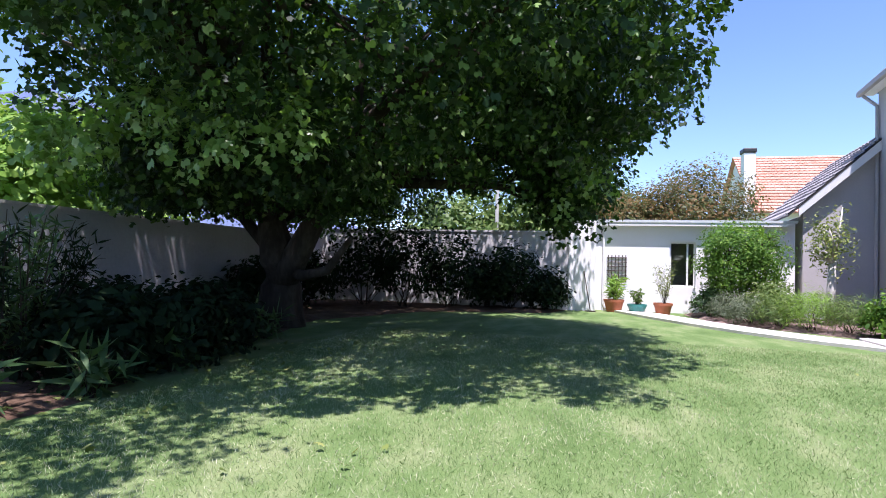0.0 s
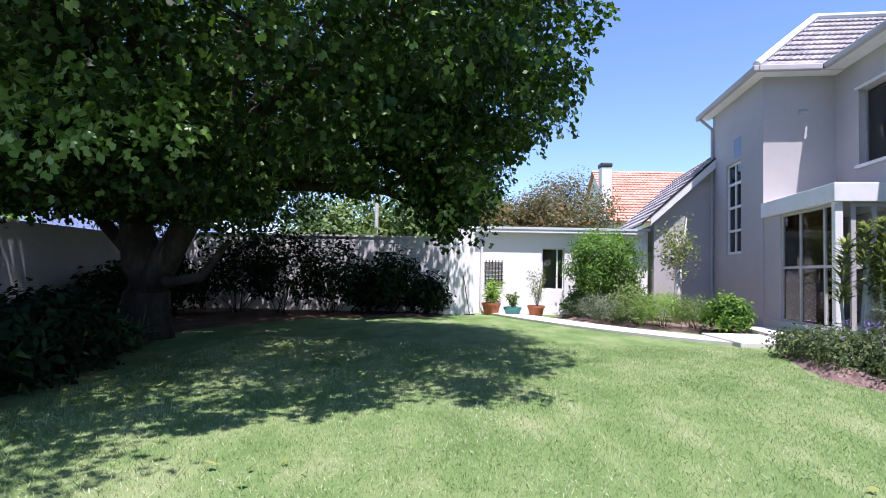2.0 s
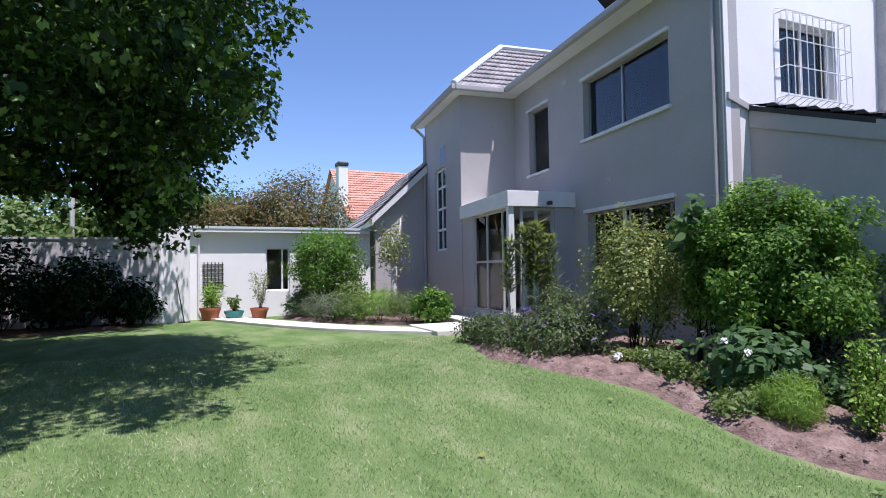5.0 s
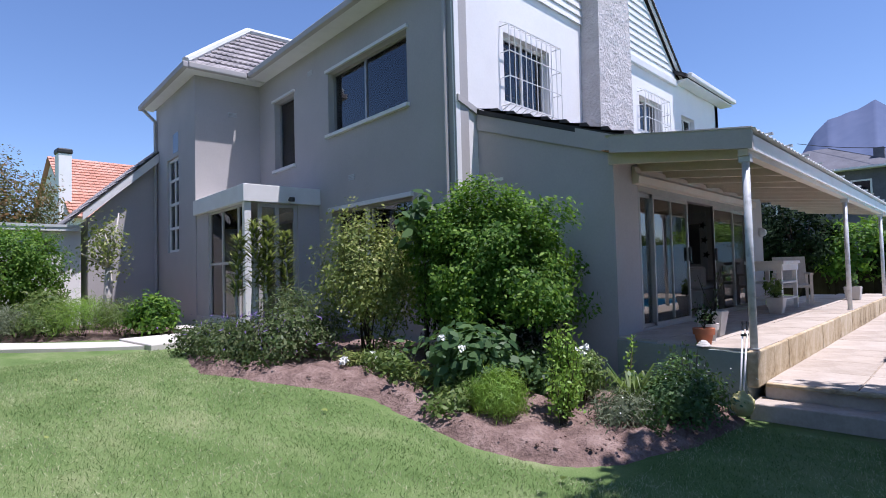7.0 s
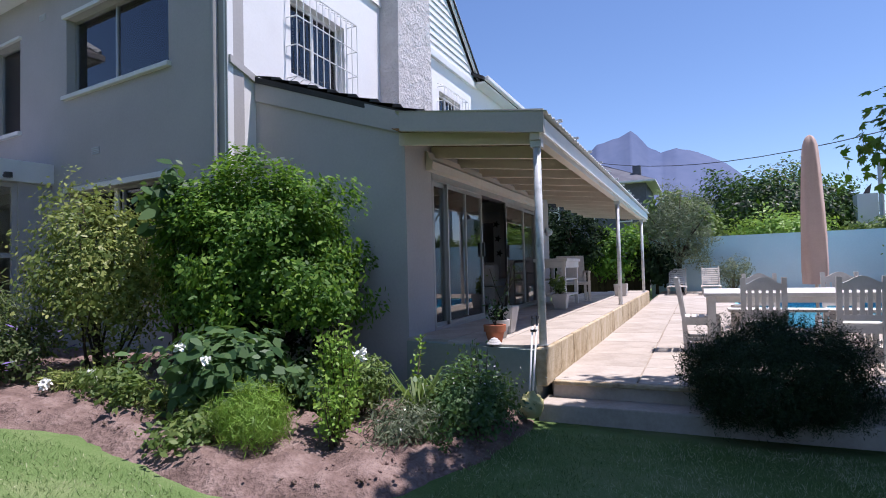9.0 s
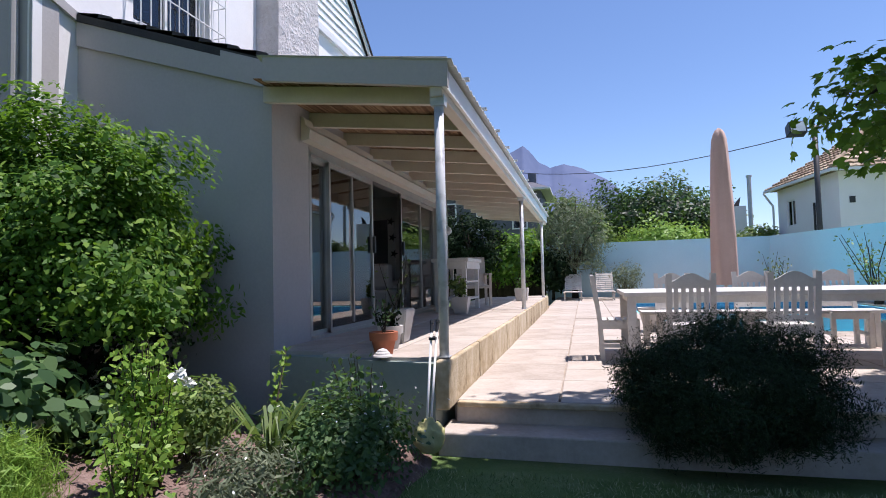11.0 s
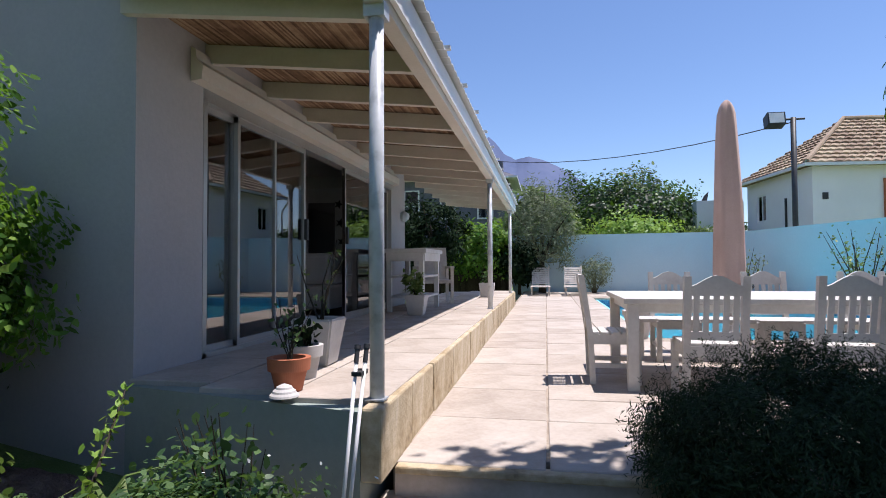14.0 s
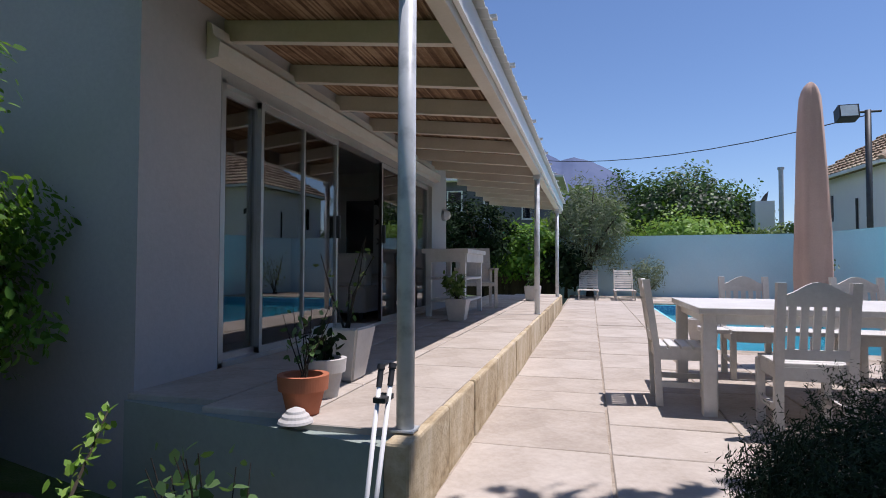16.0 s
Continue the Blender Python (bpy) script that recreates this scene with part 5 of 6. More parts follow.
# bole that forks low down into two heavy stems
tube(wood, [(0, 0, -0.1), (0.02, 0, 0.3), (0.05, -0.05, 0.8), (0.02, -0.1, 1.25), (-0.18, -0.05, 1.9), (-0.3, 0.1, 3.2)], [0.56, 0.43, 0.38, 0.36, 0.27, 0.18], 16)
tube(wood, [(0.1, -0.1, 0.85), (0.42, -0.2, 1.35), (0.8, -0.3, 1.95), (1.15, -0.5, 3.0)], [0.28, 0.25, 0.21, 0.14], 12)
tube(wood, [(0.1, -0.1, 1.15), (0.6, -0.3, 0.98), (1.15, -0.4, 1.1), (1.65, -0.5, 1.7)], [0.13, 0.1, 0.085, 0.045], 8)
tube(wood, [(0.0, 0.1, 1.2), (-0.7, 0.3, 1.75), (-1.5, 0.2, 2.6), (-2.3, 0.0, 3.6)], [0.17, 0.13, 0.09, 0.04], 8)


def foliage_body(at, radii, clumps, each, spread, inner, seed, rough=0.16, low=-0.95):
    """Leaf places of one bough of the crown, in tight clumps with gaps between."""
    p, o, c = crown_points(np.array(radii, float), clumps, each, np.array(spread), inner, rough, low, seed)
    return p + at, o, c + at


# the crown: a great dome, then the boughs that reach out of it
BOUGHS = [
    ((2.2, -1.9, 5.5), (5.0, 4.6, 3.2), 1300, 48, (0.26, 0.26, 0.15), 0.45, 11),
    ((-0.9, 3.4, 5.0), (4.5, 4.2, 2.7), 760, 40, (0.3, 0.3, 0.17), 0.4, 12),
    ((-0.6, -5.2, 6.0), (2.6, 2.5, 1.5), 210, 38, (0.28, 0.28, 0.17), 0.35, 13),
    ((2.0, -8.0, 5.4), (1.9, 1.5, 0.9), 110, 26, (0.25, 0.25, 0.16), 0.3, 14),
    ((5.2, 0.7, 4.6), (2.1, 2.0, 1.7), 280, 40, (0.24, 0.24, 0.16), 0.3, 15),
    ((-3.4, -0.6, 6.6), (2.5, 3.0, 1.5), 190, 26, (0.26, 0.26, 0.17), 0.3, 16),
    ((-0.7, -1.9, 3.0), (1.6, 1.9, 0.9), 160, 38, (0.26, 0.26, 0.16), 0.3, 17),
    ((-1.5, 4.6, 3.2), (3.3, 2.4, 1.2), 300, 40, (0.3, 0.3, 0.16), 0.3, 18),
    ((1.2, -2.2, 2.85), (1.9, 1.6, 0.75), 150, 40, (0.26, 0.24, 0.16), 0.3, 19),
    ((5.4, 1.2, 2.85), (0.95, 1.1, 0.95), 130, 36, (0.18, 0.18, 0.15), 0.25, 20),
    ((4.1, 5.2, 5.3), (2.1, 2.0, 0.9), 230, 34, (0.26, 0.26, 0.16), 0.25, 25),
    ((1.6, -0.9, 2.5), (0.9, 1.0, 0.5), 70, 36, (0.2, 0.2, 0.14), 0.25, 23),
    ((-1.2, -1.3, 2.5), (1.5, 1.2, 0.5), 90, 36, (0.22, 0.2, 0.14), 0.25, 24),
    ((2.9, 2.6, 3.35), (0.9, 1.0, 0.4), 60, 34, (0.2, 0.2, 0.14), 0.25, 26),
    ((-1.9, 1.4, 3.0), (1.3, 1.8, 0.8), 110, 34, (0.26, 0.24, 0.16), 0.3, 22),
]
bodies = [foliage_body(np.array(a), *rest) for a, *rest in BOUGHS]
pts, out = np.vstack([b[0] for b in bodies]), np.vstack([b[1] for b in bodies])
for n_, b in enumerate(bodies):
    tips, root = b[2], Vector((0.8, -0.3, 2.0)) if n_ in (0, 4, 8, 9, 10) else Vector((-0.2, -0.05, 2.0))
    for i in range(7 if n_ < 2 else 3):
        e = Vector(tips[i * 37 % len(tips)])
        m1 = root.lerp(e, 0.3) + Vector((r6.uniform(-0.3, 0.3), r6.uniform(-0.3, 0.3), 0.6))
        m2 = root.lerp(e, 0.65) + Vector((r6.uniform(-0.4, 0.4), r6.uniform(-0.4, 0.4), 0.45))
        tube(wood, [root, m1, m2, e], [0.16, 0.11, 0.07, 0.02], 8)
        for k in range(5):
            f = Vector(tips[(i * 97 + k * 13) % len(tips)])
            if (f - m2).length < 3.0:
                tube(wood, [m2, m2.lerp(f, 0.5) + Vector((0, 0, 0.2)), f], [0.045, 0.028, 0.01], 5)
# ragged sprays that break the dome's outline
for k in range(90):
    a_, h_ = r6.uniform(-2.4, 1.1), r6.uniform(-0.75, 0.85)
    q_ = np.array((math.cos(a_) * math.cos(h_) * 5.0, math.sin(a_) * math.cos(h_) * 4.6, math.sin(h_) * 3.2)) * r6.uniform(0.96, 1.1) + (2.2, -1.9, 5.5)
    spray_ = crown_points(np.array([0.5, 0.5, 0.3]), 8, 16, 0.13, 0.2, 0.3, -1, 300 + k)
    pts, out = np.vstack([pts, spray_[0] + q_]), np.vstack([out, spray_[1]])
part("trunk", wood, BARK, tree, smooth=True)
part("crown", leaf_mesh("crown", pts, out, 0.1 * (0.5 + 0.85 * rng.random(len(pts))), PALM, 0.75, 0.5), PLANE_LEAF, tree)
# sprays before the dark crown, sunlight painted by a lighter leaf colour
SPRAYS = []
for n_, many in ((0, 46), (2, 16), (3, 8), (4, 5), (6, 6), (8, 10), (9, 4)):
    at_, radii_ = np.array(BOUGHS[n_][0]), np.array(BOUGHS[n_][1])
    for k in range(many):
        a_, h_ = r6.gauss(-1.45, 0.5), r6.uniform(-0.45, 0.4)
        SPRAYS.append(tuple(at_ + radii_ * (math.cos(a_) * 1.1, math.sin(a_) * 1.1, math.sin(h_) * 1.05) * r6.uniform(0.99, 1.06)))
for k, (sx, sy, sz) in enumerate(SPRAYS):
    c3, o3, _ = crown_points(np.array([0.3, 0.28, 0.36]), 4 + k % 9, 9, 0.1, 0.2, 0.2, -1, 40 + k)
    tagged(part("hanging_spray", leaf_mesh("hanging_spray", c3 + (sx, sy, sz), o3, 0.12 * (0.6 + 0.7 * rng.random(len(c3))), PALM, 0.6, 0.7), SPRAY_LEAF, tree, "leaf spray coloured light green as if sunlit"), kind="stuff")

# tree beside the terrace steps: mostly out of view, it shades the steps
t2 = plant("shade_tree", "slender leafy tree leaning over the terrace steps", "tree", (6.6, -3.2, 0.1), (2.4, 2.35, 1.5), (-0.75, 1.95, 5.3), LOBED, 0.15, PLANE_LEAF, 1300, 28, 0.22, 0.2, 0.12, -0.9, 0.8, 0.4, (-0.2, 0.5, 3.0), 0.12, seed=31, crown="crown", branches=26)
# Unseen extra crown lobes, added to cut skylight on the steps and lawn.
sky_block_s = crown_points(np.array([2.9, 2.2, 1.6]), 700, 26, 0.24, 0.3, 0.12, -0.9, 35)
part("crown", leaf_mesh("crown", sky_block_s[0] + (-1.8, -0.6, 5.4), sky_block_s[1], 0.15 * (0.6 + 0.7 * rng.random(len(sky_block_s[0]))), LOBED, 0.8, 0.4), PLANE_LEAF, t2)
sky_block_e = crown_points(np.array([1.9, 1.7, 1.3]), 520, 28, 0.22, 0.2, 0.12, -0.9, 36)
part("crown", leaf_mesh("crown", sky_block_e[0] + (0.9, -0.2, 4.9), sky_block_e[1], 0.15 * (0.6 + 0.7 * rng.random(len(sky_block_e[0]))), LOBED, 0.8, 0.4), PLANE_LEAF, t2)
sky_block_f = crown_points(np.array([3.4, 2.2, 2.1]), 700, 26, 0.26, 0.2, 0.12, -0.9, 37)
part("crown", leaf_mesh("crown", sky_block_f[0] + (-0.6, -2.3, 4.2), sky_block_f[1], 0.17 * (0.6 + 0.7 * rng.random(len(sky_block_f[0]))), LOBED, 0.8, 0.4), PLANE_LEAF, t2)
bough = crown_points(np.array([0.42, 0.42, 0.4]), 34, 12, 0.09, 0.2, 0.2, -1, 33)
part("bough", leaf_mesh("bough", bough[0] + (1.0, 2.75, 2.28), bough[1], np.full(len(bough[0]), 0.09), LOBED, 0.8, 0.5), BUSH_LEAF, t2)
bm = bmesh.new()
tube(bm, [(-0.2, 0.5, 2.9), (0.4, 2.0, 3.0), (0.95, 2.9, 2.3)], [0.04, 0.025, 0.008], 6)
part("bough_wood", bm, BARK, t2)

# ---- shrubs by the house ----
G = ground_z
plant("large_bush", "large rounded glossy green bush against the house", "bush", (6.7, 5.6, 0.2), (0.86, 1.08, 1.08), (0, 0, 1.28), OVAL, 0.052, BUSH_LEAF, 640, 76, 0.085, 0.6, 0.28, -0.45, 0.5, 0.2, None, 0.05, seed=2)
# Dark core added to the bush; its leaf colour imitates the shaded hollow.
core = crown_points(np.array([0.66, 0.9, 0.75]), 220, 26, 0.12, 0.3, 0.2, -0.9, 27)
part("shade_foliage", leaf_mesh("shade_foliage", core[0] + (0.08, 0, 0.82), core[1], 0.06 * (0.6 + 0.7 * rng.random(len(core[0]))), OVAL, 0.4, 0.2), DARK_LEAF, bpy.data.objects["large_bush"], "inner leaves coloured near-black to stand for shade")
plant("rose_bush", "tall airy pale-leaved bush before the window", "bush", (6.0, 7.2, 0.25), (0.66, 0.68, 0.95), (0, 0, 1.22), OVAL, 0.047, PALE_LEAF, 330, 44, 0.1, 0.35, 0.32, -0.8, 0.4, 0.3, None, 0.03, seed=4)
plant("leafy_sapling", "large-leaved sapling rising behind the bush", "sapling", (6.15, 6.2, 0.25), (0.28, 0.28, 0.32), (0, 0, 2.0), OVAL, 0.16, ROSE_LEAF, 26, 9, 0.1, 0.2, 0.2, -1, 0.6, 0.6, (0, 0, 1.7), 0.03, seed=5)
plant("purple_salvia", "mounded salvia with purple flower spikes", "shrub", (5.0, 7.7, 0.3), (0.6, 0.75, 0.42), (0, 0, 0.36), OVAL, 0.05, PURPLE_LEAF, 170, 32, 0.07, 0.4, 0.25, -0.4, 0.4, 0.2, None, 0.015, seed=6)
plant("purple_salvia", "mounded salvia at the bed's tip", "shrub", (4.85, 9.2, 0.3), (0.45, 0.6, 0.32), (0, 0, 0.28), OVAL, 0.045, PURPLE_LEAF, 150, 32, 0.07, 0.4, 0.25, -0.4, 0.4, 0.2, None, 0.015, seed=7)
plant("purple_salvia", "tall salvia with dusky purple stems", "shrub", (5.75, 8.9, 0.3), (0.5, 0.6, 0.48), (0, 0, 0.5), SLIM, 0.08, PURPLE_LEAF, 150, 28, 0.1, 0.3, 0.3, -0.6, 0.3, 0.1, None, 0.015, seed=8)
plant("purple_salvia", "low salvia spilling over the lawn edge", "shrub", (4.62, 8.45, 0.3), (0.42, 0.55, 0.3), (0, 0, 0.22), OVAL, 0.045, PURPLE_LEAF, 130, 30, 0.07, 0.4, 0.3, -0.4, 0.4, 0.2, None, 0.012, seed=25)
plant("purple_salvia", "low salvia at the curve of the bed", "shrub", (4.75, 9.95, 0.3), (0.36, 0.45, 0.26), (0, 0, 0.2), OVAL, 0.045, PURPLE_LEAF, 110, 30, 0.07, 0.4, 0.3, -0.4, 0.4, 0.2, None, 0.012, seed=26)
spikes, rs = [], random.Random(9)
for k in range(620):
    spikes.append((rs.gauss(5.15, 0.4), rs.gauss(8.4, 0.65), 0.3 + rs.uniform(0.3, 0.72)))
sp = np.array(spikes)
tagged(part("salvia_flowers", leaf_mesh("salvia_flowers", sp, np.zeros_like(sp), 0.05 + 0.05 * rng.random(len(sp)), SLIM, 0.2, -0.8), PURPLE), "scattered small purple salvia flowers", "flowers", kind="stuff")
plant("white_rose", "white-flowering rose bush with grey-green leaves", "rose bush", (5.65, 5.0, 0.2), (0.5, 0.5, 0.32), (0, 0, 0.42), OVAL * (1.25, 1, 1), 0.1, ROSE_LEAF, 110, 16, 0.09, 0.4, 0.35, -0.9, 0.8, 0.3, None, 0.02, seed=10)
plant("feathery_shrub", "soft feathery bright green mound", "shrub", (5.2, 4.3, 0.12), (0.24, 0.24, 0.2), (0, 0, 0.22), NEEDLE, 0.07, LIME_LEAF, 200, 40, 0.045, 0.4, 0.35, -0.5, 0.2, -0.6, None, 0.008, seed=12)
twig_plant("upright_shrub", "clump of upright lime-green leafy stems", 5.75, 3.85, 0.12, 0.88, 26, 0.2, LIME_LEAF, OVAL, 0.05, 46, 0.006, 13, 0.1)
twig_plant("upright_shrub", "clump of upright lime-green leafy stems", 5.42, 3.72, 0.12, 0.55, 18, 0.2, LIME_LEAF, OVAL, 0.045, 40, 0.006, 14, 0.1)
plant("privet_shrub", "small rounded yellow-green shrub", "shrub", (6.25, 4.0, 0.12), (0.28, 0.26, 0.22), (0, 0, 0.3), OVAL, 0.035, LIGHT_LEAF, 120, 30, 0.05, 0.4, 0.2, -0.9, 0.4, 0.0, None, 0.008, seed=9)
plant("flowering_shrub", "low dark shrub dotted with small white flowers", "shrub", (6.4, 3.0, 0.05), (0.5, 0.34, 0.26), (0, 0, 0.22), OVAL, 0.036, ROSE_LEAF, 230, 26, 0.07, 0.35, 0.4, -0.5, 0.4, 0.0, None, 0.012, seed=14)
plant("low_shrub", "low straggling green groundcover", "shrub", (5.0, 4.7, 0.15), (0.28, 0.25, 0.12), (0, 0, 0.1), OVAL, 0.05, LIGHT_LEAF, 50, 22, 0.06, 0.3, 0.3, -0.2, seed=15, stem_r=0.006)
plant("low_shrub", "low straggling green groundcover beside the soil", "shrub", (5.3, 5.62, 0.2), (0.22, 0.25, 0.13), (0, 0, 0.13), OVAL, 0.05, LIGHT_LEAF, 50, 22, 0.06, 0.3, 0.3, -0.2, seed=16, stem_r=0.006)
plant("low_shrub", "low groundcover with tiny white flowers", "shrub", (5.85, 3.35, 0.1), (0.34, 0.28, 0.13), (0, 0, 0.12), SLIM, 0.055, GREY_LEAF, 80, 26, 0.06, 0.3, 0.3, -0.2, seed=17, stem_r=0.006)
plant("low_shrub", "low leafy plant under the bush", "shrub", (6.4, 4.6, 0.15), (0.4, 0.35, 0.22), (0, 0, 0.2), OVAL, 0.07, ROSE_LEAF, 90, 22, 0.08, 0.3, 0.3, -0.2, seed=18, stem_r=0.008)
rgc = random.Random(77)
for k in range(16):
    x, y = rgc.uniform(5.2, 7.0), rgc.uniform(2.9, 6.8)
    r0 = rgc.uniform(0.12, 0.26)
    plant("groundcover", "small low tuft of leaves in the bed", "plant", (x, y, ground_z(x, y) + 0.1), (r0, r0, r0 * 0.6), (0, 0, r0 * 0.5), rgc.choice((OVAL, SLIM)), rgc.uniform(0.04, 0.07), rgc.choice((LIGHT_LEAF, ROSE_LEAF, GREY_LEAF, PALE_LEAF)), 30, 16, r0 * 0.3, 0.3, 0.3, -0.2, 0.4, 0.0, None, 0.005, seed=200 + k, group="low plants in the bed")
dots = []
for cx, cy, s, n, zz in ((6.4, 3.0, 0.25, 70, 0.42), (5.85, 3.35, 0.2, 40, 0.25)):
    for k in range(n):
        dots.append((rs.gauss(cx, s), rs.gauss(cy, s), 0.1 + rs.uniform(0.5, 1.1) * zz))
dt = np.array(dots)
tagged(part("small_flowers", leaf_mesh("small_flowers", dt, np.zeros_like(dt), 0.016 + 0.01 * rng.random(len(dt)), OVAL, 0.8, 0), PETAL), "tiny white flowers over the shrubs", "flowers", kind="stuff")
for k, (x, y, z) in enumerate(((5.13, 4.97, 0.87), (5.13, 4.68, 0.78), (5.6, 3.56, 0.82), (5.75, 4.6, 0.5), (5.98, 3.9, 0.72), (6.02, 3.86, 0.7), (5.05, 6.52, 0.53), (5.08, 6.6, 0.48), (5.35, 6.35, 0.56), (5.4, 6.3, 0.5))):
    fl = thing("white_rose_flower", "open white rose flower", "flower", (x, y, z), k * 37, "white roses")
    ring = np.array([(0.02 * math.cos(a), 0.02 * math.sin(a), 0.0) for a in np.linspace(0, 6.28, 14)[:-1]])
    part("petals", leaf_mesh("petals", np.vstack([ring, ring * 0.4 + (0, 0, 0.01)]), np.vstack([ring * 30, ring * 40]), np.r_[np.full(13, 0.05), np.full(13, 0.036)], OVAL * (1.5, 1, 1), 0.6, -0.3), PETAL, fl)
for k, (x, y, n, s) in enumerate(((6.2, 3.42, 34, 0.6), (6.6, 3.4, 14, 0.45), (6.9, 3.7, 10, 0.35))):
    ag = thing("strap_leaf_plant", "clump of arching strap-shaped green leaves", "plant", (x, y, 0.12))
    bm, ra = bmesh.new(), random.Random(k)
    for i in range(n):
        a, l, w = ra.uniform(0, 6.28), s * ra.uniform(0.6, 1.1), ra.uniform(0.014, 0.024)
        d, q = Vector((math.cos(a), math.sin(a), 0)), Vector((-math.sin(a), math.cos(a), 0))
        arc = [(0.02, 0), (0.22, 0.45), (0.5, 0.72), (0.82, ra.uniform(0.45, 0.75))]
        rows_ = [[bm.verts.new(d * (u * l * 0.8) + Vector((0, 0, v * l)) + q * sgn * w * (1 - j * 0.3)) for sgn in (-1, 1)] for j, (u, v) in enumerate(arc)]
        for a0, b0 in zip(rows_, rows_[1:]):
            bm.faces.new((a0[0], a0[1], b0[1], b0[0]))
    part("leaves", bm, LIGHT_LEAF, ag)
stalk = thing("yellow_stalk", "leaning yellow-green leafy stalk", "plant", (6.45, 3.62, 0.1))
bm = bmesh.new()
tube(bm, [(0, 0, 0), (0.28, 0.05, 0.38), (0.55, 0.14, 0.66)], [0.01, 0.008, 0.003], 6)
part("stem", bm, BARK, stalk)
sl = np.array([(0.55 * u + 0.02 * rs.gauss(0, 1), 0.14 * u + 0.02 * rs.gauss(0, 1), 0.02 + 0.66 * u ** 0.85 + 0.02 * rs.gauss(0, 1)) for u in np.linspace(0.3, 1, 90)])
part("foliage", leaf_mesh("foliage", sl, rng.normal(0, 1, sl.shape), np.full(len(sl), 0.05), OVAL, 0.5, 0), LIME_LEAF, stalk)
twig_plant("nettle_plant", "small leafy plant below the veranda", 6.7, 3.02, 0.05, 0.76, 12, 0.22, ROSE_LEAF, OVAL * (1.2, 1, 1), 0.05, 20, 0.006, 8, 0.08)
plant("rosemary_bush", "dense dark rosemary bush beside the steps", "bush", (7.25, 0.68, 0.0), (0.66, 0.68, 0.44), (0, 0, 0.48), NEEDLE * (2.4, 1, 1), 0.03, ROSEMARY_LEAF, 1100, 110, 0.045, 0.55, 0.14, -0.8, 0.15, -0.5, None, 0.02, seed=41)
spr = []
for k in range(220):
    a, d = rs.uniform(0, 6.28), rs.uniform(0.1, 0.95)
    base = Vector((7.25 + 0.68 * d * math.cos(a), 0.68 + 0.7 * d * math.sin(a), 0.48 + 0.44 * math.sqrt(max(0, 1 - d * d))))
    way = Vector((math.cos(a) * 0.5, math.sin(a) * 0.5, 1)).normalized() * rs.uniform(0.08, 0.17)
    spr += [tuple(base + way * (i / 26)) for i in range(26)]
sprig = np.array(spr)
part("sprig", leaf_mesh("sprig", sprig - (7.25, 0.68, 0), rng.normal(0, 1, sprig.shape), np.full(len(sprig), 0.024), NEEDLE * (2.2, 1, 1), 0.0, -0.3), ROSEMARY_LEAF, bpy.data.objects["rosemary_bush"])
# candle-flowered plant by the porch
for k, (x, y, h) in enumerate(((5.42, 9.42, 2.1), (5.62, 9.3, 2.15), (5.3, 9.62, 1.85), (5.72, 9.62, 1.8), (5.95, 9.35, 1.95))):
    cp = thing("candle_plant", "tall spiky column of narrow grey-green leaves", "plant", (x, y, 0.3), k * 50, "candle plants by the porch")
    bm, rk = bmesh.new(), random.Random(k)
    bend = rk.uniform(-0.08, 0.08)
    tube(bm, [(0, 0, 0), (bend, 0.03, h * 0.5), (bend * 0.6, -0.02, h)], [0.085, 0.06, 0.03] if k == 0 else [0.028, 0.022, 0.014], 10)
    part("stem", bm, PALE_BARK, cp)
    u = np.linspace(0.5, 1, 260)
    a_ = np.arange(260) * 2.4
    d = np.stack([np.cos(a_), np.sin(a_), np.full(260, 0.35)], 1)
    c0 = np.stack([bend * np.sin(u * 2.6) * 1.0, 0.02 * np.sin(u * 5), u * h], 1) + d * 0.05
    side_ = np.stack([-np.sin(a_), np.cos(a_), np.zeros(260)], 1)
    bm = bmesh.new()
    for c_, d_, s_ in zip(c0, d, side_):
        l_ = rk.uniform(0.08, 0.2)
        c_, d_ = c_ + np.array([rk.gauss(0, 0.025), rk.gauss(0, 0.025), rk.gauss(0, 0.03)]), d_ + np.array([rk.gauss(0, 0.2), rk.gauss(0, 0.2), rk.gauss(0, 0.3)])
        bm.faces.new([bm.verts.new(tuple(q)) for q in (c_ - d_ * 0.04 - s_ * 0.008, c_ + d_ * l_ * 0.5 - s_ * 0.02, c_ + d_ * l_, c_ + d_ * l_ * 0.5 + s_ * 0.02, c_ - d_ * 0.04 + s_ * 0.008)])
    for j in range(26):
        t_, e_ = rk.uniform(0, 6.28), rk.uniform(0.1, 0.9)
        d_ = Vector((math.cos(t_), math.sin(t_), e_)).normalized()
        s_, c_ = Vector((-math.sin(t_), math.cos(t_), 0)), Vector((bend * 0.55, 0, h))
        bm.faces.new([bm.verts.new(q) for q in (c_ - s_ * 0.01, c_ + d_ * 0.08 - s_ * 0.016, c_ + d_ * 0.17, c_ + d_ * 0.08 + s_ * 0.016, c_ + s_ * 0.01)])
    part("leaves", bm, PALE_LEAF, cp)
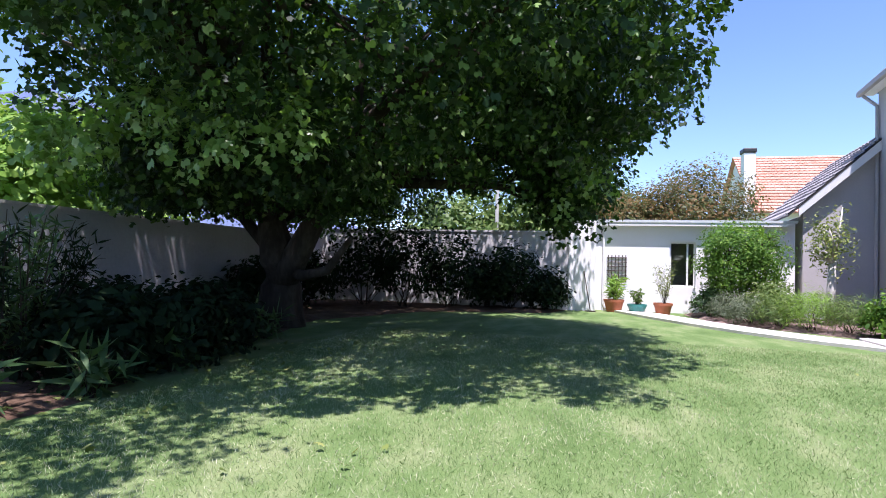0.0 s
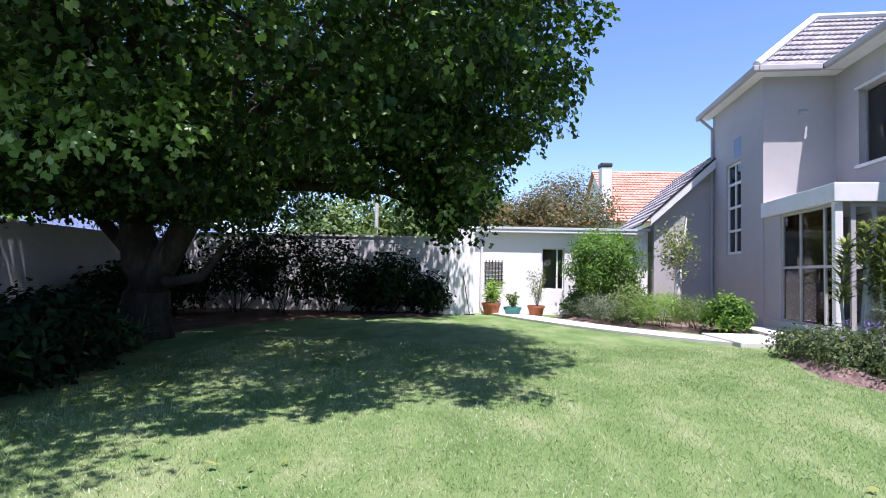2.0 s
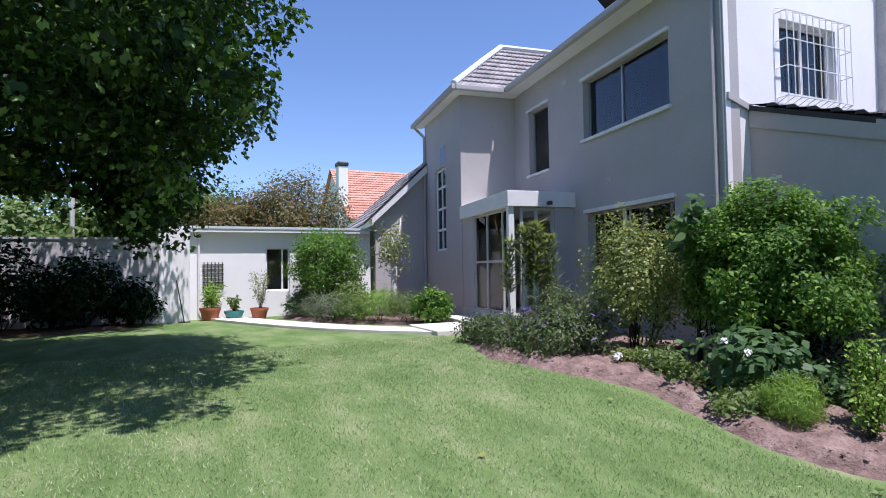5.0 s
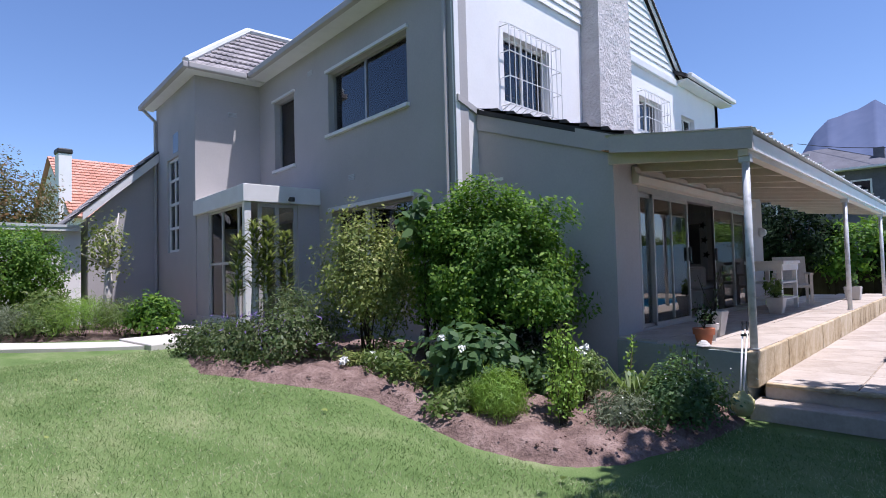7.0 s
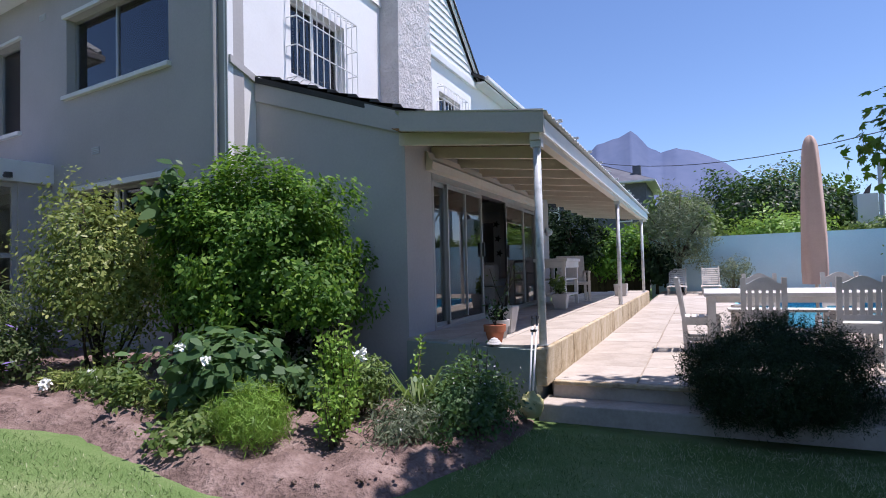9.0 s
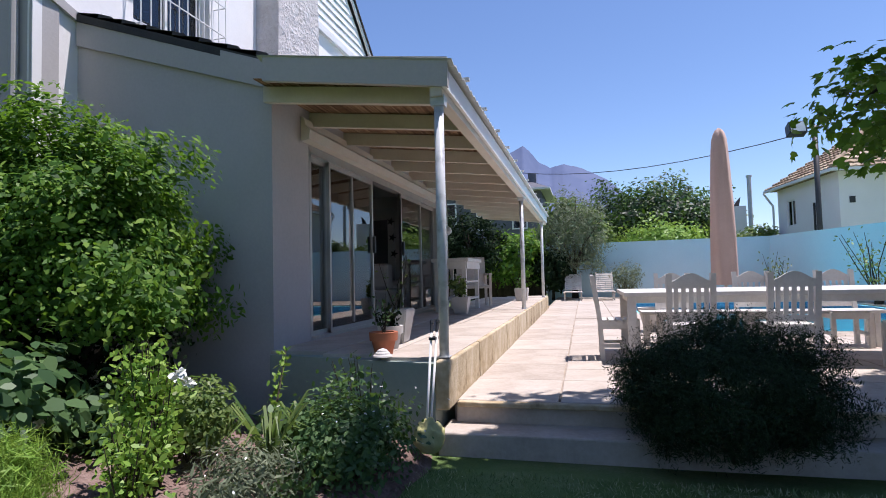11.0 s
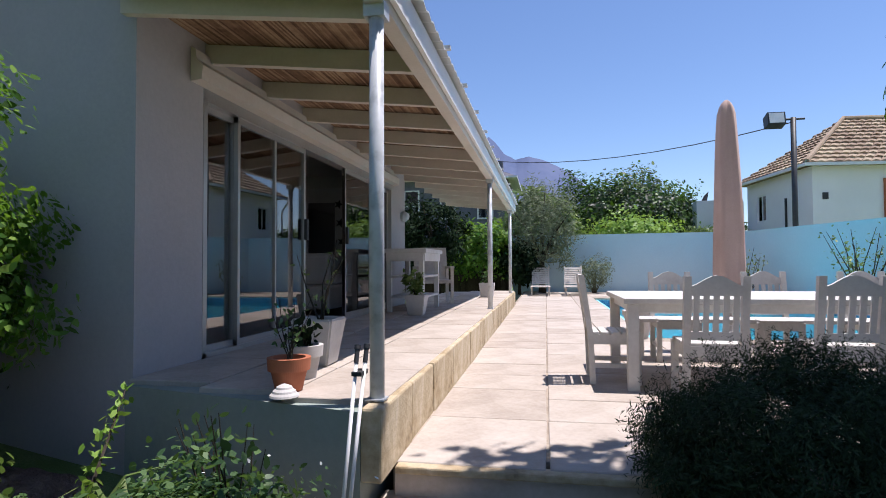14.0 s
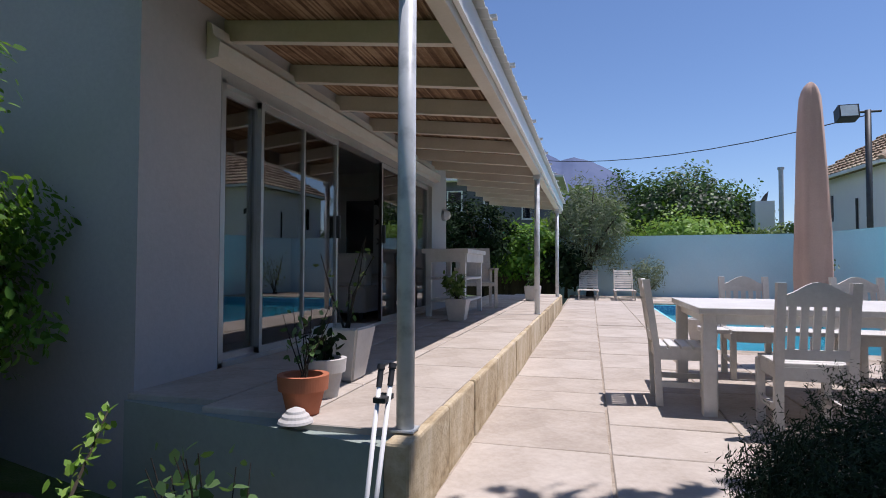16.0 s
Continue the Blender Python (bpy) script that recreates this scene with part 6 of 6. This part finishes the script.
# planting along the path
rp = random.Random(3)
for k, (x, y, rx, rz, m, lf, sz, nm, lb) in enumerate((
    (3.1, 16.4, 0.5, 0.36, GREY_LEAF, SLIM, 0.08, "lavender_bush", "grey-green lavender mound beside the path"),
    (3.35, 15.6, 0.45, 0.34, GREY_LEAF, SLIM, 0.08, "lavender_bush", "grey-green lavender mound beside the path"),
    (3.8, 15.1, 0.5, 0.4, LIGHT_LEAF, SLIM, 0.09, "soft_shrub", "soft green shrub beside the path"),
    (4.3, 14.6, 0.55, 0.46, LIME_LEAF, NEEDLE, 0.13, "feathery_shrub", "tall feathery light green shrub"),
    (4.85, 14.1, 0.5, 0.42, LIGHT_LEAF, NEEDLE, 0.12, "feathery_shrub", "feathery green shrub by the path"),
    (5.35, 13.5, 0.45, 0.44, BUSH_LEAF, OVAL, 0.08, "clipped_shrub", "dense dark green shrub by the step"),
    (2.9, 17.3, 0.4, 0.4, ROSE_LEAF, OVAL, 0.08, "dark_shrub", "dark green shrub below the window"),
    (4.0, 16.2, 0.5, 0.5, LIGHT_LEAF, OVAL, 0.08, "soft_shrub", "leafy green shrub in the bed"))):
    plant(nm, lb, "shrub", (x, y, 0.35), (rx, rx, rz), (0, 0, rz * 0.85), lf, sz, m, 110, 26, 0.09, 0.4, 0.2, -0.4, 0.4, 0.0, None, 0.012, seed=50 + k)
plant("round_bush", "dense rounded bright green bush by the outbuilding", "bush", (3.6, 17.3, 0.35), (1.02, 0.9, 0.98), (0, 0, 1.5), OVAL, 0.065, BUSH_LEAF, 460, 40, 0.13, 0.55, 0.26, -0.9, 0.5, 0.2, (0, 0, 1.3), 0.07, seed=60, branches=18)
plant("white_stem_tree", "small tree with pale stems and sparse leaves", "sapling", (5.15, 15.9, 0.35), (0.42, 0.38, 0.8), (0, 0, 2.0), OVAL, 0.07, PALE_LEAF, 80, 16, 0.12, 0.2, 0.4, -1, 0.4, 0.3, (0.05, 0, 1.5), 0.1, PALE_BARK, seed=61)
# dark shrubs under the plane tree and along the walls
# DARK_LEAF puts the tree's deep shade into these shrubs' colour.
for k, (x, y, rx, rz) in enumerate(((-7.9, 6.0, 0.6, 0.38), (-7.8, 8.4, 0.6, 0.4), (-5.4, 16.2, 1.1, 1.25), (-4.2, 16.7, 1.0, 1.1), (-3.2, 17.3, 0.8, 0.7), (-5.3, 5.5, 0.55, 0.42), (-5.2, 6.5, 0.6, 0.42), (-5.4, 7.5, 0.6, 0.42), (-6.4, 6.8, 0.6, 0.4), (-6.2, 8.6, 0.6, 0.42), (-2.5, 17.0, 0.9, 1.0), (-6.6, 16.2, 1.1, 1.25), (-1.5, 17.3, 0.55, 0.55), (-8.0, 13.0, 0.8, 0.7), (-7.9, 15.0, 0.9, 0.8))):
    plant("shade_shrub", "evergreen shrub coloured near-black for the deep tree shade", "shrub", (x, y, 0.33), (rx, rx, rz), (0, 0, rz * 0.9), OVAL, 0.11, DARK_LEAF, 120, 22, 0.14, 0.35, 0.25, -0.5, 0.5, 0.2, None, 0.02, seed=70 + k, group="shrubs under the plane tree")
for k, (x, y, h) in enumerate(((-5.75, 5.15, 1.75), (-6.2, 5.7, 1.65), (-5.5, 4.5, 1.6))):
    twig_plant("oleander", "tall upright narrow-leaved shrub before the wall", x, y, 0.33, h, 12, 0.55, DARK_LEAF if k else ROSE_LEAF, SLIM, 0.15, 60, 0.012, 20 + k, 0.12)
for k, (x, y) in enumerate(((-4.75, 5.0), (-4.9, 6.2), (-5.1, 7.4), (-5.0, 4.0), (-5.4, 9.0))):
    twig_plant("lily_clump", "low clump of strappy leaves at the bed's edge", x, y, 0.33, 0.5, 14, 0.35, ROSE_LEAF, SLIM, 0.3, 6, 0.005, 30 + k, 0.1)

# ---- beyond the walls ----
def far_tree(label, x, y, r, h, material, seed, base=0.0, leaf=OVAL, size=0.24, clumps=300, each=30, category="tree", spread_k=0.12):
    return plant("tree", label, category, (x, y, base), (r, r, h * 0.42), (0, 0, h * 0.58), leaf, size, material, clumps, each, r * spread_k, 0.45, 0.25, -0.8, 0.5, 0.2, (0, 0, h * 0.3), 0.03 * h, seed=seed, crown="crown", branches=10, group="trees beyond the walls")


far_tree("light green leafy tree behind the garden wall", -13.5, 11.0, 2.6, 5.0, LIME_LEAF, 80)
far_tree("light green leafy tree behind the garden wall", -16.0, 15.5, 3.2, 5.6, LIME_LEAF, 81)
far_tree("tall green tree beyond the wall", -20.0, 12.0, 3.0, 8.0, LIGHT_LEAF, 82)
far_tree("green garden tree beyond the north wall", -2.0, 30.0, 3.0, 6.6, LIGHT_LEAF, 83)
far_tree("green garden tree beyond the north wall", -6.5, 29.0, 2.8, 5.2, LIGHT_LEAF, 84)
far_tree("tall dark green tree beyond the outbuilding", 0.5, 38.0, 3.6, 6.8, PLANE_LEAF, 85, clumps=500, size=0.2)
far_tree("bronze-leaved tree behind the outbuilding", 4.0, 27.0, 2.5, 5.9, AUTUMN_LEAF, 86, size=0.11, clumps=700, each=44)
far_tree("bronze-leaved tree behind the outbuilding", 1.2, 27.0, 2.3, 4.9, AUTUMN_LEAF, 87, size=0.11, clumps=600, each=44)
far_tree("broad dark green tree beyond the pool wall", 40.0, -2.6, 4.2, 6.7, PLANE_LEAF, 90, clumps=1000, size=0.2, spread_k=0.08)
far_tree("broad dark green tree beyond the pool wall", 41.0, -6.0, 2.4, 5.2, PLANE_LEAF, 91)
far_tree("bright green shrubby tree behind the pool wall", 33.0, -2.2, 2.2, 3.6, LIME_LEAF, 92, size=0.18)
far_tree("bright green shrubby tree behind the pool wall", 33.0, 1.4, 1.8, 3.9, LIGHT_LEAF, 93, size=0.18)
far_tree("low green shrubs behind the pool wall", 34.0, -6.6, 1.6, 3.2, LIGHT_LEAF, 94, size=0.18)
far_tree("airy grey-green olive tree by the loungers", 25.4, 1.9, 1.25, 3.9, GREY_LEAF, 95, TERRACE, SLIM, 0.15, 360, 28)
far_tree("bright green tree behind the fence", 29.0, 2.2, 1.4, 4.3, LIGHT_LEAF, 96)
for k, (x, y, r, h) in enumerate(((24.9, 4.0, 1.1, 2.6), (24.8, 5.6, 1.3, 3.4), (24.9, 7.2, 1.3, 3.5), (25.0, 2.7, 0.7, 1.9))):
    far_tree("dense dark hedge tree behind the veranda", x, y, r, h, DARK_LEAF if k else BUSH_LEAF, 100 + k, TERRACE, OVAL, 0.14, 170, 26)
plant("olive_bush", "small round grey bush against the blue wall", "bush", (25.3, 0.1, TERRACE), (0.7, 0.6, 0.6), (0, 0, 0.75), SLIM, 0.12, GREY_LEAF, 90, 22, 0.1, 0.3, 0.3, seed=110)
twig_plant("bare_shrub", "open twiggy shrub before the blue wall", 19.6, -5.6, 0.33, 1.9, 14, 0.9, PALE_LEAF, OVAL, 0.09, 22, 0.02, 41, 0.25)
twig_plant("white_blossom_shrub", "thin shrub with pale blossom before the blue wall", 23.4, -4.4, 0.33, 1.5, 8, 0.6, PALE_LEAF, OVAL, 0.1, 14, 0.015, 42, 0.25)
fence = thing("slatted_fence", "dark slatted wooden fence behind the loungers", "fence", kind="structure")
for k in range(64):
    part("slat", boxes((26.3, 26.33, 3.05 + 0.13 * k, 3.177 + 0.13 * k, 0.2, 1.75)), FENCE_WOOD, fence)
part("rail", boxes((26.33, 26.38, 3.0, 11.4, 0.6, 0.7), (26.33, 26.38, 3.0, 11.4, 1.4, 1.5)), FENCE_WOOD, fence)
capped_wall("wall_yard", "plain plastered yard wall", (26.5, 11.4), (14.5, 11.4), 2.0)


def red_house():
    h = thing("neighbour_house", "white neighbouring house with a bright terracotta roof and chimney", "house", (0, 0, 0))
    h.matrix_basis = pose(-0.6, 0.8, 1.6) @ Matrix.Scale(1.4, 4) @ pose(0.6, -0.8, -1.6)
    part("wall", boxes((7.9, 17.0, 32.0, 40.0, 0, 4.6)), WHITE_PLASTER, h)
    part("wall", prism([(7.9, 31.9, 4.6), (7.9, 40, 4.6), (7.9, 36, 8.0)], (0.25, 0, 0)), WHITE_PLASTER, h)
    s = [(7.7, 31.6, 4.55), (17.2, 31.6, 4.55), (17.2, 36.0, 8.1), (7.7, 36.0, 8.1)]
    part("roof", deck(s), RED_TILE, h)
    tagged(part("roof_tiles", tiled(*s, 20, 40, 0.03), RED_TILE, h, "bright terracotta roof tiles"), kind="stuff")
    part("roof", deck([(7.7, 40.4, 4.55), (17.2, 40.4, 4.55), (17.2, 36.0, 8.1), (7.7, 36.0, 8.1)]), RED_TILE, h)
    c = part("chimney", boxes((7.45, 8.0, 32.6, 33.3, 3, 7.7), bevel=0.02), WHITE_PLASTER, h)
    part("chimney_pot", boxes((7.4, 8.05, 32.55, 33.35, 7.7, 7.95), bevel=0.06), DARK_METAL, c)
    part("dormer", boxes((10.0, 11.2, 31.9, 33.0, 4.9, 5.4)), PLASTER, h)


red_house()


def hip_house():
    h = thing("neighbour_house", "white neighbouring bungalow with a weathered tiled hipped roof", "house", (27.5, -7.75, 0), 5)
    part("wall", boxes((0.4, 0.65, -14, -0.4, 0, 5.0)), WHITE_PLASTER, h)
    part("wall", pierced("y", -0.4, -0.25, 0.65, 5.9, 0, 5.0, [(4.1, 4.95, 3.2, 4.4)]), WHITE_PLASTER, h)
    window(h, "y", -0.5, 4.1, 4.95, 3.2, 4.4, (4.52,), (), paint=WHITE_PAINT, bar=0.06)
    s = [(0, -14, 5.05), (0, 0, 5.05), (3.15, -3.15, 7.36), (3.15, -14, 7.36)]
    part("roof", deck(s), BROWN_TILE, h)
    tagged(part("roof_tiles", tiled(*s, 12, 44, 0.045), BROWN_TILE, h, "weathered yellow-brown roof tiles"), kind="stuff")
    s2 = [(0, 0, 5.05), (6.3, 0, 5.05), (3.2, -3.15, 7.36), (3.15, -3.15, 7.36)]
    part("roof", deck(s2), BROWN_TILE, h)
    tagged(part("roof_tiles", tiled(*s2, 12, 20, 0.045), BROWN_TILE, h, "weathered yellow-brown roof tiles"), kind="stuff")
    part("roof", deck([(6.3, -14, 5.05), (6.3, 0, 5.05), (3.2, -3.15, 7.36), (3.2, -14, 7.36)]), BROWN_TILE, h)
    bm = bmesh.new()
    tube(bm, [(0, 0, 5.13), (3.15, -3.15, 7.44), (3.15, -14, 7.44)], [0.1, 0.1, 0.1])
    part("ridge_tiles", bm, BROWN_TILE, h)
    part("gutter", boxes((-0.1, 0.0, -14, 0.1, 4.95, 5.06), (0.0, 6.3, 0.0, 0.1, 4.95, 5.06)), WHITE_PAINT, h)
    part("downpipe", rods(((6.2, -0.3, 0), (6.2, -0.3, 4.3), 0.05), ((6.2, -0.3, 4.3), (6.35, 0.06, 4.95), 0.05)), WHITE_PAINT, h)
    part("downpipe", rods(((2.3, -0.36, 0), (2.3, -0.36, 4.0), 0.045)), DARK_METAL, h)
    part("air_vent", boxes((0.37, 0.41, -0.95, -0.75, 3.75, 4.0)), DARK_METAL, h)
    part("shutter", boxes((0.3, 0.4, -4.6, -2.9, 1.0, 4.5), bevel=0.01), TERRACOTTA, h)
    part("flue", rods(((6.6, 0.6, 3.0), (6.6, 0.6, 5.85), 0.1), ((6.6, 0.6, 5.85), (6.6, 0.6, 5.95), 0.14)), GREY_METAL, h)


hip_house()


def grey_house():
    h = thing("neighbour_house", "grey two-storey house with a slate roof and chimney", "house", (36.0, 3.8, 0), 0)
    part("wall", boxes((0, 6, 0, 7, 0, 6.2)), SLATE, h)
    s = [(-0.5, -0.5, 6.2), (-0.5, 7.5, 6.2), (3, 4.0, 7.9), (3, 3.0, 7.9)]
    part("roof", deck(s), SLATE, h)
    part("roof", deck([(-0.5, -0.5, 6.2), (6.5, -0.5, 6.2), (3, 3.0, 7.9), (2.9, 3.0, 7.9)]), SLATE, h)
    part("cornice", boxes((-0.55, 6.5, -0.55, 7.5, 6.1, 6.2)), WHITE_PAINT, h)
    part("chimney", boxes((0.5, 1.0, 0.3, 0.75, 6.2, 7.2)), SLATE, h)
    for k in range(3):
        window(h, "x", -0.06, 0.8 + 2.1 * k, 1.7 + 2.1 * k, 3.9, 5.6, (), (4.7,), paint=WHITE_PAINT, bar=0.08)


grey_house()
chim = thing("far_chimney", "small white chimney of a house beyond the wall", "chimney", (38, -6.85, 0))
part("chimney_shaft", boxes((-0.45, 0.45, -0.45, 0.45, 0, 4.8)), WHITE_PLASTER, chim)
part("cowl", prism([(0, -0.2, 4.8), (0, 0.1, 4.8), (0, -0.1, 5.15), (0, -0.3, 5.35)], (0.1, 0, 0)), DARK_METAL, chim)
flood = thing("floodlight_pole", "dark pole with a box floodlight beside the pool wall", "floodlight", (24.9, -6.3, 0))
part("pole", rods(((0, 0, 0), (0, 0, 6.15), 0.085), n=12), DARK_METAL, flood, smooth=True)
part("cross_arm", rods(((0, -0.35, 6.1), (0, 0.5, 6.1), 0.035)), DARK_METAL, flood)
lamp = part("lamp_head", prism([(-0.25, 0.3, 5.92), (0.12, 0.3, 5.82), (0.2, 0.3, 6.2), (-0.17, 0.3, 6.32)], (0, 0.55, 0)), DARK_METAL, flood)
part("lens", prism([(-0.262, 0.35, 5.95), (-0.262, 0.8, 5.95), (-0.186, 0.8, 6.29), (-0.186, 0.35, 6.29)], (0.01, 0, 0)), GREY_METAL, lamp, "pale glass front of the floodlight")
wire = thing("overhead_wire", "single black overhead cable sagging across the sky", "cable")
bm = bmesh.new()
wp = [Vector((24.9, -6.3, 6.0)).lerp(Vector((40, 8.5, 8.6)), k / 12) - Vector((0, 0, 1.0 * (1 - (2 * k / 12 - 1) ** 2))) for k in range(13)]
tube(bm, wp, [0.018] * 13, 5)
part("cable", bm, DARK_METAL, wire)
pole2 = thing("telephone_pole", "thin pale pole beyond the north wall", "pole", (-4.4, 27.0, 0))
part("shaft", rods(((0, 0, 0), (0, 0, 5.2), 0.09)), PALE_BARK, pole2)


def ridge(name, label, profile, dist, base):
    """A far mountain: a rugged sheet that leans back behind its ridge line."""
    bm = bmesh.new()
    cols = []
    for k in range(len(profile) * 6 - 5):
        i, f = divmod(k, 6)
        b0, h0 = profile[i]
        b1, h1 = profile[min(i + 1, len(profile) - 1)]
        b, h = b0 + (b1 - b0) * f / 6, h0 + (h1 - h0) * f / 6
        col = []
        for j in range(9):
            t = j / 8
            d = dist * (1 + 0.35 * t)
            z = base + (h * dist * 1.35 - base) * t ** 0.8
            n = noise.noise(Vector((b * 0.7, t * 4, 1))) * 0.004 + noise.noise(Vector((b * 2.3, t * 9, 2))) * 0.002
            col.append(bm.verts.new((d * math.sin(radians(b)) * (1 + n), d * math.cos(radians(b)) * (1 + n), z + (0.002 * dist * noise.noise(Vector((b * 1.3, t * 3, 5))) if j > 0 else 0))))
        cols.append(col)
    for a, b in zip(cols, cols[1:]):
        for j in range(8):
            bm.faces.new((a[j], b[j], b[j + 1], a[j + 1]))
    return tagged(part(name, bm, MOUNTAIN, smooth=True), label, "mountain", kind="structure")


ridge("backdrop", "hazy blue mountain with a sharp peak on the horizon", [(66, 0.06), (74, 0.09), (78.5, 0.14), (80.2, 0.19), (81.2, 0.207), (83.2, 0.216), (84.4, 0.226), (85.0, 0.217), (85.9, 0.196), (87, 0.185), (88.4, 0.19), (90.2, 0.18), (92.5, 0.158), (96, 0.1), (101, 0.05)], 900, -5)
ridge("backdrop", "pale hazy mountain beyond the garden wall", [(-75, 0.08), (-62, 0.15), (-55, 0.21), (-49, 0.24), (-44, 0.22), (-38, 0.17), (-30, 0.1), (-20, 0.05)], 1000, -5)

# ---- paving, slab by slab ----
def flag(w, d, h=0.04, bevel=0.005):
    bm = box(bmesh.new(), -w / 2, w / 2, -d / 2, d / 2, -h, 0)
    top = [e for e in bm.edges if all(v.co.z > -h * 0.5 for v in e.verts)]
    bmesh.ops.bevel(bm, geom=top, offset=bevel, segments=1, affect="EDGES")
    me = bpy.data.meshes.new("paver")
    bm.to_mesh(me)
    bm.free()
    me.materials.append(PAVER)
    return me


FLAGS = {(w, d): flag(w - 0.016, d - 0.016) for w in (0.6, 0.9, 1.1) for d in (0.62, 0.78)}
rf = random.Random(12)
y = 2.55
while y > -6.6:
    d = rf.choice((0.62, 0.78))
    x = 7.46
    while x < 26.4:
        w = rf.choice((0.6, 0.9, 1.1))
        cx, cy = x + w / 2, y - d / 2
        if not (px0 - 0.08 - w / 2 < cx < px1 + 0.08 + w / 2 and py0 - 0.05 - d / 2 < cy < py1 + 0.02 + d / 2) and not (cx > 14 and cy < -1):
            p = new("paver", FLAGS[w, d])
            p.parent = terrace
            p.matrix_basis = pose(cx, cy, TERRACE + rf.uniform(-0.002, 0.005), rf.uniform(-0.2, 0.2), rf.uniform(-0.2, 0.2), rf.uniform(-0.4, 0.4))
        x += w
    y -= d
VF = {w: flag(w - 0.012, 0.545) for w in (0.55, 0.7, 0.85)}
for k, y in enumerate((VY + 0.30, VY + 0.86, VY + 1.42)):
    x = VX0 + 0.02 + END_SKEW * (y + 0.27 - VY - 0.1)
    while x < VX1 - 0.5:
        w = rf.choice((0.55, 0.7, 0.85))
        p = new("paver", VF[w])
        p.parent = veranda
        p.matrix_basis = pose(x + w / 2, y, FLOOR + rf.uniform(-0.003, 0.002))
        x += w
CF = {}
for w in (0.65, 0.85, 1.1):
    bm = box(bmesh.new(), -w / 2 + 0.006, w / 2 - 0.006, 0, 0.11, -0.36, 0, bevel=0.014)
    me = bpy.data.meshes.new("coping_block")
    bm.to_mesh(me)
    bm.free()
    me.materials.append(COPING)
    CF[w] = me
x = VX0 - 0.01
while x < VX1 - 0.6:
    w = rf.choice((0.65, 0.85, 1.1))
    p = new("coping_block", CF[w])
    p.parent = veranda
    p.matrix_basis = pose(x + w / 2, VY - 0.01 + rf.uniform(-0.006, 0.006), FLOOR - 0.01 + rf.uniform(-0.004, 0.002))
    x += w

# ---- grass blades and loose leaves ----
def lawn_blades(n):
    r = np.random.default_rng(3)
    u = r.random(n)
    x = r.uniform(-5.2, 4.6, n)
    y = 0.2 + 11.0 * u ** 1.5
    x2, y2 = r.uniform(2.0, 6.8, n // 5), r.uniform(-1.5, 3.0, n // 5)
    x3, y3 = r.uniform(-5.2, 6.8, n // 5), 0.4 - 5.5 * r.random(n // 5) ** 1.6
    x, y = np.r_[x, x2, x3], np.r_[y, y2, y3]
    edge_x = np.interp(y, [p[1] for p in reversed(HOUSE_BED[:8])], [p[0] for p in reversed(HOUSE_BED[:8])])
    ok = (x < np.where(y > 2.8, edge_x - 0.02, 6.8)) & ~((x < -4.5) & (y > 2.6))
    x, y = x[ok], y[ok]
    z = np.array([ground_z(a, b) for a, b in zip(x, y)])
    return np.stack([x, y, z], 1)


gp = lawn_blades(330000)
lean_g = rng.normal(0, 1, gp.shape) * (1, 1, 0.1)
tagged(part("grass", leaf_mesh("grass", gp, lean_g, 0.024 + 0.022 * rng.random(len(gp)), NEEDLE * (1.5, 1, 1), 0.25, -1.3), BLADE), "short mown lawn grass blades, green with dry straw", "grass", kind="stuff")
fallen = np.array([(rs.uniform(-7.5, -3.5), rs.uniform(2.5, 9), 0.37) for k in range(500)] + [(rs.uniform(-4, 5), rs.uniform(2.0, 11), 0.375) for k in range(22)])
fallen[:, 2] = [ground_z(a, b) + 0.045 for a, b, _ in fallen]
tagged(part("fallen_leaves", leaf_mesh("fallen_leaves", fallen, np.zeros_like(fallen), 0.04 + 0.04 * rng.random(len(fallen)), LOBED, 1.6, 0), PALE_LEAF), "scattered dry fallen leaves", "leaves", kind="stuff")
clods = bmesh.new()
rc = random.Random(17)
for k in range(700):
    x, y = rc.uniform(4.4, 6.2), rc.uniform(2.6, 6.6)
    s = rc.uniform(0.006, 0.02)
    v = bmesh.ops.create_icosphere(clods, subdivisions=1, radius=s)["verts"]
    edge_c = np.interp(y, [p[1] for p in reversed(HOUSE_BED[:9])], [p[0] for p in reversed(HOUSE_BED[:9])])
    if x < edge_c + 0.15:
        bmesh.ops.delete(clods, geom=v, context="VERTS")
        continue
    for q in v:
        q.co = Vector((q.co.x * rc.uniform(0.8, 1.3), q.co.y, q.co.z * 0.7)) * rc.uniform(0.8, 1.2) + Vector((x, y, ground_z(x, y) + 0.1))
tagged(part("soil_clods", clods, SOIL), "loose clods of dry brown soil", "soil", kind="stuff")
